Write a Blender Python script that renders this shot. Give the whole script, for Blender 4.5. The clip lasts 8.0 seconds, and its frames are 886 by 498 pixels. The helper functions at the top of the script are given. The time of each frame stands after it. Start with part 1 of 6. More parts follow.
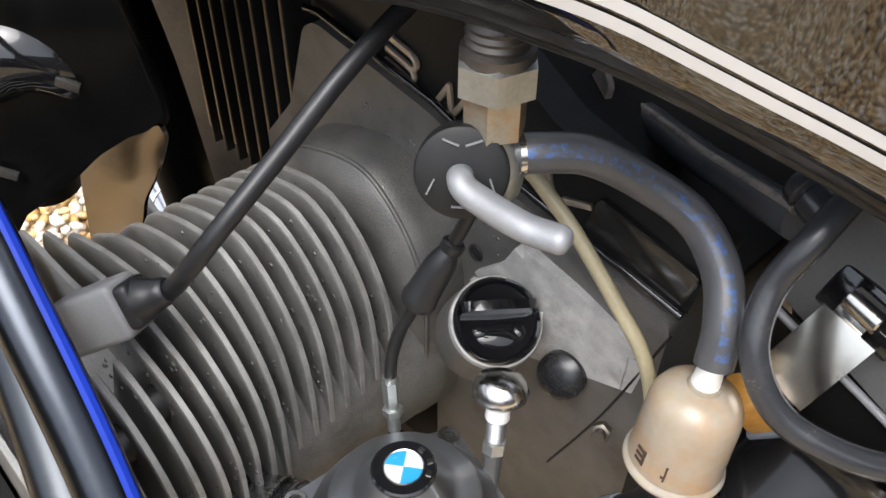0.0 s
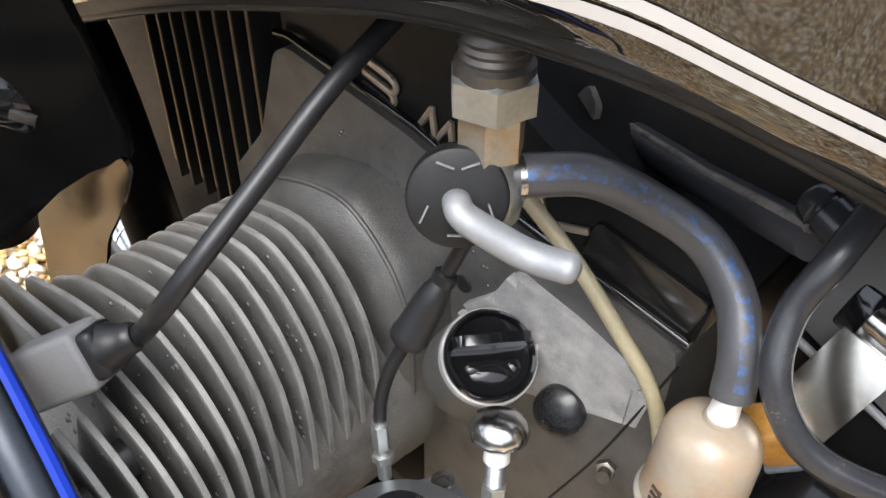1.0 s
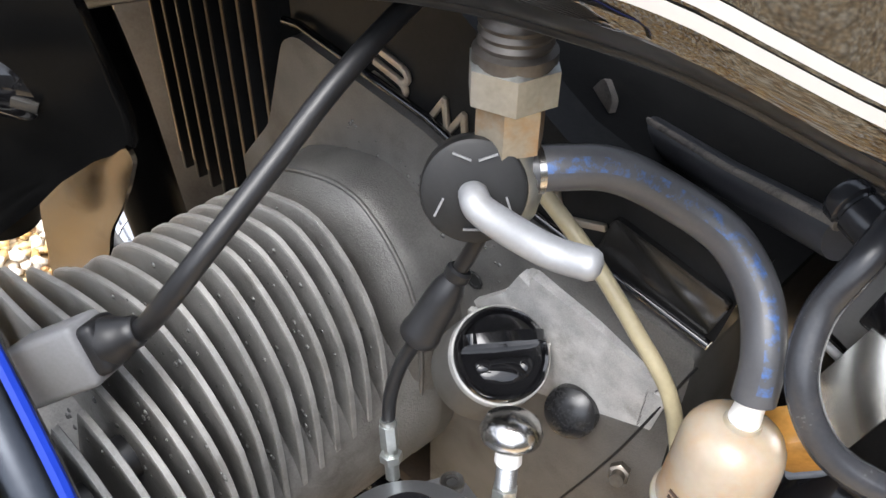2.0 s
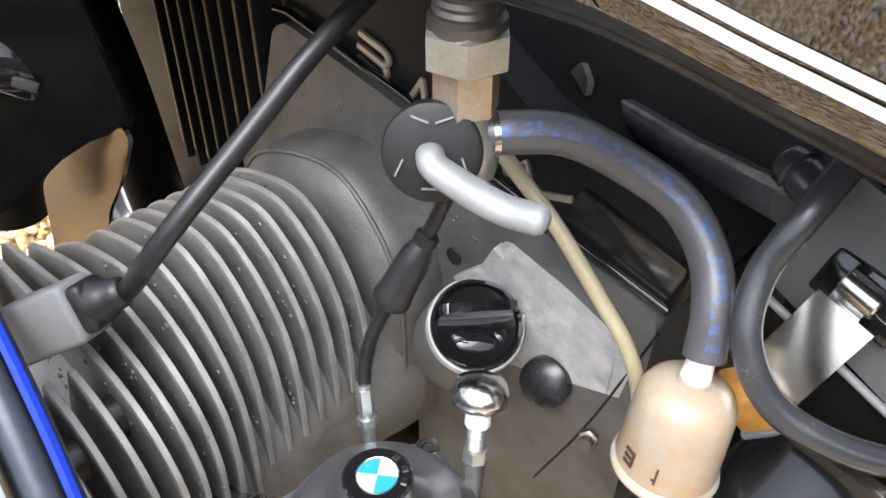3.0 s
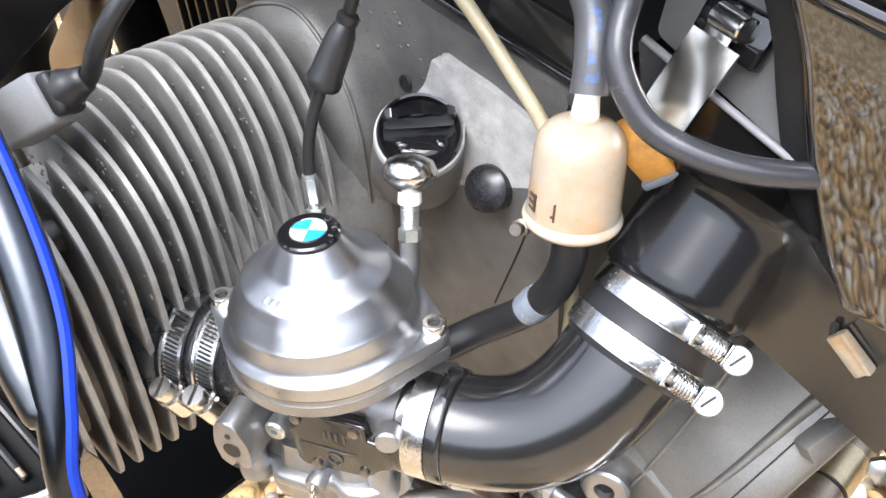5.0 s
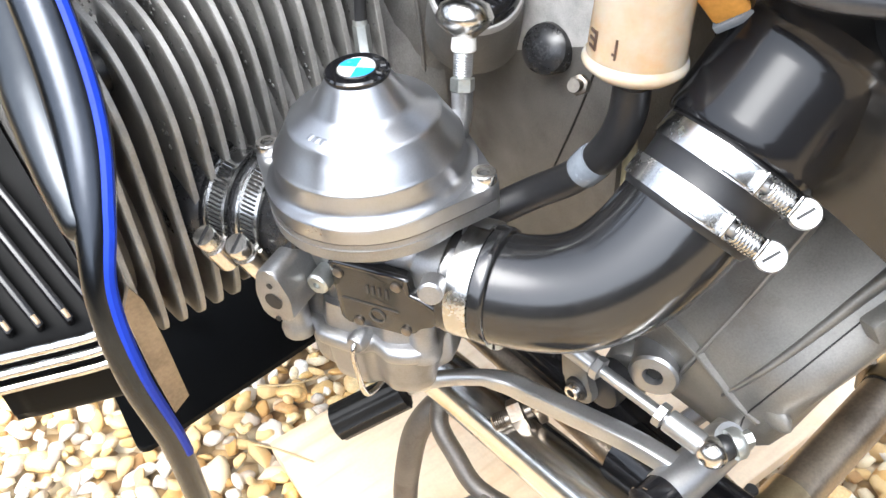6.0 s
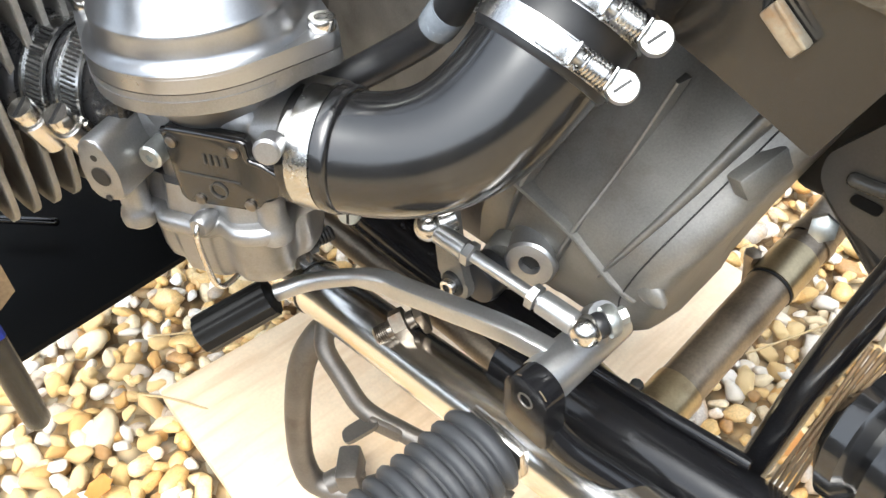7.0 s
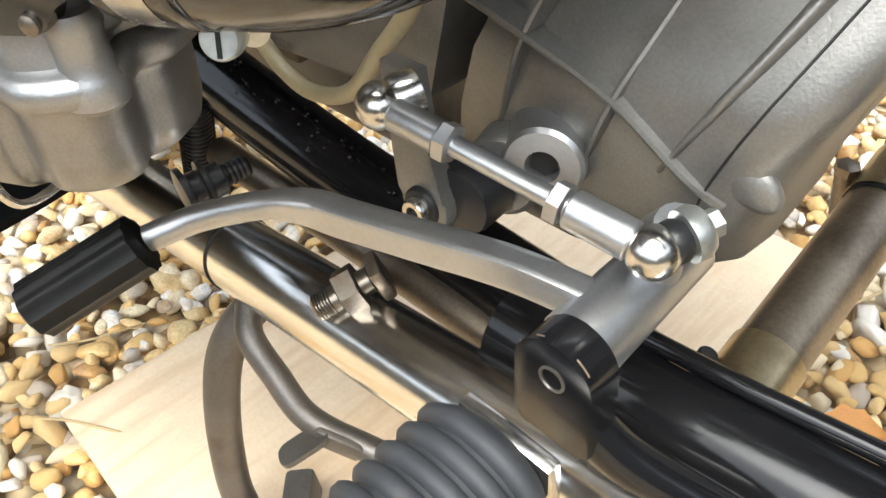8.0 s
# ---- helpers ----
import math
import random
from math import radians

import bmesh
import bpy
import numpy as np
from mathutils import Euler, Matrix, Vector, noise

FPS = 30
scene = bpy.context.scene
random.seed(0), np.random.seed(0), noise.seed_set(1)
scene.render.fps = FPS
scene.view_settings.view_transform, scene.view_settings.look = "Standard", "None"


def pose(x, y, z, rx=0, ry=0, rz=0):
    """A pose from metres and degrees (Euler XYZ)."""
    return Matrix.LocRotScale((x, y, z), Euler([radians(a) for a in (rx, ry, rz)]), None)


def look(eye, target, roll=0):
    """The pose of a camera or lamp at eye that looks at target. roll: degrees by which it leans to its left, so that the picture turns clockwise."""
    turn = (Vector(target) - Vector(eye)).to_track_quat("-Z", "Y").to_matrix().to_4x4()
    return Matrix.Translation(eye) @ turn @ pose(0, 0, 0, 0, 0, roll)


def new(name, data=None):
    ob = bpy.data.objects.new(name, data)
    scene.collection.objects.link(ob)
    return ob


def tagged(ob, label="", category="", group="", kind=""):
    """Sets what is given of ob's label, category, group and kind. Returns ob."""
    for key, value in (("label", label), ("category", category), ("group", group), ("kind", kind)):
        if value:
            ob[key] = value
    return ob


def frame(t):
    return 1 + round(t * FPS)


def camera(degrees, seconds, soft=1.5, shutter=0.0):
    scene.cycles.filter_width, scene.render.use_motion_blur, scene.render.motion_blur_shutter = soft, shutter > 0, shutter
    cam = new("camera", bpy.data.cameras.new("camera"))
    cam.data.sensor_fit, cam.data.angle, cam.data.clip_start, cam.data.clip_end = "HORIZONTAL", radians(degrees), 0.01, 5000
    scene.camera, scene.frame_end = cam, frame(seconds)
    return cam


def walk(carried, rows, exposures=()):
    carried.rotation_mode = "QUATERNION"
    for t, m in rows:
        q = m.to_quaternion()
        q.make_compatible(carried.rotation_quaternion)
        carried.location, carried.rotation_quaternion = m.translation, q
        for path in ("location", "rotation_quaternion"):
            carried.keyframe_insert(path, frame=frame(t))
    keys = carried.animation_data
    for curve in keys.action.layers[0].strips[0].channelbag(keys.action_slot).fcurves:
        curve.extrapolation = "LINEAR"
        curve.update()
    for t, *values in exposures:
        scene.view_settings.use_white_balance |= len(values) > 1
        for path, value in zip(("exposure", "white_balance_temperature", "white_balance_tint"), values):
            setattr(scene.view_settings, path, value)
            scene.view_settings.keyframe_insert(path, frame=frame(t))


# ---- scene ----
cam = camera(55.19, 8.0)
PATH = [
    (0, (0.0358, -0.0049, 0.8517), (-1.0606, 1.0363, -0.4573), 0.25),
    (0.5, (0.0209, -0.0053, 0.8435), (-1.0457, 1.1055, -0.4327), 1.15),
    (1, (0.0164, 0.0006, 0.8370), (-1.0575, 1.1309, -0.4157), 0.37),
    (1.5, (0.0080, 0.0044, 0.8317), (-1.0574, 1.1315, -0.4311), 0.97),
    (2.8, (0.0183, 0.0008, 0.8283), (-1.0882, 1.1115, -0.4134), 0.10),
    (3, (0.0381, 0.0008, 0.8268), (-1.0813, 1.1018, -0.4121), 0.03),
    (3.5, (0.0623, -0.0004, 0.8347), (-1.1100, 1.0931, -0.3611), -1.97),
    (4, (0.0874, 0.0060, 0.8305), (-1.1337, 1.0712, -0.3418), -4.54),
    (4.5, (0.1183, 0.0027, 0.8065), (-1.1174, 1.0760, -0.3430), -4.95),
    (5, (0.1401, -0.0167, 0.7662), (-1.1015, 0.9824, -0.4422), -5.07),
    (5.2, (0.1321, -0.0272, 0.7480), (-1.1261, 0.9318, -0.4757), -4.35),
    (6.3, (0.1688, -0.0259, 0.7242), (-1.0953, 0.8010, -0.5867), -6.54),
    (6.5, (0.1788, -0.0282, 0.7209), (-1.0651, 0.8199, -0.5957), -5.98),
    (7, (0.1790, -0.0110, 0.6678), (-0.9632, 0.9386, -0.6715), -3.78),
    (7.5, (0.1337, 0.0377, 0.5765), (-0.9528, 1.0127, -0.7905), -5.81),
    (8, (0.1043, 0.0510, 0.5277), (-1.0123, 1.0650, -0.7856), -4.67),
]
EXPOSURES = [(0.0, 1.07, 6200, 10), (1.5, 1.36, 6150, 10), (3.5, 1.70, 6050, 11), (5.0, 2.00, 5980, 11), (6.5, 1.86, 6100, 7), (8.0, 1.52, 6250, 5)]
SKY, SUN = 0.17, 1.20

from mathutils.bvhtree import BVHTree

# ---- exposure, sky and sun ----
walk(cam, [(t, look(eye, target, roll)) for t, eye, target, roll in PATH], EXPOSURES)

sky_world = bpy.data.worlds.new("overcast_sky")
scene.world = sky_world
sky_world.use_nodes = True
wn, wl = sky_world.node_tree.nodes, sky_world.node_tree.links
wn.clear()
sky = wn.new("ShaderNodeTexSky")
sky.sky_type, sky.sun_disc = "NISHITA", False
sky.sun_elevation, sky.sun_rotation = radians(64), radians(150)
sky.air_density, sky.dust_density, sky.ozone_density = 1.0, 4.0, 1.0
soften = wn.new("ShaderNodeHueSaturation")
soften.inputs["Saturation"].default_value = 0.35
back = wn.new("ShaderNodeBackground")
back.inputs["Strength"].default_value = SKY
world_out = wn.new("ShaderNodeOutputWorld")
wl.new(sky.outputs[0], soften.inputs["Color"])
wl.new(soften.outputs[0], back.inputs["Color"])
wl.new(back.outputs[0], world_out.inputs["Surface"])

sun_data = bpy.data.lights.new("sun", "SUN")
sun_data.energy, sun_data.angle, sun_data.color = SUN, radians(48), (1.0, 0.95, 0.88)
sun = new("sun", sun_data)
sun.matrix_world = look((0.42, -0.74, 1.75), (0, 0, 0))


# ---- materials ----
def nodes_of(name):
    m = bpy.data.materials.new(name)
    m.use_nodes = True
    nt = m.node_tree
    return m, nt.nodes, nt.links, nt.nodes["Principled BSDF"]


def surface(name, base, rough=0.5, metal=0.0, vary=0.25, scale=40.0, fine=400.0, bump=0.0, dirt=None, dirt_amount=0.0,
            dirt_scale=18.0, rough_vary=0.15, coat=0.0, by_piece=0.0, spec=0.5):
    """A surface with a base colour that varies at two scales, uneven gloss, fine relief and blotches of dirt."""
    m, nd, lk, bs = nodes_of(name)
    co = nd.new("ShaderNodeTexCoord")
    big = nd.new("ShaderNodeTexNoise")
    big.inputs["Scale"].default_value, big.inputs["Detail"].default_value = scale, 5.0
    small = nd.new("ShaderNodeTexNoise")
    small.inputs["Scale"].default_value, small.inputs["Detail"].default_value = fine, 3.0
    for n in (big, small):
        lk.new(co.outputs["Object"], n.inputs["Vector"])
    both = nd.new("ShaderNodeMath")
    both.operation = "ADD"
    half = nd.new("ShaderNodeMath")
    half.operation, half.inputs[1].default_value = "MULTIPLY", 0.5
    lk.new(small.outputs["Fac"], half.inputs[0])
    lk.new(big.outputs["Fac"], both.inputs[0])
    lk.new(half.outputs[0], both.inputs[1])
    ramp = nd.new("ShaderNodeMapRange")
    ramp.inputs["From Min"].default_value, ramp.inputs["From Max"].default_value = 0.45, 1.05
    ramp.inputs["To Min"].default_value, ramp.inputs["To Max"].default_value = 1.0 - vary, 1.0 + vary
    lk.new(both.outputs[0], ramp.inputs["Value"])
    tint = nd.new("ShaderNodeMix")
    tint.data_type, tint.blend_type = "RGBA", "MULTIPLY"
    tint.inputs["Factor"].default_value = 1.0
    tint.inputs[6].default_value = (*base, 1)
    lk.new(ramp.outputs[0], tint.inputs[7])
    colour = tint.outputs[2]
    if by_piece:
        info = nd.new("ShaderNodeObjectInfo")
        mr = nd.new("ShaderNodeMapRange")
        mr.inputs["To Min"].default_value, mr.inputs["To Max"].default_value = 1 - by_piece, 1 + by_piece
        lk.new(info.outputs["Random"], mr.inputs["Value"])
        t2 = nd.new("ShaderNodeMix")
        t2.data_type, t2.blend_type = "RGBA", "MULTIPLY"
        t2.inputs["Factor"].default_value = 1.0
        lk.new(colour, t2.inputs[6])
        lk.new(mr.outputs[0], t2.inputs[7])
        colour = t2.outputs[2]
    if dirt:
        spots = nd.new("ShaderNodeTexNoise")
        spots.inputs["Scale"].default_value, spots.inputs["Detail"].default_value = dirt_scale, 7.0
        spots.inputs["Roughness"].default_value = 0.65
        lk.new(co.outputs["Object"], spots.inputs["Vector"])
        cut = nd.new("ShaderNodeMapRange")
        cut.inputs["From Min"].default_value, cut.inputs["From Max"].default_value = 0.62 - 0.3 * dirt_amount, 0.74
        cut.inputs["To Max"].default_value = min(1.0, 0.35 + dirt_amount)
        lk.new(spots.outputs["Fac"], cut.inputs["Value"])
        mix = nd.new("ShaderNodeMix")
        mix.data_type = "RGBA"
        lk.new(cut.outputs[0], mix.inputs["Factor"])
        lk.new(colour, mix.inputs[6])
        mix.inputs[7].default_value = (*dirt, 1)
        colour = mix.outputs[2]
    lk.new(colour, bs.inputs["Base Color"])
    rr = nd.new("ShaderNodeMapRange")
    rr.inputs["From Min"].default_value, rr.inputs["From Max"].default_value = 0.45, 1.05
    rr.inputs["To Min"].default_value = max(0.02, rough - rough_vary * rough)
    rr.inputs["To Max"].default_value = min(1.0, rough + rough_vary * rough)
    lk.new(both.outputs[0], rr.inputs["Value"])
    lk.new(rr.outputs[0], bs.inputs["Roughness"])
    bs.inputs["Metallic"].default_value = metal
    bs.inputs["Specular IOR Level"].default_value = spec
    bs.inputs["Coat Weight"].default_value = coat
    bs.inputs["Coat Roughness"].default_value = 0.03
    if bump:
        bp = nd.new("ShaderNodeBump")
        bp.inputs["Strength"].default_value, bp.inputs["Distance"].default_value = bump, 0.0006
        lk.new(both.outputs[0], bp.inputs["Height"])
        lk.new(bp.outputs[0], bs.inputs["Normal"])
    return m


M_FIN = surface("weathered_fin_alloy", (0.190, 0.184, 0.174), 0.54, 0.35, 0.38, 35, 900, 1.3, (0.055, 0.046, 0.037), 0.34, 26)
M_FINEDGE = surface("skylit_clean_fin_edge", (0.275, 0.267, 0.252), 0.52, 0.35, 0.32, 50, 900, 1.0, (0.11, 0.095, 0.075), 0.30, 40)
M_CASE = surface("cast_engine_alloy", (0.156, 0.151, 0.142), 0.48, 0.45, 0.42, 34, 1100, 0.9, (0.062, 0.050, 0.038), 0.30, 22)
M_CREVICE = surface("dark_rust_brown", (0.085, 0.060, 0.040), 0.75, 0.1, 0.4, 50, 700, 0.4, (0.03, 0.022, 0.016), 0.35, 40)
M_BLAST = surface("blasted_pale_alloy", (0.47, 0.46, 0.44), 0.62, 0.12, 0.34, 85, 1500, 1.6, (0.16, 0.135, 0.105), 0.26, 42)
M_GBOX = surface("gearbox_alloy", (0.195, 0.190, 0.178), 0.43, 0.65, 0.28, 30, 900, 0.45, (0.12, 0.095, 0.07), 0.28, 16)
M_CARB = surface("turned_carburettor_alloy", (0.41, 0.42, 0.44), 0.36, 1.0, 0.10, 60, 900, 0.0, rough_vary=0.25)
M_CARBCAST = surface("cast_carburettor_alloy", (0.285, 0.285, 0.287), 0.36, 0.85, 0.20, 40, 1200, 0.35, (0.17, 0.145, 0.11), 0.18, 30)
M_CHROME = surface("chrome", (0.74, 0.74, 0.75), 0.06, 1.0, 0.05, 20, 300, 0.0)
M_EXH = surface("heat_tinted_chrome", (0.82, 0.80, 0.76), 0.21, 1.0, 0.10, 9, 200, 0.02, (0.50, 0.36, 0.18), 0.18, 9)
M_STEEL = surface("bright_steel", (0.62, 0.60, 0.57), 0.22, 1.0, 0.15, 60, 600, 0.1)
M_ZINC = surface("dull_zinc_plate", (0.50, 0.52, 0.50), 0.36, 0.9, 0.2, 70, 600, 0.2, (0.45, 0.30, 0.10), 0.10, 60)
M_RAW = surface("raw_steel_tube", (0.26, 0.215, 0.165), 0.38, 0.85, 0.38, 30, 500, 0.3, (0.07, 0.05, 0.035), 0.36, 25)
M_OLDBOLT = surface("browned_bolt_steel", (0.20, 0.175, 0.145), 0.33, 0.9, 0.25, 60, 600, 0.3, (0.16, 0.08, 0.03), 0.3, 60)
M_RUBBER = surface("black_rubber", (0.015, 0.015, 0.016), 0.36, 0.0, 0.25, 50, 700, 0.12, (0.035, 0.033, 0.03), 0.12, 30, spec=0.4)
M_STAINLESS = surface("brushed_stainless", (0.54, 0.54, 0.535), 0.24, 1.0, 0.18, 60, 700, 0.1, rough_vary=0.4)
M_SATINGREY = surface("sky_greyed_plastic", (0.110, 0.108, 0.104), 0.34, 0.0, 0.15, 30, 800, 0.1, (0.12, 0.10, 0.08), 0.12, 25)
M_HOSE = surface("greyed_hose_rubber", (0.064, 0.064, 0.069), 0.33, 0.0, 0.16, 40, 700, 0.05, (0.10, 0.096, 0.092), 0.08, 40)
M_LOOP = surface("dark_hose_rubber", (0.032, 0.033, 0.037), 0.24, 0.0, 0.16, 40, 700, 0.03, (0.07, 0.068, 0.064), 0.05, 40)
M_WALL = surface("unseen_dark_wall", (0.115, 0.118, 0.115), 0.85, 0.0, 0.3, 3, 60, 0.3, (0.07, 0.075, 0.05), 0.35, 2)
M_JOINER = surface("cloudy_hose_joiner", (0.17, 0.19, 0.215), 0.25, 0.0, 0.2, 80, 500, 0.05)
M_PLUG = surface("aged_rubber_plug", (0.016, 0.016, 0.017), 0.27, 0.0, 0.2, 40, 700, 0.08)
M_ELBOW = surface("smooth_black_rubber", (0.0095, 0.0095, 0.010), 0.16, 0.0, 0.3, 25, 500, 0.03, (0.032, 0.030, 0.028), 0.10, 20, rough_vary=0.5, spec=0.8)
M_PEG = surface("grey_worn_rubber", (0.032, 0.034, 0.038), 0.62, 0.0, 0.25, 60, 800, 0.3, (0.13, 0.12, 0.11), 0.12, 40)
M_GLOSS = surface("gloss_black_paint", (0.008, 0.008, 0.009), 0.10, 0.0, 0.2, 20, 300, 0.03, coat=0.6)
M_FRAME = surface("frame_black_paint", (0.007, 0.007, 0.008), 0.16, 0.0, 0.2, 25, 400, 0.06, spec=0.42)
M_TANK = surface("tank_black_lacquer", (0.010, 0.009, 0.008), 0.04, 0.0, 0.1, 8, 100, 0.0, coat=1.0, spec=0.8)
M_ROLL = surface("scuffed_black_edge", (0.012, 0.012, 0.012), 0.34, 0.0, 0.3, 30, 500, 0.05, (0.060, 0.055, 0.052), 0.22, 35, spec=0.35)
M_PANEL = surface("glossy_box_plastic", (0.011, 0.0105, 0.010), 0.20, 0.0, 0.2, 25, 800, 0.05, (0.05, 0.042, 0.034), 0.08, 30, spec=0.7)
M_PLASTIC = surface("satin_black_plastic", (0.036, 0.034, 0.031), 0.24, 0.0, 0.2, 25, 800, 0.15, (0.10, 0.08, 0.06), 0.14, 14)
M_MATT = surface("matt_black_finish", (0.014, 0.014, 0.014), 0.5, 0.0, 0.25, 40, 500, 0.2, (0.10, 0.07, 0.045), 0.08, 30, spec=0.3)
M_DARK = surface("deep_black_plastic", (0.004, 0.004, 0.004), 0.50, 0.0, 0.3, 40, 500, 0.1, spec=0.07)
M_TOE = surface("ribbed_toe_rubber", (0.008, 0.008, 0.008), 0.42, 0.0, 0.3, 60, 700, 0.2, spec=0.18)
M_BAR = surface("tarnished_chrome", (0.054, 0.059, 0.068), 0.25, 1.0, 0.15, 12, 300, 0.02)
M_BRACE = surface("polished_chrome_brace", (0.070, 0.075, 0.081), 0.31, 1.0, 0.10, 12, 300, 0.02)
M_SHEEN = surface("glossy_deep_black", (0.004, 0.004, 0.004), 0.16, 0.0, 0.3, 40, 500, 0.05, (0.010, 0.009, 0.008), 0.10, 20, spec=0.07)
M_DUCT = surface("dull_black_moulding", (0.015, 0.015, 0.015), 0.33, 0.0, 0.3, 40, 500, 0.05, (0.04, 0.036, 0.032), 0.08, 25, spec=0.12)
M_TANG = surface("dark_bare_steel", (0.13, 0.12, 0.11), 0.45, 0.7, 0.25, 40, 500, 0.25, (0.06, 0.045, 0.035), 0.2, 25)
M_BRASSY = surface("browned_clamp_steel", (0.40, 0.33, 0.21), 0.34, 0.95, 0.25, 50, 600, 0.15, (0.16, 0.10, 0.05), 0.22, 40)
M_STAINED = surface("fuel_stained_zinc", (0.38, 0.34, 0.27), 0.34, 0.6, 0.2, 70, 600, 0.15, (0.36, 0.17, 0.03), 0.65, 55)
M_DUST = surface("dried_road_dust", (0.24, 0.21, 0.18), 0.85, 0.0, 0.35, 90, 900, 0.4, (0.03, 0.03, 0.03), 0.3, 120)
M_TONGUE = surface("dark_polished_metal", (0.21, 0.18, 0.145), 0.16, 1.0, 0.2, 20, 300, 0.02, (0.10, 0.08, 0.055), 0.15, 60)
M_WORN = surface("worn_edge_metal", (0.20, 0.145, 0.09), 0.45, 0.5, 0.4, 60, 500, 0.2)
M_CAP = surface("grey_plug_cap", (0.20, 0.20, 0.205), 0.5, 0.0, 0.15, 40, 800, 0.15)
M_WHITE = surface("white_paint", (0.55, 0.535, 0.52), 0.12, 0.0, 0.04, 20, 200, 0.0, coat=0.5)
M_WHITEP = surface("white_plastic", (0.78, 0.77, 0.74), 0.35, 0.0, 0.06, 40, 400, 0.05)
M_BLUE = surface("sky_blue_enamel", (0.03, 0.26, 0.48), 0.25, 0.0, 0.05, 60, 400)
M_BLUELINE = surface("cobalt_blue_reflection", (0.010, 0.032, 0.30), 0.42, 0.0, 0.15, 30, 300, spec=0.15)
M_SMEAR = surface("worn_blue_hose_print", (0.066, 0.067, 0.072), 0.36, 0.0, 0.22, 40, 700, 0.15, (0.035, 0.17, 0.55), 0.42, 230)
M_DARKINK = surface("brown_print", (0.05, 0.028, 0.018), 0.5, 0.0, 0.3, 160, 900)
M_LETTER = surface("bare_letter_metal", (0.52, 0.45, 0.36), 0.4, 0.7, 0.2, 80, 700, 0.2)
M_VENT = surface("yellowed_vent_tube", (0.34, 0.295, 0.185), 0.33, 0.0, 0.15, 50, 500, 0.1)
M_LEVER = surface("dull_alloy_casting", (0.27, 0.275, 0.285), 0.52, 0.45, 0.16, 60, 600, 0.2, (0.20, 0.19, 0.18), 0.1, 50)
M_SATIN = surface("satin_steel", (0.43, 0.435, 0.44), 0.34, 0.9, 0.14, 40, 700, 0.12)
M_SPRING = surface("sprung_plated_steel", (0.80, 0.755, 0.67), 0.20, 1.0, 0.12, 30, 400, 0.03)
M_AMBER = surface("mottled_amber", (0.62, 0.31, 0.07), 0.22, 0.0, 0.3, 60, 400, 0.05, (0.70, 0.50, 0.25), 0.4, 30)
M_RED = surface("red_plastic", (0.55, 0.03, 0.03), 0.4, 0.0, 0.15, 60, 400)
M_PLY = surface("birch_plywood", (0.77, 0.61, 0.42), 0.6, 0.0, 0.14, 12, 300, 0.15, (0.66, 0.40, 0.18), 0.34, 5)


def add_grain(m, stretch, tone):
    """Long wood grain, darker streaks along the board."""
    nd, lk = m.node_tree.nodes, m.node_tree.links
    bs = nd["Principled BSDF"]
    before = bs.inputs["Base Color"].links[0].from_socket
    co, mp, no = nd.new("ShaderNodeTexCoord"), nd.new("ShaderNodeMapping"), nd.new("ShaderNodeTexNoise")
    mp.inputs["Scale"].default_value = stretch
    mp.inputs["Rotation"].default_value = (0, 0, 0.06)
    no.inputs["Scale"].default_value, no.inputs["Detail"].default_value = 5.0, 8.0
    lk.new(co.outputs["Object"], mp.inputs["Vector"])
    lk.new(mp.outputs[0], no.inputs["Vector"])
    cut = nd.new("ShaderNodeMapRange")
    cut.inputs["From Min"].default_value, cut.inputs["From Max"].default_value = 0.48, 0.72
    cut.inputs["To Max"].default_value = 0.7
    lk.new(no.outputs["Fac"], cut.inputs["Value"])
    mix = nd.new("ShaderNodeMix")
    mix.data_type = "RGBA"
    lk.new(cut.outputs[0], mix.inputs["Factor"])
    lk.new(before, mix.inputs[6])
    mix.inputs[7].default_value = (*tone, 1)
    lk.new(mix.outputs[2], bs.inputs["Base Color"])



def turned(m, amount):
    """Fine lathe marks round the upright axis, which stretch the highlights."""
    nd, lk = m.node_tree.nodes, m.node_tree.links
    bs, tg = nd["Principled BSDF"], nd.new("ShaderNodeTangent")
    tg.direction_type, tg.axis = "RADIAL", "Z"
    bs.inputs["Anisotropic"].default_value = amount
    bs.inputs["Anisotropic Rotation"].default_value = 0.25
    lk.new(tg.outputs[0], bs.inputs["Tangent"])


turned(M_CARB, 0.22)
add_grain(M_PLY, (14.0, 1.6, 1.0), (0.60, 0.41, 0.24))
M_LEAF = surface("fallen_leaf", (0.50, 0.22, 0.05), 0.5, 0.0, 0.35, 60, 400, 0.2)
M_STRAW = surface("dry_stalk", (0.45, 0.33, 0.17), 0.6, 0.0, 0.25, 60, 400, 0.2)


def filter_plastic(name, base, stain):
    """Milky nylon that lets light through, stained amber by petrol."""
    m = surface(name, base, 0.24, 0.0, 0.10, 45, 300, 0.04, stain, 0.50, 24)
    bs = m.node_tree.nodes["Principled BSDF"]
    bs.inputs["Subsurface Weight"].default_value = 0.6
    bs.inputs["Subsurface Radius"].default_value = (0.02, 0.012, 0.006)
    bs.inputs["Subsurface Scale"].default_value = 0.6
    return m


M_FILTER = filter_plastic("milky_filter_nylon", (0.335, 0.285, 0.22), (0.36, 0.19, 0.065))
M_RIM = filter_plastic("pale_welded_nylon", (0.43, 0.385, 0.32), (0.40, 0.30, 0.19))


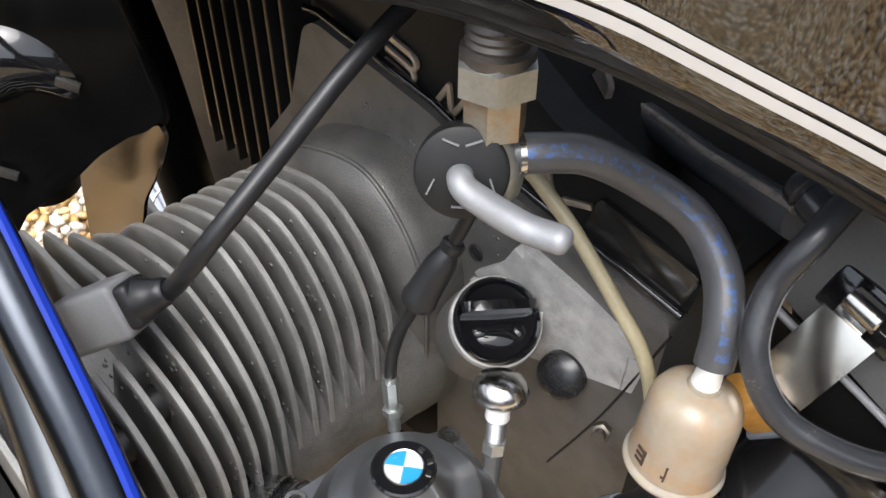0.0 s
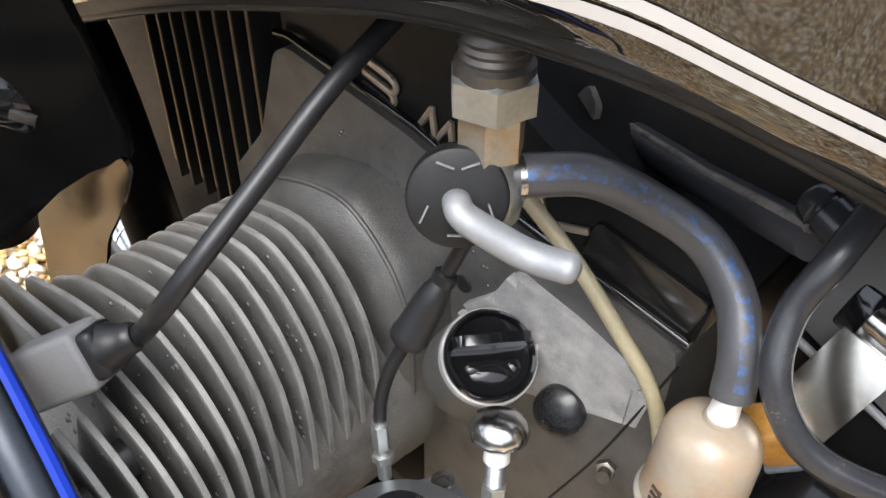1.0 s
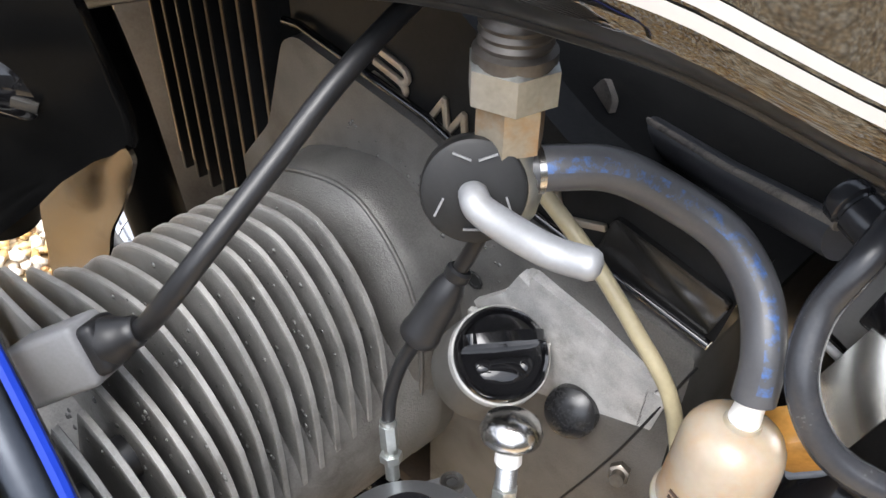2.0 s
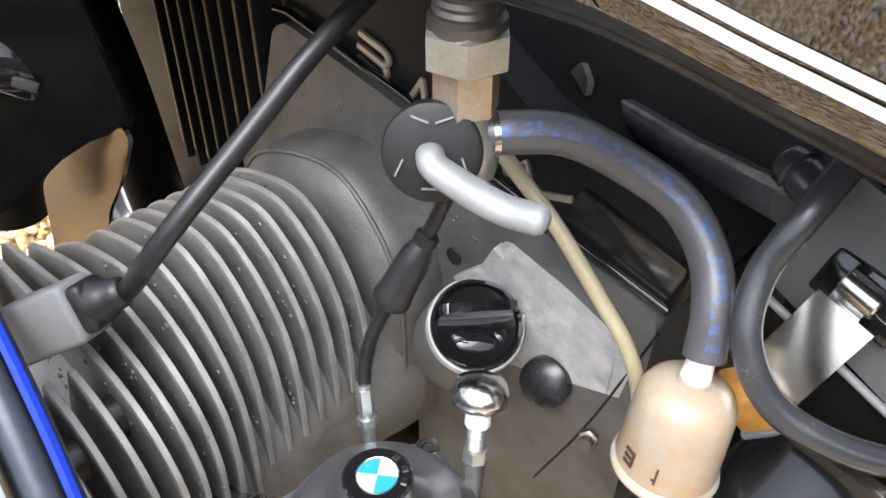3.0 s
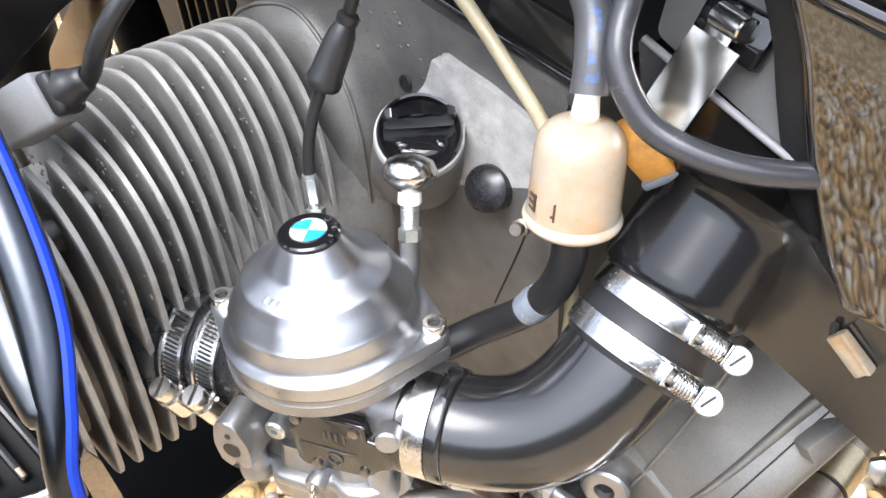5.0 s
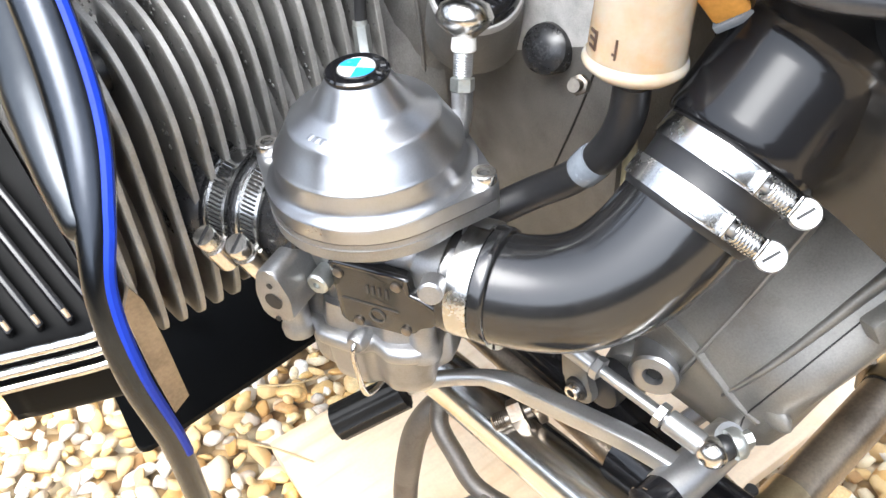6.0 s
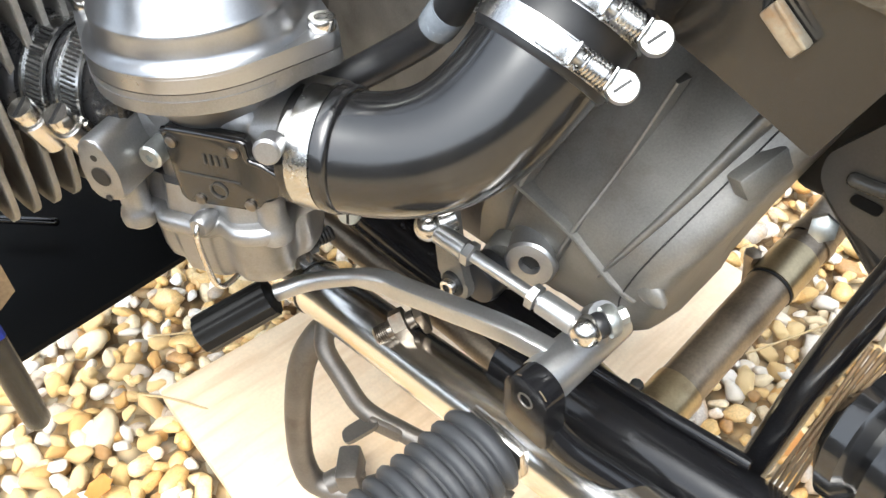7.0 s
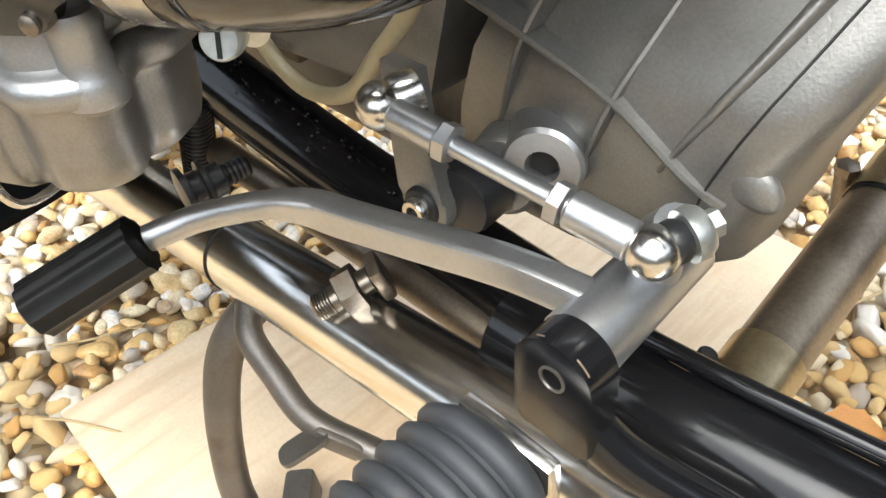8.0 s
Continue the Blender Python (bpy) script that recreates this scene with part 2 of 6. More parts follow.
M_WET = surface("wet_alloy_bead", (0.13, 0.128, 0.122), 0.16, 0.2, 0.1, 60, 400, spec=0.35)
M_WATER = surface("dark_water_bead", (0.010, 0.010, 0.011), 0.05, 0.0, 0.1, 60, 400, spec=0.5)


def stone_material(name, by_island):
    """Flint gravel: honey, cream, white, grey and rust stones, each with its own tone and veins."""
    m, nd, lk, bs = nodes_of(name)
    if by_island:
        src = nd.new("ShaderNodeNewGeometry").outputs["Random Per Island"]
    else:
        src = nd.new("ShaderNodeObjectInfo").outputs["Random"]
    ramp = nd.new("ShaderNodeValToRGB")
    ramp.color_ramp.interpolation = "CONSTANT"
    tones = [(0.0, (0.68, 0.46, 0.19)), (0.16, (0.75, 0.58, 0.31)), (0.32, (0.79, 0.68, 0.47)), (0.46, (0.60, 0.35, 0.12)),
             (0.54, (0.84, 0.80, 0.71)), (0.68, (0.46, 0.41, 0.35)), (0.76, (0.72, 0.52, 0.25)), (0.88, (0.42, 0.24, 0.10)), (0.92, (0.87, 0.85, 0.80))]
    el = ramp.color_ramp.elements
    el[0].position, el[0].color = tones[0][0], (*tones[0][1], 1)
    el[1].position, el[1].color = tones[1][0], (*tones[1][1], 1)
    for p, c in tones[2:]:
        e = el.new(p)
        e.color = (*c, 1)
    lk.new(src, ramp.inputs["Fac"])
    co = nd.new("ShaderNodeTexCoord")
    n1 = nd.new("ShaderNodeTexNoise")
    n1.inputs["Scale"].default_value, n1.inputs["Detail"].default_value = 55, 6
    n2 = nd.new("ShaderNodeTexNoise")
    n2.inputs["Scale"].default_value, n2.inputs["Detail"].default_value = 420, 3
    for n in (n1, n2):
        lk.new(co.outputs["Object"], n.inputs["Vector"])
    cut = nd.new("ShaderNodeMapRange")
    cut.inputs["From Min"].default_value, cut.inputs["From Max"].default_value = 0.45, 0.68
    cut.inputs["To Max"].default_value = 0.55
    lk.new(n1.outputs["Fac"], cut.inputs["Value"])
    mix = nd.new("ShaderNodeMix")
    mix.data_type = "RGBA"
    lk.new(cut.outputs[0], mix.inputs["Factor"])
    lk.new(ramp.outputs[0], mix.inputs[6])
    mix.inputs[7].default_value = (0.60, 0.34, 0.11, 1)
    shade = nd.new("ShaderNodeMapRange")
    shade.inputs["From Min"].default_value, shade.inputs["From Max"].default_value = 0.3, 0.7
    shade.inputs["To Min"].default_value, shade.inputs["To Max"].default_value = 0.82, 1.15
    lk.new(n2.outputs["Fac"], shade.inputs["Value"])
    mul = nd.new("ShaderNodeMix")
    mul.data_type, mul.blend_type = "RGBA", "MULTIPLY"
    mul.inputs["Factor"].default_value = 1.0
    lk.new(mix.outputs[2], mul.inputs[6])
    lk.new(shade.outputs[0], mul.inputs[7])
    lk.new(mul.outputs[2], bs.inputs["Base Color"])
    bs.inputs["Roughness"].default_value = 0.38
    bp = nd.new("ShaderNodeBump")
    bp.inputs["Strength"].default_value, bp.inputs["Distance"].default_value = 0.6, 0.0022
    lk.new(n1.outputs["Fac"], bp.inputs["Height"])
    lk.new(bp.outputs[0], bs.inputs["Normal"])
    return m


M_STONE = stone_material("flint_gravel", False)
M_STONES = stone_material("flint_gravel_mass", True)


def ground_material():
    m, nd, lk, bs = nodes_of("gravel_bed")
    co = nd.new("ShaderNodeTexCoord")
    vo = nd.new("ShaderNodeTexVoronoi")
    vo.inputs["Scale"].default_value = 55
    lk.new(co.outputs["Object"], vo.inputs["Vector"])
    ramp = nd.new("ShaderNodeValToRGB")
    el = ramp.color_ramp.elements
    el[0].position, el[0].color = 0.0, (0.30, 0.175, 0.075, 1)
    el[1].position, el[1].color = 1.0, (0.88, 0.77, 0.56, 1)
    e = el.new(0.5)
    e.color = (0.68, 0.48, 0.24, 1)
    sep = nd.new("ShaderNodeSeparateColor")
    lk.new(vo.outputs["Color"], sep.inputs[0])
    lk.new(sep.outputs[0], ramp.inputs["Fac"])
    # cells darken towards their edges: shade of the gaps put into the colour
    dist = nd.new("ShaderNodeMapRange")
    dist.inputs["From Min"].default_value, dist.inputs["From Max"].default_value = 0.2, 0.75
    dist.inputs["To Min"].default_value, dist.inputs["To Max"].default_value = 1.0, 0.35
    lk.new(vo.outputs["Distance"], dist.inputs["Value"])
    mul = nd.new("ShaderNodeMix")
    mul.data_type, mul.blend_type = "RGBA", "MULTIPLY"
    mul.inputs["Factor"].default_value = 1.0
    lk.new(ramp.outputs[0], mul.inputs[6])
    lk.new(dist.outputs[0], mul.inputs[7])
    lk.new(mul.outputs[2], bs.inputs["Base Color"])
    bs.inputs["Roughness"].default_value = 0.6
    bp = nd.new("ShaderNodeBump")
    bp.inputs["Strength"].default_value, bp.inputs["Distance"].default_value = 0.8, 0.01
    bp.invert = True
    lk.new(vo.outputs["Distance"], bp.inputs["Height"])
    lk.new(bp.outputs[0], bs.inputs["Normal"])
    return m


M_GROUND = ground_material()


# ---- mesh helpers ----
V = Vector


def draped(surface_bm, points, lift):
    """Lays a line on a casting, looking along y."""
    tree = BVHTree.FromBMesh(surface_bm)
    out = []
    for p in smooth_path(points, 8):
        hit = tree.ray_cast(V((p.x, -0.5, p.z)), V((0, 1, 0)))[0]
        if hit is not None:
            out.append(hit - V((0, lift, 0)))
    return out


BASE = V((-0.10, 0.37, 0.02))


def part(name, bm, material, parent, label="", smooth=True, base=None, sharp=40):
    """Links a bmesh as one mesh object under a thing or a part."""
    origin = BASE if base is None else base
    bmesh.ops.translate(bm, verts=bm.verts, vec=-origin)
    bmesh.ops.recalc_face_normals(bm, faces=bm.faces)
    if smooth:
        for f in bm.faces:
            f.smooth = True
        limit = radians(sharp)
        for e in bm.edges:
            if len(e.link_faces) == 2 and e.calc_face_angle(0.0) > limit:
                e.smooth = False
    me = bpy.data.meshes.new(name)
    bm.to_mesh(me)
    bm.free()
    me.materials.append(material)
    ob = new(name, me)
    ob.parent = parent
    return tagged(ob, label)


def frame_of(axis, hint=None):
    """Two unit vectors across an axis."""
    a = V(axis).normalized()
    h = V(hint) if hint is not None else (V((0, 0, 1)) if abs(a.z) < 0.9 else V((1, 0, 0)))
    u = (h - h.dot(a) * a).normalized()
    return u, a.cross(u).normalized()


def lathe(bm, origin, axis, profile, seg=32, hint=None, cap=True):
    """Turns a profile of (radius, height) round an axis."""
    o, a = V(origin), V(axis).normalized()
    u, v = frame_of(a, hint)
    rings = []
    for r, h in profile:
        rings.append([bm.verts.new(o + a * h + (u * math.cos(t) + v * math.sin(t)) * r) for t in (2 * math.pi * k / seg for k in range(seg))])
    for A, B in zip(rings, rings[1:]):
        for k in range(seg):
            bm.faces.new((A[k], A[(k + 1) % seg], B[(k + 1) % seg], B[k]))
    if cap:
        bm.faces.new(rings[0])
        bm.faces.new(rings[-1])
    return bm


def lathed(origin, axis, profile, seg=32, hint=None):
    return lathe(bmesh.new(), origin, axis, profile, seg, hint)


def rod(a, b, r, r2=None, seg=20, bevel=0.0):
    """A round bar from a to b."""
    a, b = V(a), V(b)
    n = (b - a).length
    r2 = r if r2 is None else r2
    prof = [(r, 0), (r2, n)] if not bevel else [(r - bevel, 0), (r, bevel), (r2, n - bevel), (r2 - bevel, n)]
    return lathed(a, b - a, prof, seg)


def smooth_path(pts, steps=8):
    """A Catmull-Rom line through points."""
    p = [V(q) for q in pts]
    p = [2 * p[0] - p[1]] + p + [2 * p[-1] - p[-2]]
    out = []
    for i in range(1, len(p) - 2):
        for k in range(steps):
            t = k / steps
            a, b, c, d = p[i - 1], p[i], p[i + 1], p[i + 2]
            out.append(0.5 * ((2 * b) + (c - a) * t + (2 * a - 5 * b + 4 * c - d) * t * t + (3 * b - a - 3 * c + d) * t ** 3))
    out.append(p[-2])
    return out


def sweep(bm, pts, radius, seg=16, steps=8, flat=1.0, hint=None, round_end=False, smooth_line=True, power=2.0):
    """A tube along a line; radius is a number or a function of the way along, 0 to 1."""
    line = smooth_path(pts, steps) if smooth_line else [V(q) for q in pts]
    n = len(line)
    tangents = [(line[min(i + 1, n - 1)] - line[max(i - 1, 0)]).normalized() for i in range(n)]
    u, _ = frame_of(tangents[0], hint)
    rings = []
    for i, (q, t) in enumerate(zip(line, tangents)):
        u = (u - u.dot(t) * t).normalized()
        w = t.cross(u)
        s = i / (n - 1)
        r = radius(s) if callable(radius) else radius
        p = power(s) if callable(power) else power
        rings.append([bm.verts.new(q + (u * math.cos(a) * flat + w * math.sin(a)) * r / (abs(math.cos(a)) ** p + abs(math.sin(a)) ** p) ** (1 / p)) for a in (2 * math.pi * k / seg for k in range(seg))])
    for A, B in zip(rings, rings[1:]):
        for k in range(seg):
            bm.faces.new((A[k], A[(k + 1) % seg], B[(k + 1) % seg], B[k]))
    if round_end:
        for ring, q, t in ((rings[0], line[0], -tangents[0]), (rings[-1], line[-1], tangents[-1])):
            last = ring
            r0 = (ring[0].co - q).length
            for ang in (35, 65):
                c, s_ = math.cos(radians(ang)), math.sin(radians(ang))
                nxt = [bm.verts.new(q + (v.co - q) * c + t * r0 * s_ * 0.8) for v in ring]
                for k in range(seg):
                    bm.faces.new((last[k], last[(k + 1) % seg], nxt[(k + 1) % seg], nxt[k]))
                last = nxt
            bm.faces.new(last)
    else:
        bm.faces.new(rings[0])
        bm.faces.new(rings[-1])
    return bm


def tube(pts, radius, **more):
    return sweep(bmesh.new(), pts, radius, **more)


def slab(outline, origin, ux, uy, thick, bevel=0.0, seg=2):
    """A flat outline of (a, b) along ux and uy, given a thickness along ux x uy, with rounded edges."""
    bm = bmesh.new()
    o, ux, uy = V(origin), V(ux).normalized(), V(uy).normalized()
    n = ux.cross(uy).normalized()
    low = [bm.verts.new(o + ux * a + uy * b) for a, b in outline]
    high = [bm.verts.new(o + ux * a + uy * b + n * thick) for a, b in outline]
    bm.faces.new(low[::-1])
    top = bm.faces.new(high)
    k = len(outline)
    for i in range(k):
        bm.faces.new((low[i], low[(i + 1) % k], high[(i + 1) % k], high[i]))
    if bevel:
        bmesh.ops.bevel(bm, geom=list(top.edges), offset=bevel, segments=seg, profile=0.5, affect="EDGES")
    return bm


def round_outline(outline, r, steps=4):
    """Rounds the corners of an outline."""
    out, k = [], len(outline)
    for i in range(k):
        a, b, c = (V((*outline[j % k], 0)) for j in (i - 1, i, i + 1))
        da, dc = (a - b), (c - b)
        m = min(r, da.length * 0.45, dc.length * 0.45)
        p, q = b + da.normalized() * m, b + dc.normalized() * m
        for s in range(steps + 1):
            t = s / steps
            w = p * (1 - t) ** 2 + b * 2 * t * (1 - t) + q * t * t
            out.append((w.x, w.y))
    return out


def block(centre, size, ux=(1, 0, 0), uy=(0, 1, 0), bevel=0.002, seg=2):
    """A box with rounded edges, size along ux, uy and ux x uy."""
    bm = bmesh.new()
    ux, uy = V(ux).normalized(), V(uy).normalized()
    uy = (uy - uy.dot(ux) * ux).normalized()
    uz = ux.cross(uy)
    m = Matrix((ux, uy, uz)).transposed().to_4x4()
    m.translation = V(centre)
    bmesh.ops.create_cube(bm, size=1.0, matrix=m @ Matrix.Diagonal((*size, 1)))
    if bevel:
        bmesh.ops.bevel(bm, geom=list(bm.edges), offset=bevel, segments=seg, profile=0.5, affect="EDGES")
    return bm


def merge(*bms):
    """Joins bmeshes into the first."""
    first = bms[0]
    for other in bms[1:]:
        me = bpy.data.meshes.new("joined")
        other.to_mesh(me)
        other.free()
        first.from_mesh(me)
        bpy.data.meshes.remove(me)
    return first


def hexagon(origin, axis, across, height, hint=None, chamfer=0.1):
    """A hexagonal nut body."""
    r = across / math.sqrt(3)
    c = across * 0.5 * chamfer
    return lathed(origin, axis, [(r - c, 0), (r, c * 0.6), (r, height - c * 0.6), (r - c, height)], 6, hint)


def band(origin, axis, r, width, thick=0.0009, seg=48, hint=None):
    """A flat ring such as a hose clamp's strap."""
    h = width / 2
    bm = bmesh.new()
    lathe(bm, origin, axis, [(r, -h), (r + thick, -h), (r + thick, h), (r, h), (r, -h)], seg, hint, cap=False)
    bmesh.ops.remove_doubles(bm, verts=bm.verts, dist=1e-6)
    return bm


def crest(points, half, depth, back=(0, 1, 0)):
    """A raised cast rib: a narrow rounded top along a line, widening down into the casting behind it."""
    bm = bmesh.new()
    line, b = smooth_path(points, 6), V(back).normalized()
    rows = []
    for i, q in enumerate(line):
        t = (line[min(i + 1, len(line) - 1)] - line[max(i - 1, 0)]).normalized()
        s = t.cross(b).normalized()
        rows.append([bm.verts.new(q + s * a * half + b * d) for a, d in ((-1.5, depth), (-1.05, depth * 0.3), (-0.8, 0.0005), (0, 0.0), (0.8, 0.0005), (1.05, depth * 0.3), (1.5, depth))])
    for A, B in zip(rows, rows[1:]):
        for k in range(6):
            bm.faces.new((A[k], A[k + 1], B[k + 1], B[k]))
    bm.faces.new(rows[0])
    bm.faces.new(rows[-1])
    return bm


def drops(spots, parent, seed, material):
    """Beads of rain on a surface, each spot a point with its outward direction."""
    r = random.Random(seed)
    bm = bmesh.new()
    for p, n in spots:
        size = 0.0006 + 0.0010 * r.random() ** 2
        lathe(bm, p - V(n).normalized() * 0.0002, n, [(size, 0), (size * 0.95, size * 0.25), (size * 0.65, size * 0.55), (size * 0.2, size * 0.68)], 8)
    return tagged(part("rain_water", bm, material, parent, "clear beads of rain water"), kind="stuff")


# ---- ground ----
def gravel_height(x, y):
    return 0.006 * noise.noise(V((x * 3.1, y * 3.1, 0.3)))


ground_bm = bmesh.new()
lines_x = [-60, -20, -8, -4] + [-2.4 + 0.2 * k for k in range(22)] + [4, 8, 20, 60]
lines_y = [-60, -20, -8, -4] + [-2.0 + 0.2 * k for k in range(21)] + [4, 8, 20, 60]
grid = [[ground_bm.verts.new((x, y, -0.019 + gravel_height(x, y))) for x in lines_x] for y in lines_y]
for r0, r1 in zip(grid, grid[1:]):
    for k in range(len(lines_x) - 1):
        ground_bm.faces.new((r0[k], r0[k + 1], r1[k + 1], r1[k]))
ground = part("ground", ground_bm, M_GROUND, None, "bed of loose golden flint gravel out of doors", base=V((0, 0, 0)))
tagged(ground, category="gravel ground", kind="structure")


# plain unseen walls that close the place, added to darken low sky in reflections
for side, centre, size in (("south", (0, -3.1, 0.66), (8.4, 0.22, 1.36)), ("west", (-4.1, 0.6, 1.06), (0.22, 7.16, 2.16)), ("east", (4.1, 0.6, 1.06), (0.22, 7.16, 2.16)), ("north", (0, 4.3, 1.06), (8.4, 0.22, 2.16))):
    wall = part("unseen_wall_" + side, block(centre, size, bevel=0.01), M_WALL, None, "plain unseen wall added to darken the low sky in reflections", base=V((centre[0], centre[1], 0)))
    wall.location = (centre[0], centre[1], 0)
    tagged(wall, category="garden wall", kind="structure")


# ---- plywood board under the stand ----
def plywood_board():
    board = new("plywood_board")
    board.location = V((-0.25, 0.38, 0.002))
    ux, uy = V((0.998, -0.06, 0)).normalized(), V((0.06, 0.998, 0)).normalized()
    bm = slab(round_outline([(0.0, 0.0), (0.325, 0.0), (0.325, 0.56), (0.0, 0.56)], 0.004, 2), V((-0.420, 0.112, 0.002)), ux, uy, 0.016, 0.0015)
    part("panel", bm, M_PLY, board, base=board.location)
    return tagged(board, "pale birch plywood board lying on the gravel under the stand", "wooden board")


plywood_board()

# ---- the motorcycle ----
bike = new("motorcycle")
bike.location = BASE
tagged(bike, "black boxer-engined motorcycle on its centre stand, wet from rain", "motorcycle")

# cylinder with its fins
CX, CZ = -0.277, 0.478


def fin_outline(grow, barrel):
    """A fin's outline in x and z: flat sloping top, rounded rear corner, upright rear side."""
    if barrel:
        pts = [(-0.345, 0.545), (-0.315, 0.580), (-0.262, 0.598), (-0.232, 0.590), (-0.207, 0.556), (-0.203, 0.500),
               (-0.212, 0.440), (-0.250, 0.396), (-0.310, 0.392), (-0.352, 0.425), (-0.362, 0.480)]
    else:
        pts = [(-0.385, 0.545), (-0.365, 0.566), (-0.310, 0.571), (-0.244, 0.580), (-0.200, 0.572), (-0.178, 0.545), (-0.181, 0.500),
               (-0.190, 0.442), (-0.214, 0.404), (-0.300, 0.392), (-0.372, 0.405), (-0.392, 0.460)]
    loop = smooth_path([(*p, 0) for p in pts + pts[:1]], 4)[:-1]
    return [(CX + (p.x - CX) * (1 + grow), CZ + (p.y - CZ) * (1 + grow)) for p in loop]


def at_turn(loop, turn):
    """The outline's point in the direction of a turn, 0 to 1, round the cylinder's axis."""
    want = 2 * math.pi * turn
    best, found = 9.0, loop[0]
    k = len(loop)
    for i in range(k):
        for t in (0.0, 0.25, 0.5, 0.75):
            x = loop[i][0] * (1 - t) + loop[(i + 1) % k][0] * t
            z = loop[i][1] * (1 - t) + loop[(i + 1) % k][1] * t
            d = math.atan2(z - CZ, x - CX) - want
            d = abs(math.atan2(math.sin(d), math.cos(d)))
            if d < best:
                best, found = d, (x, z)
    return found


def cylinder_unit():
    core = lathed((CX, 0.006, CZ), (0, 1, 0), [(0.066, 0), (0.070, 0.01), (0.074, 0.10), (0.078, 0.195), (0.078, 0.215)], 40)
    barrel = part("cylinder", core, M_FIN, bike, "weathered grey alloy cylinder with deep cooling fins")
    count = 18
    for k in range(count):
        y = 0.008 + k * 0.01045
        a, b = fin_outline(0.0, False), fin_outline(0.0, True)
        mix = min(1.0, max(0.0, (k - 6) / 5.0))
        out = []
        for i in range(96):
            p, q = at_turn(a, i / 96), at_turn(b, i / 96)
            px, pz = p[0] * (1 - mix) + q[0] * mix, p[1] * (1 - mix) + q[1] * mix
            if 0.030 < y < 0.064 and -0.325 < px < -0.243 and pz > 0.52:
                pz = 0.520  # clearance for the plug
            out.append((px, pz))
        wob = 0.0015 * noise.noise(V((k * 0.7, 1.3, 0)))
        bm = bmesh.new()
        rings = []
        for sc, dy in ((0.62, 0.0027), (0.80, 0.0022), (0.965, 0.0017), (0.992, 0.0016), (1.0, 0.0012), (1.0, -0.0012), (0.992, -0.0016), (0.965, -0.0017), (0.80, -0.0022), (0.62, -0.0027)):
            rings.append([bm.verts.new((CX + (px - CX) * sc + wob, y + dy, CZ + (pz - CZ) * sc)) for px, pz in out])
        for A, B in zip(rings, rings[1:]):
            # edges cleaner than the dirty faces, with the sky light they catch painted in
            edge = A is rings[3] or A is rings[4] or A is rings[5]
            for i in range(96):
                bm.faces.new((A[i], A[(i + 1) % 96], B[(i + 1) % 96], B[i])).material_index = 1 if edge else 0
        part("fin", bm, M_FIN, barrel, sharp=32).data.materials.append(M_FINEDGE)
    return barrel


cylinder = cylinder_unit()

# rain on the rear fins
rain = random.Random(21)
wet = []
for _ in range(330):
    k = rain.randrange(5, 18)
    mixed = fin_outline(0.0, k > 8)
    a = rain.uniform(0.0, 0.22) + rain.choice((0.0, 0.0, 0.05))
    p = at_turn(mixed, a)
    sc = rain.uniform(0.80, 0.95)
    wet.append((V((CX + (p[0] - CX) * sc, 0.008 + k * 0.01045 - 0.0019, CZ + (p[1] - CZ) * sc)), V((0, -1, 0))))
drops(wet, cylinder, 3, M_WET)

# head studs between the fins
for sx, sy, sz in ((-0.2225, 0.0655, 0.5560), (-0.2140, 0.0446, 0.5545), (-0.335, 0.055, 0.552)):
    part("rubber_damper", rod((sx, sy - 0.006, sz), (sx, sy + 0.006, sz), 0.0095, seg=20, bevel=0.001), M_RUBBER, cylinder, "round black rubber damper between fins")

part("spark_plug", merge(hexagon((-0.262, 0.046, 0.520), (-0.1, -0.35, 0.9), 0.018, 0.012), rod((-0.263, 0.044, 0.53), (-0.262, 0.034, 0.565), 0.006)), M_ZINC, cylinder, "spark plug in its recess")

# rocker cover at the cylinder's outer end
def rocker_cover():
    """Black cover whose sloping upper face carries ridges, and whose rear end carries level ribs with bare edges."""
    side = round_outline([(-0.385, 0.545), (-0.300, 0.530), (-0.186, 0.4515), (-0.180, 0.440), (-0.182, 0.400), (-0.225, 0.375), (-0.385, 0.375)], 0.006)
    bm = slab(side, (0, 0.004, 0), (1, 0, 0), (0, 0, 1), 0.058, 0.010, 3)
    for v in bm.verts:
        v.co.x -= 0.45 * max(0.0, -v.co.y)
    cover = part("rocker_cover", bm, M_DARK, bike, "black rocker cover with bare polished ribs")
    down = V((-0.186, 0, 0.4515)) - V((-0.300, 0, 0.530))
    lift = V((-down.z, 0, down.x)).normalized()
    for k in range(5):
        y = 0.001 - k * 0.0125
        tail = V((-0.187 + 0.45 * min(0.0, y), y, 0.4525))
        head = tail - down * 1.0 + V((0, -0.020, 0))
        n = (tail - head).length
        ux = (tail - head).normalized()
        part("ridge", block((head + tail) / 2 + lift * 0.002, (n, 0.0042, 0.012), ux, (0, 1, 0), 0.0016), M_FRAME, cover, "black ridge with a worn end")
        part("worn_end", block(tail - ux * 0.004 + lift * 0.0068, (0.006, 0.0026, 0.0026), ux, (0, 1, 0), 0.0008), M_WORN, cover, "bare metal where the paint has chipped")
    for k in range(3):
        z = 0.4475 - k * 0.0095
        part("rib", tube([V((-0.214, -0.085, z)), V((-0.1985, -0.045, z)), V((-0.1860, -0.014, z)), V((-0.1795, 0.004, z + 0.001))], 0.0027, seg=12), M_STEEL, cover, "polished raised rib")
    return cover


rocker_cover()

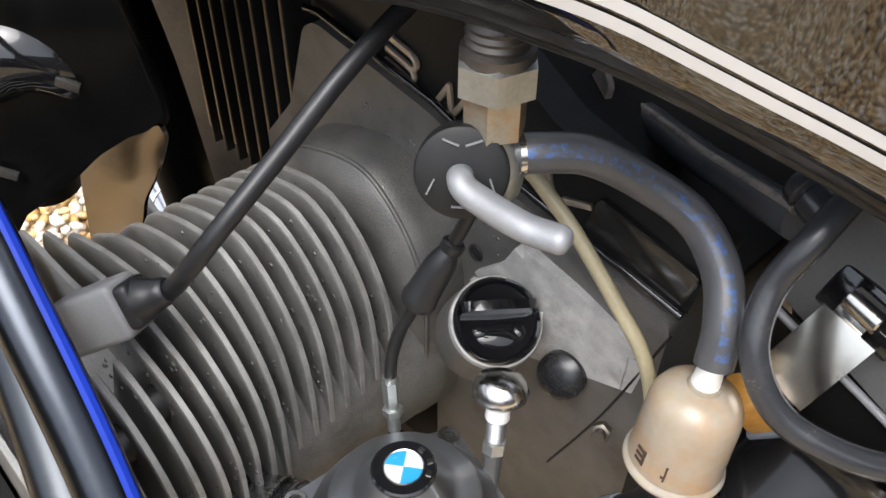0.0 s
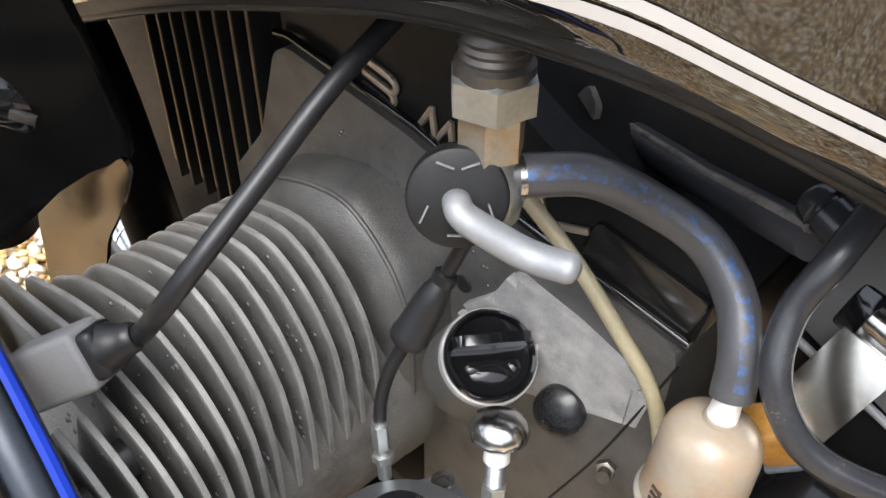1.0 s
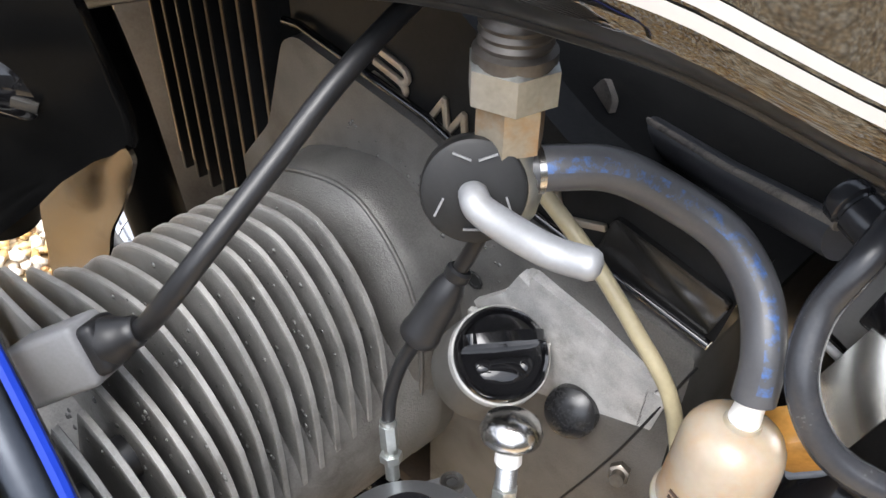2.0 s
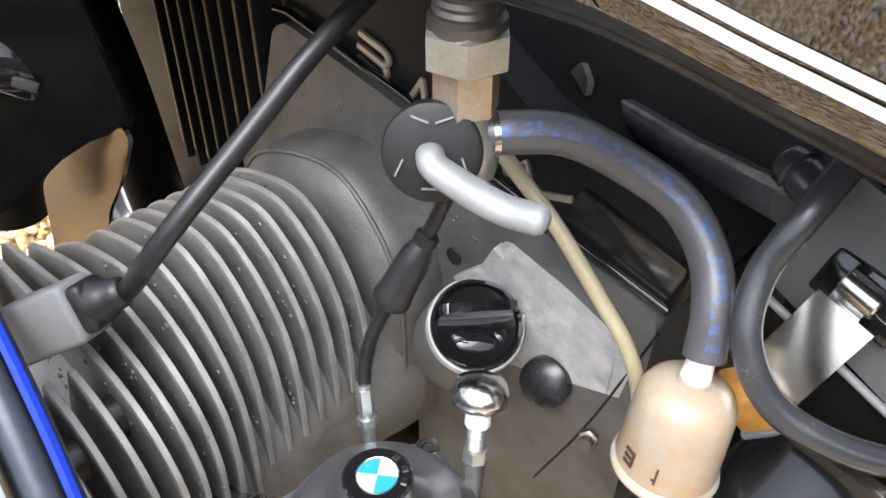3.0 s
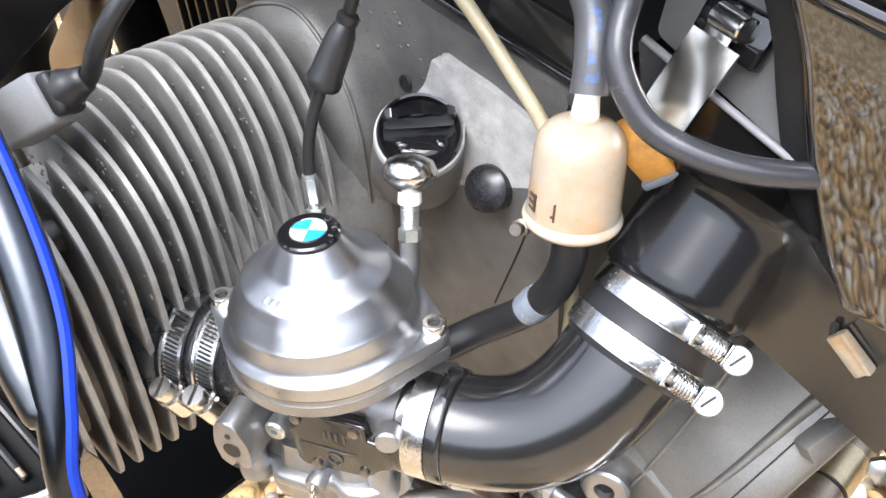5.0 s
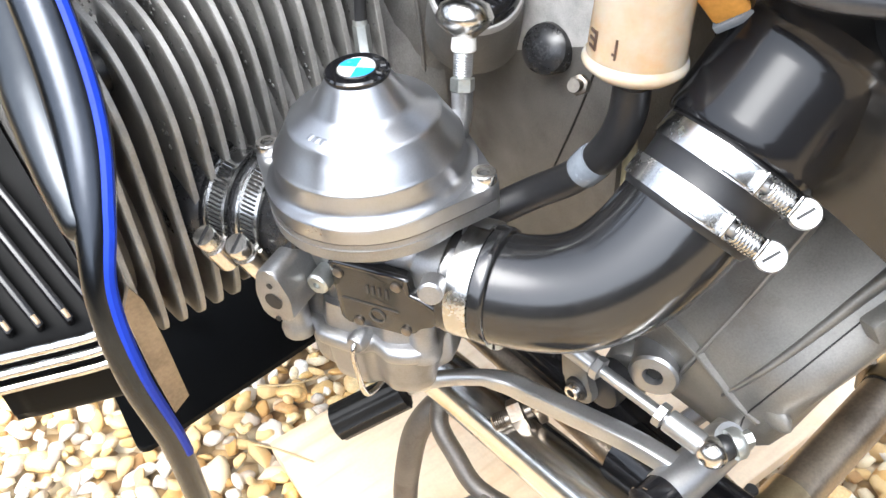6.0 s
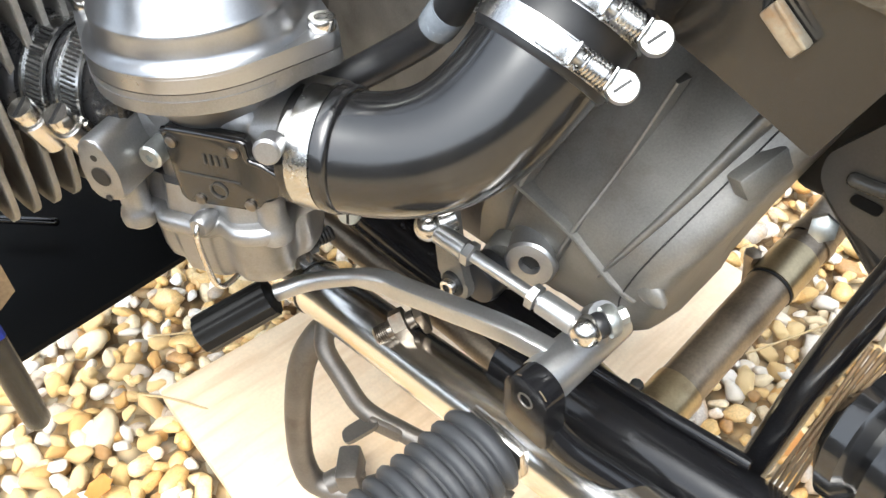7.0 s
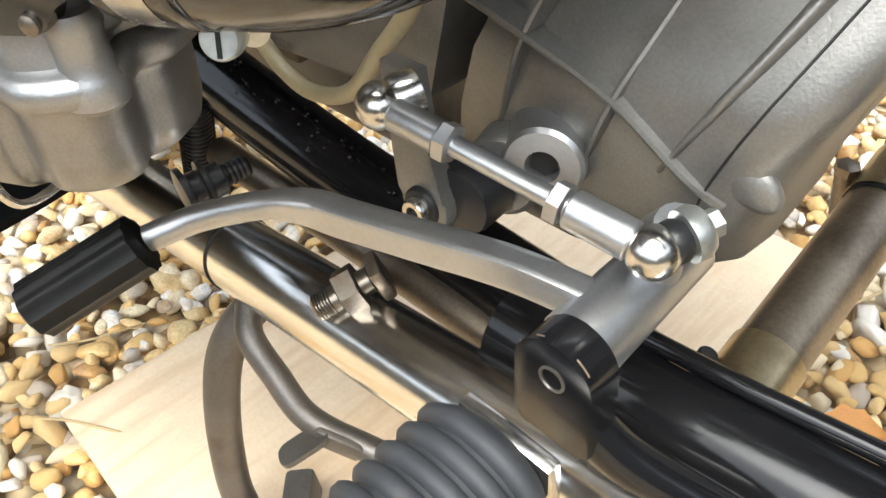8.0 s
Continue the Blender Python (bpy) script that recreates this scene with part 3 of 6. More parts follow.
# plug cap and ignition lead
def plug_cap():
    ax = V((0.62, 0.66, 0.42)).normalized()
    fall = V((0.45, -0.08, -0.85))
    fall = (fall - fall.dot(ax) * ax).normalized()
    near = fall.cross(ax).normalized()
    if near.y > 0:
        near = -near
    corner = V((-0.2525, 0.0435, 0.6075))
    length, tall, deep = 0.033, 0.0245, 0.022
    centre = corner + ax * length / 2 + fall * tall / 2 - near * deep / 2
    cap = part("plug_cap", block(centre, (length, tall, deep), ax, fall, 0.0028, 3), M_CAP, bike, "squared grey spark plug cap")
    mouth = centre + ax * length / 2
    part("boot", merge(block(mouth + ax * 0.0020, (0.008, 0.0200, 0.0180), ax, fall, 0.0030, 3), lathed(mouth + ax * 0.004, ax, [(0.0095, 0), (0.0093, 0.003), (0.0076, 0.006), (0.0064, 0.010), (0.0060, 0.0125), (0.0050, 0.0135)], 28)), M_RUBBER, cap, "black rubber boot, squared at the cap and tapering to the lead")
    lead = [mouth + ax * 0.010, mouth + ax * 0.019, V((-0.2055, 0.0900, 0.6330)), V((-0.1985, 0.1060, 0.6520)), V((-0.1995, 0.1350, 0.6700)), V((-0.2000, 0.1650, 0.6895)), V((-0.1990, 0.1950, 0.7065)), V((-0.1950, 0.25, 0.735))]
    part("ignition_lead", tube(lead, 0.0042, seg=14), M_RUBBER, bike, "thick black ignition lead")
    clip = [V((-0.235, 0.040, 0.560)) + V((math.cos(a) * 0.012, 0, math.sin(a) * 0.012)) for a in [k * 0.35 for k in range(15)]]
    part("wire_clip", tube(clip, 0.0007, seg=8, steps=2), M_STEEL, cap)


plug_cap()

# crankcase: side wall, shoulder round the barrel, top cover
def crankcase():
    wall = slab(round_outline([(-0.385, 0.40), (-0.385, 0.545), (-0.352, 0.582), (-0.330, 0.640), (-0.318, 0.6465), (-0.228, 0.631), (-0.173, 0.613), (-0.078, 0.594), (-0.083, 0.42), (-0.10, 0.36), (-0.222, 0.350), (-0.222, 0.518), (-0.228, 0.532), (-0.242, 0.540), (-0.262, 0.536), (-0.290, 0.45), (-0.300, 0.34)], 0.006), (0, 0.2355, 0), (1, 0, 0), (0, 0, 1), -0.16, 0.0)
    case = part("crankcase", wall, M_CASE, bike, "dull grey cast alloy crankcase, stained")
    # dark brown blocks close the back and foot of the notch
    part("recess", merge(block((-0.258, 0.272, 0.4550), (0.150, 0.012, 0.225), bevel=0.002), block((-0.258, 0.2535, 0.3535), (0.150, 0.036, 0.012), bevel=0.002)), M_CREVICE, case, "dark brown recess beside the barrel")
    # shoulder that swells out to meet the barrel
    bm = bmesh.new()
    rings = []
    for d, y in ((0.0, 0.200), (0.004, 0.203), (0.010, 0.206), (0.0135, 0.2105), (0.0150, 0.218), (0.0155, 0.228), (0.0155, 0.262)):
        loop = fin_outline(0.0, True)
        ring = []
        for x, z in loop:
            dx, dz = x - CX, z - CZ
            n = math.hypot(dx, dz)
            ring.append(bm.verts.new((x + dx / n * (d - 0.012), y, z + dz / n * (d - 0.012))))
        rings.append(ring)
    k = len(rings[0])
    for A, B in zip(rings, rings[1:]):
        for i in range(k):
            bm.faces.new((A[i], A[(i + 1) % k], B[(i + 1) % k], B[i]))
    bm.faces.new(rings[0])
    part("barrel_shoulder", bm, M_CASE, case, sharp=70)
    # raised plateau round the filler, sinking into the wall towards its foot
    step = round_outline([(0.0, 0.0), (0.016, 0.004), (0.036, 0.008), (0.057, 0.015), (0.0765, 0.023), (0.060, 0.105), (0.040, 0.150), (-0.010, 0.150), (-0.020, 0.085), (-0.034, 0.058), (-0.033, 0.042), (-0.011, 0.021)], 0.005)
    part("filler_plateau", slab(step, (-0.160, 0.2400, 0.593), (1, 0.03, 0), (0, 0.075, -1), -0.0105, 0.0095, 4), M_BLAST, case, "pale blasted plateau round the filler")
    # raised bead where the case casting meets the barrel shoulder
    loop = [(x, z) for x, z in fin_outline(0.0, True) if z > 0.47 and x > -0.352]
    loop.sort(key=lambda p: -math.atan2(p[1] - CZ, p[0] - CX))
    bead = []
    for x, z in loop:
        n = math.hypot(x - CX, z - CZ)
        bead.append((x + (x - CX) / n * 0.0010, 0.2085, z + (z - CZ) / n * 0.0010))
    part("casting_bead", tube(bead, 0.0013, seg=10, steps=2), M_CASE, case)
    return case


case = crankcase()


# boss with the oil filler and dipstick
FILL_AT, FILL_UP = V((-0.1520, 0.2105, 0.5610)), V((0.50, -0.29, 0.82)).normalized()


def oil_filler():
    c, ax = FILL_AT, FILL_UP
    along = V((0.50, 0.84, -0.17))
    along = (along - along.dot(ax) * ax).normalized()
    across = ax.cross(along)
    # machined face: round, drawn out to a corner on the gearbox side, standing on a flared cast neck
    face = []
    for k in range(48):
        a = 2 * math.pi * k / 48
        r = 0.0230
        if abs(math.sin(a - 0.35)) < 0.62 and math.cos(a - 0.35) > 0:
            r = max(r, min(0.0300, 0.0186 / max(0.2, abs(math.cos(abs(a if a < math.pi else a - 2 * math.pi) - 0.35)) * 0.62 + abs(math.sin((a if a < math.pi else a - 2 * math.pi) - 0.35)) * 0.78)))
        face.append((math.cos(a) * r, math.sin(a) * r))
    bm = bmesh.new()
    rings = []
    for grow, h in ((1.10, -0.046), (1.08, -0.034), (1.04, -0.020), (1.01, -0.010), (1.0, -0.0060), (0.985, -0.0050), (0.945, -0.0050), (0.945, -0.012)):
        rings.append([bm.verts.new(c + (along * p + across * q) * grow + ax * h) for p, q in face])
    for A, B in zip(rings, rings[1:]):
        for i in range(48):
            bm.faces.new((A[i], A[(i + 1) % 48], B[(i + 1) % 48], B[i])).material_index = 1 if B in rings[:4] else 0
    bm.faces.new(rings[-1])
    boss = part("filler_boss", bm, M_BLAST, case, "pale machined filler boss")
    boss.data.materials.append(M_CASE)
    stick = part("dipstick", lathed(c - ax * 0.010, ax, [(0.0212, 0), (0.0218, 0.003), (0.0216, 0.0075), (0.0204, 0.0095), (0.0192, 0.0088), (0.0182, 0.0060), (0.008, 0.0052), (0.004, 0.0052)], 44), M_GLOSS, bike, "wet black plastic dipstick cap with a grip bar")
    # upstanding grip with a bowed top edge
    outline = round_outline([(-0.0175, -0.006), (-0.0182, 0.0080), (-0.0150, 0.0105), (0.0, 0.0120), (0.0150, 0.0105), (0.0182, 0.0080), (0.0175, -0.006)], 0.003)
    part("grip", slab(outline, c + across * 0.0080 + ax * -0.0020, along, ax, 0.0048, 0.0018), M_GLOSS, stick)
    # rain water lying in the lower half of the cap
    turn = Matrix((along, -across, ax)).transposed().to_4x4()
    for p, q, a, b in ((0.001, 0.0075, 0.0125, 0.0062), (-0.0085, 0.0050, 0.0045, 0.0035), (0.0105, 0.0055, 0.0040, 0.0042)):
        pool = bmesh.new()
        bmesh.ops.create_uvsphere(pool, u_segments=28, v_segments=14, radius=1.0, matrix=Matrix.Translation(c - ax * 0.0048 + along * p - across * q) @ turn @ Matrix.Diagonal((a, b, 0.0018, 1)))
        part("rain_water", pool, M_WATER, stick, "rain water lying in the cap")


oil_filler()
pc = V((-0.1245, 0.2275, 0.5295))
pax = V((0.20, -0.86, 0.42)).normalized()
part("rubber_plug", lathed(pc - pax * 0.012, pax, [(0.0120, 0), (0.0128, 0.010), (0.0122, 0.013), (0.009, 0.0155), (0.004, 0.017), (0.0005, 0.0172)], 32), M_PLUG, case, "domed black rubber timing plug, wet")
part("drilled_hole", lathed((-0.192, 0.2352, 0.5635), (0, -1, 0), [(0.0030, 0), (0.0032, 0.0012), (0.0046, 0.0012), (0.0050, 0.0004)], 20), M_MATT, case)

# black starter cover above the case, its raised letters reduced to plain bars
def starter_cover():
    pts = [(-0.330, 0.648), (-0.318, 0.650), (-0.228, 0.6345), (-0.173, 0.6165), (-0.076, 0.598), (-0.070, 0.632), (-0.155, 0.655), (-0.215, 0.690), (-0.230, 0.76), (-0.330, 0.76)]
    cover = part("starter_cover", slab(pts, (0, 0.243, 0), (1, 0, 0), (0, 0, 1), -0.02, 0.0), M_DUCT, bike, "satin black starter cover with raised bare-metal shapes")
    lid = [(-0.330, 0.649), (-0.318, 0.651), (-0.228, 0.6355), (-0.173, 0.6175), (-0.072, 0.5990)]
    part("top_plate", slab(lid + [(x, z + 0.004) for x, z in reversed(lid)], (0, 0.262, 0), (1, 0, 0), (0, 0, 1), -0.145, 0.0), M_DUCT, cover)
    rail = [(-0.330, 0.2385, 0.650), (-0.318, 0.2385, 0.6515), (-0.228, 0.2385, 0.636), (-0.173, 0.2385, 0.618), (-0.076, 0.2385, 0.5995)]
    part("edge_strip", tube(rail, 0.0022, seg=10, smooth_line=False), M_GLOSS, cover)
    dx, dz = V((0.97, 0, -0.24)).normalized(), V((0.24, 0, 0.97)).normalized()
    o = V((-0.2800, 0.2415, 0.6455))

    def bar(p, q, w):
        a, b = o + dx * p[0] + dz * p[1], o + dx * q[0] + dz * q[1]
        part("raised_bar", block((a + b) / 2, ((b - a).length + w * 0.6, 0.0026, w), b - a, (0, 1, 0), 0.0008), M_LETTER, cover)

    for h in (0.0, 0.0075, 0.0150):
        bar((0.014, h), (0.030, h), 0.0036)
    for h in (0.0038, 0.0112):
        part("raised_bar", tube([o + dx * (0.0305 + 0.0048 * math.cos(a)) + dz * (h + 0.0037 * math.sin(a)) for a in (-1.5, -0.8, 0.0, 0.8, 1.5)], 0.0018, seg=8), M_LETTER, cover)
    for p, q in (((0.052, 0.000), (0.058, 0.016)), ((0.058, 0.016), (0.064, 0.001)), ((0.064, 0.001), (0.070, 0.016)), ((0.070, 0.016), (0.076, 0.000))):
        bar(p, q, 0.0032)
    for p, q in (((0.110, 0.016), (0.116, 0.004)), ((0.116, 0.004), (0.124, 0.016)), ((0.124, 0.016), (0.130, 0.006)), ((0.137, 0.008), (0.150, 0.016))):
        bar(p, q, 0.0034)
    part("tray", merge(slab(round_outline([(-0.132, 0.6115), (-0.079, 0.6005), (-0.072, 0.622), (-0.126, 0.634)], 0.004), (0, 0.2425, 0), (1, 0, 0), (0, 0, 1), 0.003, 0.0012)), M_PANEL, cover)
    return cover


starter_cover()


# ribbed front cover
def front_cover():
    body = part("front_cover", block((-0.413, 0.292, 0.640), (0.125, 0.09, 0.30), bevel=0.012), M_MATT, bike, "black front engine cover with upright ribs and worn edges")
    for k in range(8):
        x = -0.470 + k * 0.0165
        rib = part("rib", block((x, 0.2450, 0.630), (0.0042, 0.014, 0.27), bevel=0.0012), M_MATT, body)
        part("worn_edge", block((x + 0.0008, 0.2378, 0.630), (0.0026, 0.0012, 0.24), bevel=0.0005), M_WORN, rib, "rib edge worn to brown metal")
    return body


front_cover()

# front frame tube, fork, horn cover and guard tongue seen past the cylinder
part("frame_downtube", tube([(-0.478, 0.168, 0.80), (-0.458, 0.183, 0.66), (-0.448, 0.192, 0.58), (-0.440, 0.198, 0.48), (-0.425, 0.205, 0.36), (-0.40, 0.21, 0.25)], 0.0190, seg=24), M_DARK, bike, "black frame downtube")
part("fork_leg", tube([(-0.52, 0.150, 0.90), (-0.58, 0.150, 0.66), (-0.66, 0.160, 0.40)], 0.034, seg=28), M_DARK, bike, "black telescopic fork leg")
FX, FN = V((0.69, 0.73, 0)).normalized(), V((0.73, -0.69, 0)).normalized()


def horn_cover():
    """A moulded black cover with an arched lower edge, and the polished tongue behind it."""
    o = V((-0.339, 0.146, 0.0))
    pts = [(-0.20, 0.74), (-0.012, 0.74), (0.000, 0.68), (0.0085, 0.630), (0.0075, 0.616), (-0.003, 0.6165), (-0.0142, 0.6125), (-0.030, 0.599), (-0.045, 0.5855), (-0.081, 0.5585), (-0.096, 0.5425), (-0.118, 0.507), (-0.20, 0.47)]
    cover = part("horn_cover", slab(pts, o, FX, (0, 0, 1), 0.010, 0.003, 3), M_SHEEN, bike, "wet black moulded horn cover")
    ridge = [o + FX * a + V((0, 0, h)) + FN * 0.012 for a, h in ((-0.11, 0.640), (-0.070, 0.652), (-0.050, 0.650), (-0.036, 0.638), (-0.026, 0.620))]
    part("swelling", tube([q - FN * 0.0135 for q in ridge], lambda s: 0.025 * (1 - 0.80 * s * s), seg=36, round_end=True), M_GLOSS, cover, "bulging glossy shoulder")
    for a, h in ((-0.033, 0.643), (-0.080, 0.590)):
        part("clip", block(o + FX * a + V((0, 0, h)) + FN * 0.014, (0.012, 0.004, 0.005), FX + V((0, 0, -0.4)), FN, 0.001), M_PLASTIC, cover)
    tongue = [(-0.0540, 0.4950), (-0.0412, 0.5593), (-0.0182, 0.5814), (0.0035, 0.6010), (0.0241, 0.6148), (0.0366, 0.6177), (0.0402, 0.6099), (0.0322, 0.5924), (0.0211, 0.5735), (0.0096, 0.5575), (-0.0037, 0.5200)]
    part("guard_tongue", slab(round_outline(tongue, 0.008), (-0.3671, 0.1344, 0), (0.95, 0.30, 0), V((0, 0, 1)), 0.003, 0.0), M_TONGUE, bike, "polished dark tongue mirroring the gravel")


horn_cover()

# fuel tank: pressed flank with a rolled bottom seam and two pinstripes
TANK_LINE = [(-0.45, 0.155, 0.640), (-0.30, 0.160, 0.695), (-0.19, 0.162, 0.727), (-0.14, 0.162, 0.738), (-0.105, 0.1625, 0.7415), (-0.072, 0.1715, 0.7375), (-0.040, 0.1975, 0.7175),
             (-0.010, 0.2085, 0.7065), (0.03, 0.2128, 0.6976), (0.08, 0.2150, 0.6885), (0.15, 0.2158, 0.6768), (0.30, 0.2085, 0.657), (0.6, 0.19, 0.63)]
TANK_CURVE = smooth_path(TANK_LINE, 6)


def tank_edge(x):
    """Depth and height of the tank's lower edge along the bike; it draws in behind the fuel tap."""
    for a, b in zip(TANK_CURVE, TANK_CURVE[1:]):
        if x <= b.x:
            t = (x - a.x) / max(1e-6, b.x - a.x)
            return a.y + (b.y - a.y) * t, a.z + (b.z - a.z) * t
    return TANK_CURVE[-1].y, TANK_CURVE[-1].z


def tank_flank(x, s):
    """A point of the tank's flank, s metres up from the seam."""
    y0, z = tank_edge(x)
    bulge = 0.010 * (1 - math.exp(-s / 0.007)) + 0.012 * min(1.0, s / 0.16)
    y = y0 - bulge + max(0.0, s - 0.12) ** 1.6 * 2.2
    return V((x, y, z + s * 0.95))


def fuel_tank():
    bm = bmesh.new()
    xs = [-0.45 + 0.0075 * k for k in range(121)]
    ss = [0.0, 0.002, 0.005, 0.009, 0.014, 0.02, 0.03, 0.045, 0.065, 0.09, 0.12, 0.15, 0.18, 0.21, 0.24, 0.26]
    rows = [[bm.verts.new(tank_flank(x, s)) for x in xs] for s in ss]
    under = [bm.verts.new(tank_flank(x, 0) + V((0, 0.004, -0.003))) for x in xs]
    floor_row = [bm.verts.new(tank_flank(x, 0) + V((0, 0.030, 0.022))) for x in xs]
    inner = [bm.verts.new((x, 0.33, 0.80)) for x in xs]
    for n, (A, B) in enumerate(zip([inner, floor_row, under] + rows, [floor_row, under] + rows)):
        for k in range(len(xs) - 1):
            bm.faces.new((A[k], A[k + 1], B[k + 1], B[k])).material_index = 1 if n < 6 else 0
    tank = part("fuel_tank", bm, M_TANK, bike, "gloss black fuel tank with twin white pinstripes, mirroring the gravel", sharp=80)
    tank.data.materials.append(M_ROLL)
    seam = [tank_flank(x, 0) + V((0, 0.0005, 0.0006)) for x in xs[::2]]
    part("seam", tube(seam, 0.0024, seg=12, steps=2), M_ROLL, tank)
    return tank


def stripe_rise(x):
    """How far up the flank the lower pinstripe runs."""
    knots = [(-0.31, 0.0170), (-0.06, 0.0170), (-0.03, 0.0188), (0.01, 0.0205), (0.06, 0.0215), (0.7, 0.0215)]
    for (a, p), (b, q) in zip(knots, knots[1:]):
        if x <= b:
            return (p + (q - p) * (x - a) / (b - a)) / 0.95
    return 0.0226


def pinstripe(tank, offset, width):
    """A painted line along the flank, just proud of the lacquer."""
    bm = bmesh.new()
    last = None
    for k in range(121):
        x = -0.30 + 0.0062 * k
        pair = []
        for h in (offset, offset + width):
            p = tank_flank(x, stripe_rise(x) + h)
            pair.append(bm.verts.new(p + V((0, -0.0006, 0.0002))))
        if last:
            bm.faces.new((last[0], last[1], pair[1], pair[0]))
        last = pair
    part("pinstripe", bm, M_WHITE, tank, "white painted pinstripe")


tank = fuel_tank()
pinstripe(tank, 0.0, 0.0040)
pinstripe(tank, 0.0056, 0.0040)


# fuel tap
def fuel_tap():
    c = V((-0.1310, 0.1775, 0.6960))
    up = V((0, 0, 1))
    thread = lathed(c + up * 0.024, up, [(0.0125, 0), (0.0125, 0.004), (0.0105, 0.005), (0.0112, 0.0065), (0.0104, 0.008), (0.0112, 0.0095), (0.0104, 0.011), (0.0112, 0.0125), (0.010, 0.014), (0.010, 0.034)], 28)
    tap = part("fuel_tap", merge(
                                 hexagon(c + up * 0.0118, up, 0.0252, 0.0135, (0.95, 0.25, 0), 0.16),
                                 lathed(c - up * 0.032, up, [(0.006, 0), (0.0105, 0.004), (0.012, 0.012), (0.012, 0.020), (0.0085, 0.026), (0.0085, 0.042)], 28)), M_ZINC, bike, "dull zinc fuel tap with a hexagonal union nut")
    part("tap_thread", thread, M_TANG, tap, "dark threaded collar under the tank")
    part("brass_collar", hexagon(c - up * 0.004, up, 0.0192, 0.0160, (1, 0, 0)), M_STAINED, tap, "fuel-stained lower hexagon")
    dax = V((0.60, -0.66, 0.36)).normalized()
    dc = V((-0.1290, 0.1600, 0.6835))
    disc = part("tap_disc", lathed(dc - dax * 0.014, dax, [(0.0140, 0), (0.0164, 0.003), (0.0166, 0.0115), (0.0160, 0.0135), (0.0148, 0.0142), (0.0045, 0.0142)], 44), M_MATT, tap, "black marked disc behind the lever")
    u, v = frame_of(dax, (0, 0, 1))
    for ang in (20, 115, 180, 250, 340):
        a = radians(ang)
        q = dc + dax * 0.0004 + (u * math.cos(a) + v * math.sin(a)) * 0.0115
        part("lettering_bar", block(q, (0.006, 0.0018, 0.0006), u.cross(dax) * math.cos(a) - u * math.sin(a) + dax * 0, dax, 0.0), M_CAP, disc)
    part("tap_stem", rod(dc - dax * 0.02, dc - dax * 0.012 + V((-0.0, 0.004, 0)), 0.010), M_ZINC, tap)
    lever = [dc - dax * 0.002, dc + dax * 0.006, dc + dax * 0.0085 + V((0.004, 0.001, -0.004)), V((-0.1035, 0.1640, 0.6735)), V((-0.0900, 0.1680, 0.6735))]
    part("lever", tube(lever, lambda s: 0.0042 + 0.0012 * min(1, s * 1.6), seg=18, steps=8, flat=0.8, round_end=True), M_LEVER, tap, "bent dull silver tap lever")
    spigot = [V((-0.1310, 0.1790, 0.682)), V((-0.1250, 0.1840, 0.6835)), V((-0.1120, 0.1940, 0.6835))]
    part("spigot", tube(spigot[:2], 0.0060, seg=16), M_ZINC, tap)
    part("ferrule", band(V((-0.1240, 0.1835, 0.6835)), (0.5, 0.72, 0.02), 0.0079, 0.0022, 0.0004), M_STEEL, tap, "thin crimped ferrule")
    return tap


fuel_tap()


# fuel hose with blue print, down to the filter
HOSE = [V((-0.1255, 0.1815, 0.6830)), V((-0.1190, 0.1890, 0.6835)), V((-0.1085, 0.2040, 0.6805)), V((-0.0945, 0.2195, 0.6690)), V((-0.0760, 0.2285, 0.6570)), V((-0.0600, 0.2260, 0.6435)), V((-0.0500, 0.2170, 0.6300)), V((-0.0465, 0.2110, 0.6150))]
hose = part("fuel_hose", tube(HOSE, 0.0074, seg=24, steps=10), M_HOSE, bike, "black fuel hose with worn blue print")


def worn_print():
    """The rubbed blue print along the hose's upper side."""
    line = smooth_path(HOSE, 10)
    bm, last = bmesh.new(), None
    for i in range(4, len(line) - 3):
        t = (line[i + 1] - line[i - 1]).normalized()
        face = V((0.50, -0.45, 0.62))
        side = (face - face.dot(t) * t).normalized()
        across = t.cross(side)
        ring = []
        for a in (-0.34, -0.17, 0.0, 0.17, 0.34):
            ring.append(bm.verts.new(line[i] + (side * math.cos(a + 0.06) + across * math.sin(a + 0.06)) * 0.00746))
        if last:
            for k in range(4):
                bm.faces.new((last[k], last[k + 1], ring[k + 1], ring[k]))
        last = ring
    part("worn_print", bm, M_SMEAR, hose, "rubbed blue printed line")


worn_print()

# breather loop
LOOP = [V((-0.0330, 0.2500, 0.6830)), V((-0.0360, 0.2330, 0.6680)), V((-0.0400, 0.2230, 0.6500)), V((-0.0350, 0.2120, 0.6320)), V((-0.0210, 0.2110, 0.6130)), V((-0.0030, 0.2180, 0.6030)), V((0.0180, 0.2330, 0.5965)), V((0.040, 0.262, 0.5925)), V((0.060, 0.320, 0.590))]
part("breather_hose", tube(LOOP, 0.0054, seg=20, steps=10), M_LOOP, bike, "thick black breather hose bent in a loop")
part("hose_stub", lathed((-0.0380, 0.2540, 0.6650), (-0.25, 0.10, 0.06), [(0.0062, 0), (0.0078, 0.001), (0.0082, 0.003), (0.0082, 0.011), (0.0070, 0.012), (0.0070, 0.013), (0.0084, 0.014), (0.0084, 0.018), (0.0070, 0.020)], 28), M_LOOP, bike, "ribbed black hose stub under the tank")

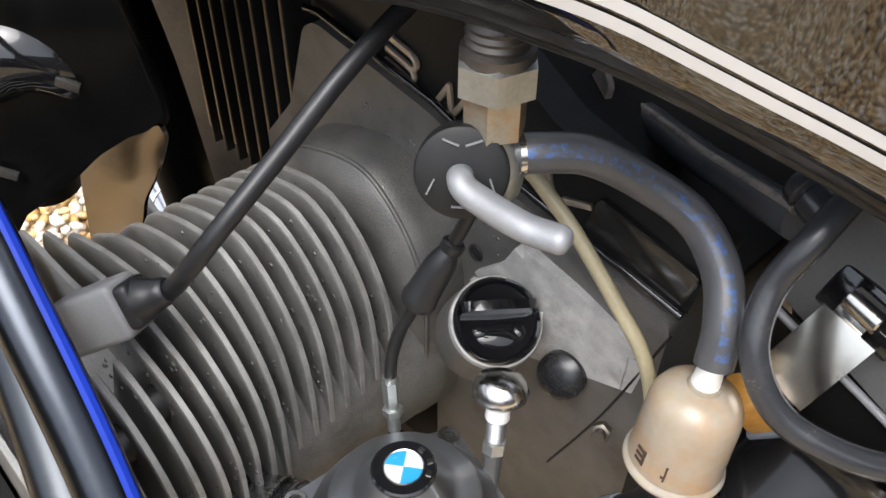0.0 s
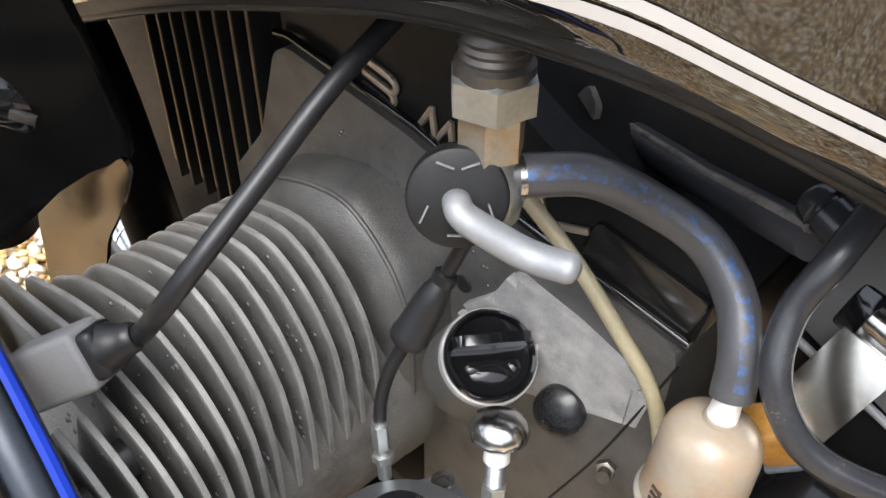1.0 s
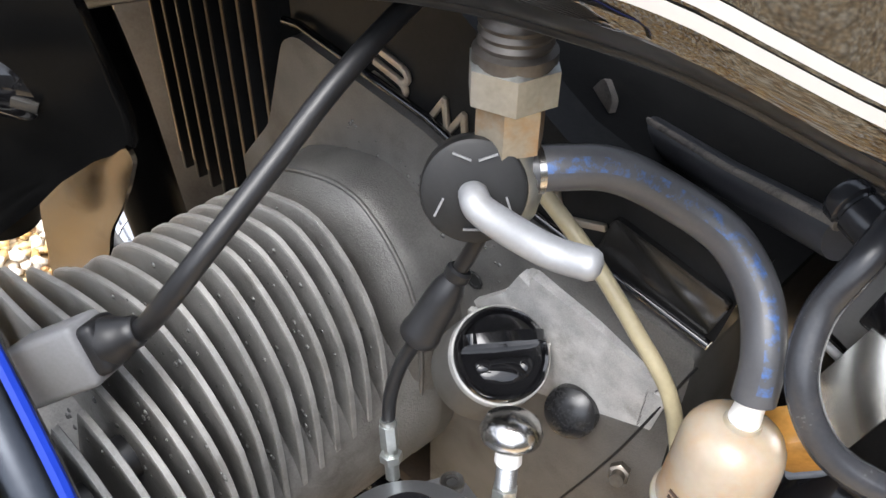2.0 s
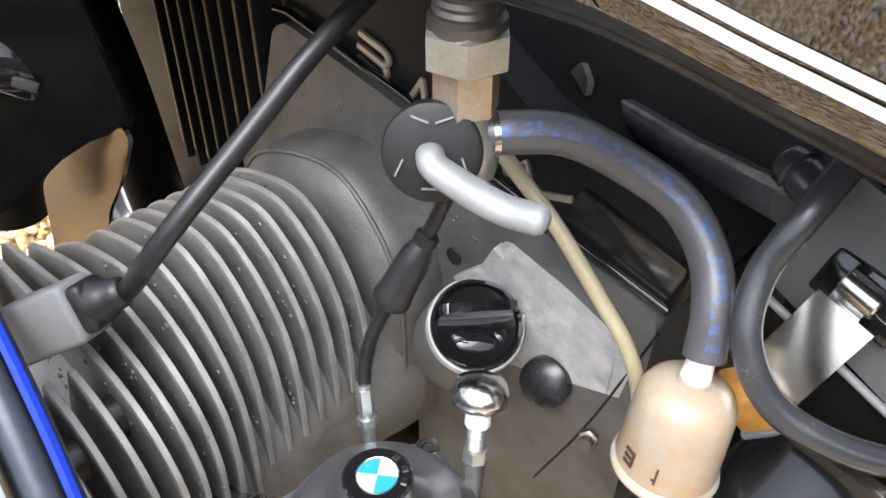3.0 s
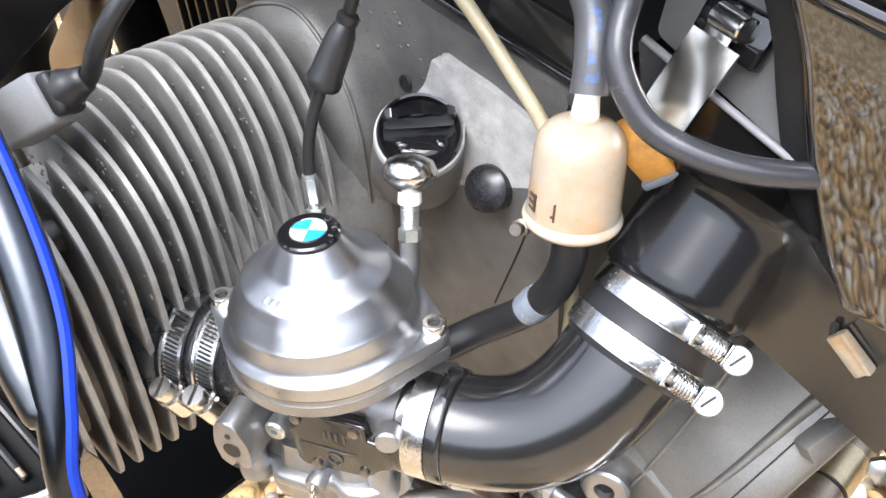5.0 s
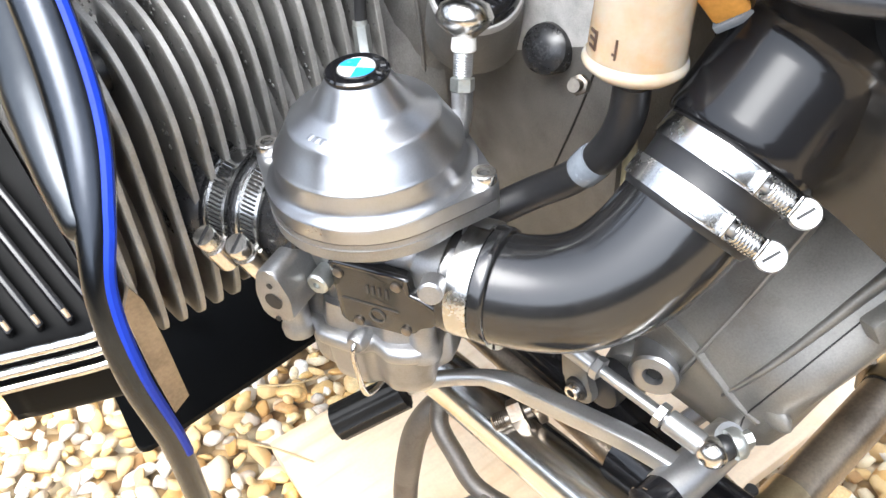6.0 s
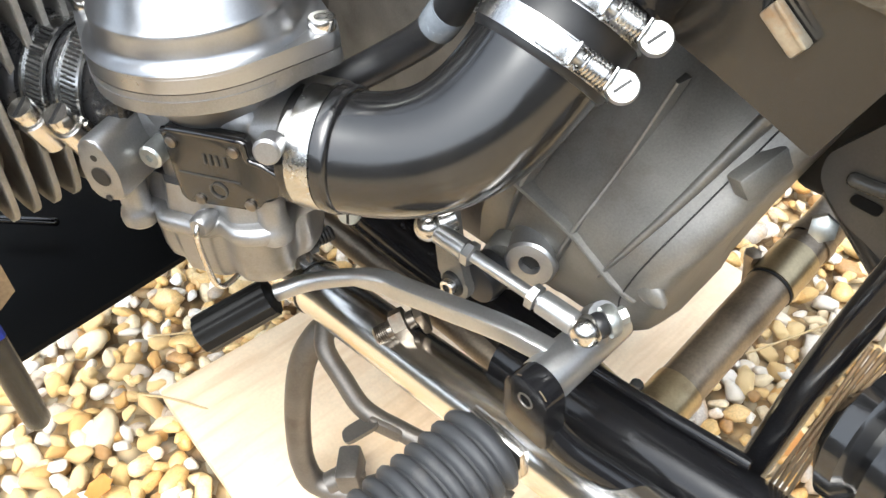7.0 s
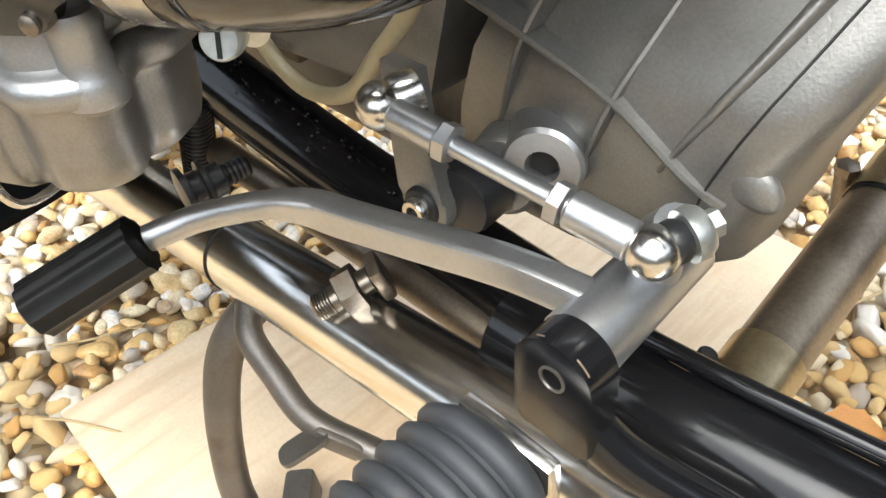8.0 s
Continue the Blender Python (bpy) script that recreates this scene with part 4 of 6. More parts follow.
# fuel filter
def fuel_filter():
    c = V((-0.0480, 0.2045, 0.5600))
    up = (V((-0.0465, 0.2100, 0.6150)) - c).normalized()
    body = part("fuel_filter", lathed(c, up, [(0.0196, 0.0045), (0.0192, 0.006), (0.0190, 0.014), (0.0187, 0.024), (0.0184, 0.0325), (0.0177, 0.0365), (0.0160, 0.0400), (0.0130, 0.0428), (0.0090, 0.0445), (0.0066, 0.0452), (0.0060, 0.0470)], 48), M_FILTER, bike, "milky fuel filter stained amber by petrol")
    part("rim", lathed(c, up, [(0.008, -0.004), (0.017, -0.003), (0.0205, 0.0), (0.0210, 0.0014), (0.0206, 0.0030), (0.0194, 0.0048)], 48), M_RIM, body, "pale welded rim")
    part("inlet", lathed(c, up, [(0.0056, 0.0440), (0.0054, 0.049), (0.0048, 0.055), (0.0056, 0.057), (0.0045, 0.062)], 24), M_WHITEP, body, "white nylon inlet")
    part("outlet", lathed(c, -up, [(0.006, 0.003), (0.0055, 0.012)], 20), M_WHITEP, body)
    u, v = frame_of(up, (0.3, -0.9, 0))
    for ang, h, w, tall in ((-41, 0.012, 0.0042, 0.0012), (-41, 0.015, 0.0042, 0.0012), (-41, 0.009, 0.0042, 0.0012), (-34, 0.012, 0.0012, 0.0078), (-3, 0.012, 0.0008, 0.008), (-5, 0.010, 0.0016, 0.0010)):
        a = radians(ang)
        out = u * math.cos(a) + v * math.sin(a)
        part("print_bar", block(c + up * h + out * 0.0192, (w, 0.0006, tall), up.cross(out), out, 0.0), M_DARKINK, body)
    return body


fuel_filter()
# amber block with a thin pale block on its lower end
cup = part("amber_block", block((-0.0335, 0.2315, 0.5880), (0.026, 0.017, 0.016), (-0.35, -0.50, 0.80), (0.75, 0.35, 0.5), 0.003), M_AMBER, bike, "amber block behind the filter")
part("pale_end_block", block((-0.0287, 0.2383, 0.5770), (0.004, 0.018, 0.017), (-0.35, -0.50, 0.80), (0.75, 0.35, 0.5), 0.001), M_JOINER, cup, "thin pale block on the amber block's end")

# yellowed vent tube
part("vent_tube", tube([V((-0.160, 0.2130, 0.6690)), V((-0.1505, 0.2190, 0.6490)), V((-0.1245, 0.2220, 0.6270)), V((-0.0990, 0.2222, 0.6035)), V((-0.0785, 0.2220, 0.5810)), V((-0.0660, 0.2200, 0.5450)), V((-0.057, 0.2165, 0.500)), V((-0.062, 0.214, 0.455)), V((-0.078, 0.2125, 0.416)), V((-0.098, 0.2125, 0.391)), V((-0.113, 0.2125, 0.373)), V((-0.128, 0.2125, 0.364)), V((-0.146, 0.2125, 0.361)), V((-0.162, 0.2125, 0.367)), V((-0.176, 0.2125, 0.380)), V((-0.190, 0.213, 0.400))], 0.0034, seg=14), M_VENT, bike, "thin yellowed vent tube")

# black hose from the filter to the carburettor
LOWHOSE = [V((-0.0475, 0.2040, 0.5520)), V((-0.0500, 0.2040, 0.5340)), V((-0.0580, 0.2030, 0.5150)), V((-0.0735, 0.1990, 0.4950)), V((-0.092, 0.1880, 0.4800)), V((-0.105, 0.165, 0.470))]
low = part("carburettor_hose", tube(LOWHOSE, 0.0080, seg=20), M_RUBBER, bike, "black hose to the carburettor with a clear joiner")
part("joiner", lathed((-0.0665, 0.2012, 0.5035), (0.6, 0.15, 0.8), [(0.0084, -0.006), (0.0088, -0.004), (0.0088, 0.004), (0.0084, 0.006)], 20), M_JOINER, low, "grey translucent joiner")


# carburettor
CARB = V((-0.1197, 0.1215, 0.0))
CD = V((0.895, 0.446, 0.0)).normalized()
CN = V((0.446, -0.895, 0.0)).normalized()
UP = V((0, 0, 1))


def carburettor():
    c = CARB
    body_bm = merge(
        lathed(c + UP * 0.470, UP, [(0.022, 0), (0.026, 0.012), (0.037, 0.024), (0.0465, 0.030), (0.047, 0.036)], 48),
        block(c + UP * 0.462 + CN * 0.0005, (0.060, 0.043, 0.056), CD, CN, 0.010, 3),
        lathed(c + UP * 0.470 - CD * 0.054, CD, [(0.0236, 0), (0.0236, 0.008), (0.0215, 0.014), (0.0225, 0.03), (0.0225, 0.075), (0.0235, 0.090), (0.0235, 0.108)], 36))
    carb = part("carburettor", body_bm, M_CARBCAST, bike, "constant-depression carburettor with a bright turned dome")
    # cap flange with screw lugs
    out = []
    lugs = [math.atan2(0.0275, 0.0427), math.atan2(-0.028, -0.043), math.atan2(0.0425, -0.02)]
    for k in range(144):
        a = 2 * math.pi * k / 144
        d = V((math.cos(a), math.sin(a), 0))
        # straight shoulders run from the round body out to each lug
        r = 0.0465
        for g in lugs:
            lug = V((math.cos(g), math.sin(g), 0)) * 0.0512
            for side in (1, -1):
                tangent = g + side * math.acos((0.0465 - 0.0062) / 0.0512)
                p = V((math.cos(tangent), math.sin(tangent), 0))
                q0, q1 = p * 0.0465, lug + p * 0.0062
                e = q1 - q0
                det = d.x * -e.y + d.y * e.x
                if abs(det) > 1e-9:
                    t = (q0.x * -e.y + q0.y * e.x) / det
                    u = (d.x * q0.y - d.y * q0.x) / det
                    if t > 0 and -0.001 <= -u <= 1.001 or t > 0 and -0.001 <= u <= 1.001:
                        hit = d * t
                        s_ = (hit - q0).dot(e) / e.length_squared
                        if -0.01 <= s_ <= 1.01:
                            r = max(r, t)
            w = d.dot(lug)
            disc = w * w - lug.length_squared + 0.0062 ** 2
            if disc > 0 and w > 0:
                r = max(r, w + math.sqrt(disc))
        out.append((c.x + d.x * r, c.y + d.y * r))
    part("body_flange", slab(out, (0, 0, 0.5020), (1, 0, 0), (0, 1, 0), 0.0068, 0.001), M_CARBCAST, carb)
    part("cap_flange", slab(out, (0, 0, 0.5092), (1, 0, 0), (0, 1, 0), 0.0070, 0.0022), M_CARB, carb)
    dome = part("dome", lathed(c + UP * 0.516, UP, [(0.0466, -0.001), (0.0460, 0.0004), (0.0442, 0.0011), (0.0424, 0.0024), (0.0414, 0.0048), (0.0411, 0.0112), (0.0411, 0.0127), (0.0408, 0.0132), (0.0403, 0.0138), (0.0399, 0.0145), (0.0356, 0.0213), (0.0352, 0.0219), (0.0346, 0.0229), (0.0343, 0.0234), (0.0329, 0.0261), (0.0326, 0.0266), (0.0320, 0.0272), (0.0313, 0.0276), (0.0246, 0.0303), (0.0236, 0.0308), (0.0222, 0.0315), (0.0208, 0.0327), (0.0203, 0.0334), (0.0148, 0.0416), (0.0144, 0.0423), (0.0132, 0.0441)], 72), M_CARB, carb, "bright spun alloy dome")
    badge = part("badge", lathed(c + UP * 0.560, UP, [(0.0130, 0), (0.0135, 0.0008), (0.0135, 0.0022), (0.0127, 0.0030)], 44), M_GLOSS, dome, "round black badge with blue and white quarters")
    for k in range(4):
        bm = bmesh.new()
        a0 = radians(38) + k * math.pi / 2
        ring = [bm.verts.new(c + UP * 0.5634)] + [bm.verts.new(c + UP * 0.5634 + V((math.cos(a0 + i * math.pi / 20), math.sin(a0 + i * math.pi / 20), 0)) * 0.0077) for i in range(11)]
        top = bm.faces.new(ring)
        ext = bmesh.ops.extrude_face_region(bm, geom=[top])
        bmesh.ops.translate(bm, verts=[g for g in ext["geom"] if isinstance(g, bmesh.types.BMVert)], vec=V((0, 0, -0.0006)))
        part("quarter", bm, M_BLUE if k % 2 else M_WHITE, dome, "blue quarter" if k % 2 else "white quarter", smooth=False)
    ring_bm = lathe(bmesh.new(), c + UP * 0.5631, UP, [(0.0077, 0), (0.0083, 0.0003), (0.0083, 0), (0.0077, 0)], 40, cap=False)
    part("badge_rim", ring_bm, M_STEEL, dome)
    for ang in (-82, -74, -67):
        a = radians(ang)
        part("raised_mark", block(c + UP * 0.5447 + V((math.cos(a), math.sin(a), 0)) * 0.0280, (0.0026, 0.0034, 0.0007), (-math.sin(a), math.cos(a), 0), (math.cos(a), math.sin(a), -0.35), 0.0004), M_CARB, dome)
    for ang in (95, 62, 30):
        a = radians(ang)
        part("badge_bar", block(c + UP * 0.5632 + V((math.cos(a), math.sin(a), 0)) * 0.0107, (0.0026, 0.0022, 0.0006), (-math.sin(a), math.cos(a), 0), (math.cos(a), math.sin(a), 0), 0.0), M_STEEL, dome)
    for g in lugs:
        q = c + V((math.cos(g), math.sin(g), 0)) * 0.0512
        sc = part("cap_screw", lathed(q + UP * 0.5155, UP, [(0.0052, 0), (0.0055, 0.0008), (0.0055, 0.0046), (0.0050, 0.0052), (0.0030, 0.0052), (0.0026, 0.0030)], 24), M_STEEL, carb, "socket-headed screw")
        part("socket", lathed(q + UP * 0.5182, UP, [(0.0024, 0), (0.0026, 0.0008)], 6), M_MATT, sc)
    # intake stub, rubber and two clamps
    ax0 = V((-0.2167, 0.0680, 0.4785))
    ax = V((0.88, 0.475, 0.0)).normalized()
    rub = part("intake_rubber", lathed(ax0, ax, [(0.022, 0), (0.0270, 0.005), (0.0285, 0.009), (0.0285, 0.024), (0.0276, 0.0275), (0.0254, 0.028), (0.0250, 0.030), (0.0250, 0.0430), (0.0258, 0.0440), (0.0258, 0.0470), (0.0250, 0.0480), (0.0250, 0.0640), (0.0262, 0.066), (0.0262, 0.078), (0.0238, 0.080)], 48), M_PLUG, carb, "black rubber intake sleeve held by two worm clamps")
    for h in (0.0362, 0.0545):
        worm_clamp(ax0 + ax * h, ax, 0.0252, 0.0122, V((0.30, -0.79, -0.38)), rub, carb, 1.15)
    # enricher housing with its drilled face
    e = c + CN * 0.046 - CD * 0.034 + UP * 0.462
    house = part("enricher_housing", merge(slab(round_outline([(-0.0075, -0.012), (0.0085, -0.0105), (0.0100, 0.004), (0.004, 0.0185), (-0.0055, 0.0185), (-0.0095, 0.003)], 0.004), e - CN * 0.032, UP.cross(CN), UP, 0.032, 0.0012)), M_CARBCAST, carb, "cast housing with a drilled face")
    for du, r in ((0.010, 0.0016), (0.0005, 0.0046), (-0.0105, 0.0016)):
        part("port", lathed(e + UP * du + CN * 0.0004, -CN, [(r, 0), (r * 0.85, 0.0004)], 20), M_MATT, house)
    # black side plate with four screws and raised bars
    o = c + CN * 0.0225
    plate = part("side_plate", slab(round_outline([(-0.0125, 0.4800), (0.0265, 0.4810), (0.0278, 0.4708), (0.0325, 0.4706), (0.0420, 0.4655), (0.0400, 0.4560), (0.0310, 0.4520), (0.0265, 0.4450), (-0.0115, 0.4418)], 0.0035), o, CD, UP, 0.0055 if CD.cross(UP).dot(CN) > 0 else -0.0055, 0.001), M_PANEL, carb, "black moulded side plate with a bare-screw corner")
    part("plate_rim", tube([o + CN * 0.0050 + CD * a_ + UP * b_ for a_, b_ in ((-0.0112, 0.4770), (-0.0085, 0.4792), (0.0235, 0.4800), (0.0262, 0.4785), (0.0270, 0.4715), (0.0330, 0.4697), (0.0405, 0.4650), (0.0400, 0.4575))], 0.0016, seg=10, steps=4, round_end=True), M_GLOSS, plate, "glossy raised rim")
    f = o + CN * 0.0058
    for a_, b_ in ((-0.0085, 0.4735), (0.0215, 0.4745), (-0.0020, 0.4450), (0.0235, 0.4475)):
        part("plate_screw", lathed(f + CD * a_ + UP * b_, CN, [(0.0026, -0.0006), (0.0026, 0.0008), (0.0014, 0.0016)], 16), M_OLDBOLT, plate)
    for a_, b_, w, h in ((0.006, 0.468, 0.0012, 0.005), (0.009, 0.468, 0.0012, 0.005), (0.012, 0.468, 0.0012, 0.005), (0.016, 0.468, 0.0012, 0.005), (0.006, 0.4585, 0.030, 0.0006)):
        part("raised_bar", block(f + CD * a_ + UP * b_, (w, 0.0006, h), CD, CN, 0.0), M_PLASTIC, plate)
    part("raised_ring", band(f + CD * 0.009 + UP * 0.4520, CN, 0.0034, 0.0008, 0.0008, 28), M_PLASTIC, plate)
    part("idle_screw", lathed(c + CN * 0.022 - CD * 0.0185 + UP * 0.4660, CN, [(0.0055, 0), (0.0055, 0.010), (0.0045, 0.011), (0.0018, 0.011), (0.0016, 0.009)], 20), M_ZINC, carb)
    part("lug", rod(c + CN * 0.026 + CD * 0.040 + UP * 0.482, c + CN * 0.036 + CD * 0.043 + UP * 0.484, 0.0055, bevel=0.001), M_CARBCAST, carb)
    # float bowl: lobed outline with a thick rolled rim and round posts
    lob = []
    for k in range(120):
        a = 2 * math.pi * k / 120
        ca, sa = math.cos(a), math.sin(a)
        r = 1.0 / ((abs(ca / 0.0400) ** 3.4 + abs(sa / 0.0325) ** 3.4) ** (1 / 3.4))
        r -= 0.0045 * max(0.0, math.cos(6 * a + 1.2)) ** 2
        lob.append((ca * r, sa * r))
    bc = c - CN * 0.001 - CD * 0.007
    ux, uy = CD, UP.cross(CD)

    def bowl_ring(scale, z):
        return [(bc + ux * a_ * scale + uy * b_ * scale + UP * z) for a_, b_ in lob]

    bm = bmesh.new()
    rings = []
    for sc_, z in ((0.50, 0.3935), (0.76, 0.3945), (0.86, 0.3975), (0.90, 0.4040), (0.915, 0.4210), (0.93, 0.4232), (0.99, 0.4240), (1.05, 0.4255), (1.075, 0.4280), (1.075, 0.4300), (1.05, 0.4322), (0.98, 0.4335), (0.90, 0.4340), (0.84, 0.4480)):
        rings.append([bm.verts.new(p) for p in bowl_ring(sc_, z)])
    for A, B in zip(rings, rings[1:]):
        for k in range(120):
            bm.faces.new((A[k], A[(k + 1) % 120], B[(k + 1) % 120], B[k]))
    bm.faces.new(rings[0])
    bm.faces.new(rings[-1])
    bowl = part("float_bowl", bm, M_CARBCAST, carb, "cast float bowl with a rolled rim", sharp=60)
    for sx, sy in ((-0.0330, -0.0285), (0.0330, -0.0200)):
        part("bowl_post", lathed(bc + ux * sx + uy * sy + UP * 0.4235, UP, [(0.0065, -0.001), (0.0085, 0.001), (0.0088, 0.005), (0.0078, 0.008), (0.0066, 0.010), (0.0066, 0.018), (0.0072, 0.020), (0.0060, 0.024)], 28), M_CARBCAST, bowl)
    part("clip_boss", lathed(bc + CN * 0.031 + CD * 0.004 + UP * 0.433, CN, [(0.0052, -0.010), (0.0052, 0.003), (0.0040, 0.0045), (0.001, 0.0048)], 24), M_CARBCAST, bowl)
    clip = [bc + CD * 0.008 + CN * q + UP * h for q, h in ((0.034, 0.435), (0.0375, 0.430), (0.0370, 0.415), (0.0345, 0.398), (0.025, 0.3912), (0.004, 0.3900))]
    part("bowl_clip", tube([q - CD * 0.004 for q in clip], 0.0014, seg=10), M_STEEL, bowl, "bent wire bowl clip")
    return carb


def worm_clamp(centre, axis, r, width, screw_dir, under, owner, scale=1.0, plain=False):
    """A stainless worm-drive hose clamp with its screw housing."""
    a = V(axis).normalized()
    s = V(screw_dir)
    s = (s - s.dot(a) * a).normalized()
    t = a.cross(s)
    clamp = part("hose_clamp", band(centre, a, r + 0.0006, width), M_STAINLESS, owner, "bright stainless hose clamp")
    if not plain:
        q = V(centre) + s * (r + 0.0045)
        part("screw_housing", merge(rod(q - t * 0.010 * scale, q + t * 0.006 * scale, 0.0056 * scale, seg=20, bevel=0.0006), block(q - s * 0.0035, (0.016 * scale, width * 1.15, 0.003), t, a, 0.0008)), M_STEEL, clamp)
        head = q - t * 0.0165 * scale
        part("screw", merge(rod(head, q - t * 0.010 * scale, 0.0040 * scale), lathed(head, t, [(0.0046 * scale, -0.001), (0.0050 * scale, 0.0), (0.0050 * scale, 0.005 * scale), (0.0044 * scale, 0.006 * scale)], 20)), M_STEEL, clamp)
        part("screw_slot", block(head - t * 0.0012, (0.0004, 0.0012 * scale, 0.0085 * scale), t, a, 0.0), M_MATT, clamp)
    # worm slots pressed into the strap, between its two raised edges
    for k in range(20):
        ang = -0.30 - k * 0.078
        d = s * math.cos(ang) + t * math.sin(ang)
        q = V(centre) + d * (r + 0.0018)
        part("tooth", block(q, (width * 0.56, 0.0009, 0.0007), a + a.cross(d) * 0.22, a.cross(d), 0.0), M_MATT, clamp)
    for e in (-0.44, 0.44):
        part("strap_edge", band(V(centre) + a * width * e, a, r + 0.0017, width * 0.11), M_STAINLESS, clamp)
    return clamp


carb = carburettor()

# choke and throttle connections on the carburettor's far side
def throttle_cable():
    pts = [V((-0.130, 0.186, 0.690)), V((-0.1425, 0.1790, 0.6480)), V((-0.1495, 0.1745, 0.6280))]
    part("throttle_cable", tube(pts, 0.0030, seg=12), M_RUBBER, bike, "black throttle cable")
    a, b = V((-0.1485, 0.1750, 0.6300)), V((-0.1560, 0.1612, 0.6010))
    ax = (b - a).normalized()
    n = (b - a).length
    part("cable_boot", lathed(a, ax, [(0.0040, -0.003), (0.0050, -0.002), (0.0050, 0.001), (0.0044, 0.002), (0.0060, 0.006), (0.0068, 0.012), (0.0074, n * 0.78), (0.0080, n * 0.84), (0.0080, n * 0.94), (0.0070, n * 0.98), (0.0036, n)], 28), M_RUBBER, bike, "black rubber adjuster boot on the cable")
    low = [b, V((-0.1610, 0.1565, 0.585)), V((-0.1625, 0.1525, 0.570)), V((-0.1615, 0.1500, 0.556))]
    part("lower_cable", tube(low, 0.0029, seg=12), M_RUBBER, bike)
    q = V((-0.1612, 0.1497, 0.5575))
    d = V((0.20, -0.12, -1)).normalized()
    part("cable_adjuster", merge(hexagon(q, d, 0.0068, 0.012), lathed(q - d * 0.002, d, [(0.0034, 0), (0.0034, 0.002)], 16), hexagon(q + d * 0.015, d, 0.0085, 0.004), rod(q + d * 0.010, q + d * 0.028, 0.0030)), M_ZINC, bike, "zinc cable adjuster with lock nut")


def choke_knob():
    top = V((-0.1195, 0.1775, 0.5690))
    base = V((-0.1120, 0.1665, 0.5300))
    ax = (top - base).normalized()
    n = (top - base).length
    k = part("choke_knob", lathed(base, ax, [(0.0040, n - 0.013), (0.0075, n - 0.010), (0.0120, n - 0.006), (0.0126, n - 0.003), (0.0105, n + 0.002), (0.006, n + 0.0045), (0.0005, n + 0.0055)], 40), M_STEEL, bike, "mushroom-shaped chrome pull knob on a white collar")
    part("collar", lathed(base, ax, [(0.0050, n - 0.018), (0.0056, n - 0.017), (0.0052, n - 0.0115)], 24), M_WHITEP, k, "white nylon collar")
    ridge = []
    for m in range(9):
        ridge += [(0.0040, n - 0.0285 + m * 0.0011), (0.0044, n - 0.0280 + m * 0.0011)]
    part("knurl", lathed(base, ax, ridge + [(0.0038, n - 0.0180)], 28), M_SATIN, k, "knurled steel sleeve")
    part("stem", merge(rod(base + ax * 0.004, base + ax * (n - 0.017), 0.0036), hexagon(base + ax * 0.006, ax, 0.0095, 0.006)), M_ZINC, k)
    part("knob_bracket", tube([base + ax * 0.006, base - ax * 0.004, V((-0.108, 0.158, 0.515)), V((-0.108, 0.150, 0.505))], 0.0055, seg=12, flat=0.7), M_CARBCAST, k)


throttle_cable()
choke_knob()

# rubber elbow from the carburettor to the air box
EA = V((-0.0785, 0.1370, 0.4675))
BV, BW = V((-0.0145, 0.2085, 0.5070)), V((-0.0125, 0.2245, 0.5225))
BAX = (BW - BV).normalized()


def elbow_line():
    p0, p3 = EA, BV + BAX * 0.012
    p1, p2 = p0 + CD * 0.058 + V((0, 0, -0.006)), p3 - BAX * 0.050
    out = []
    for k in range(25):
        t = k / 24
        out.append(p0 * (1 - t) ** 3 + p1 * 3 * t * (1 - t) ** 2 + p2 * 3 * t * t * (1 - t) + p3 * t ** 3)
    return out


elbow = part("intake_elbow", tube(elbow_line(), lambda s: 0.0250 + 0.0034 * s, seg=48, smooth_line=False), M_ELBOW, bike, "smooth black rubber intake elbow")
lip = part("elbow_lip", lathed(EA - CD * 0.004, CD, [(0.0250, 0), (0.0262, 0.001), (0.0262, 0.003), (0.0254, 0.004), (0.0254, 0.0155), (0.0268, 0.0165), (0.0270, 0.0200), (0.0266, 0.0222), (0.0254, 0.0232)], 48), M_ELBOW, elbow)
worm_ring = part("hose_clamp", band(EA + CD * 0.0065, CD, 0.0257, 0.0105), M_STAINLESS, elbow, "bright stainless hose clamp")
part("screw", merge(lathed(EA + CD * 0.0065 + V((0.010, 0.0, -0.0290)), (0.55, -0.75, 0.3), [(0.0046, -0.003), (0.0052, 0), (0.0052, 0.003), (0.0046, 0.004)], 24), rod(EA + CD * 0.0065 + V((0.012, 0.006, -0.0290)), EA + CD * 0.0065 + V((0.0, 0.018, -0.0290)), 0.0045)), M_ZINC, worm_ring, "slotted clamp screw")
SA = V((0.55, -0.75, 0.3)).normalized()
part("screw_slot", block(EA + CD * 0.0065 + V((0.010, 0.0, -0.0290)) + SA * 0.0041, (0.0012, 0.0085, 0.0004), (0.8, 0.58, 0), SA.cross(V((0.8, 0.58, 0))), 0.0), M_MATT, worm_ring)


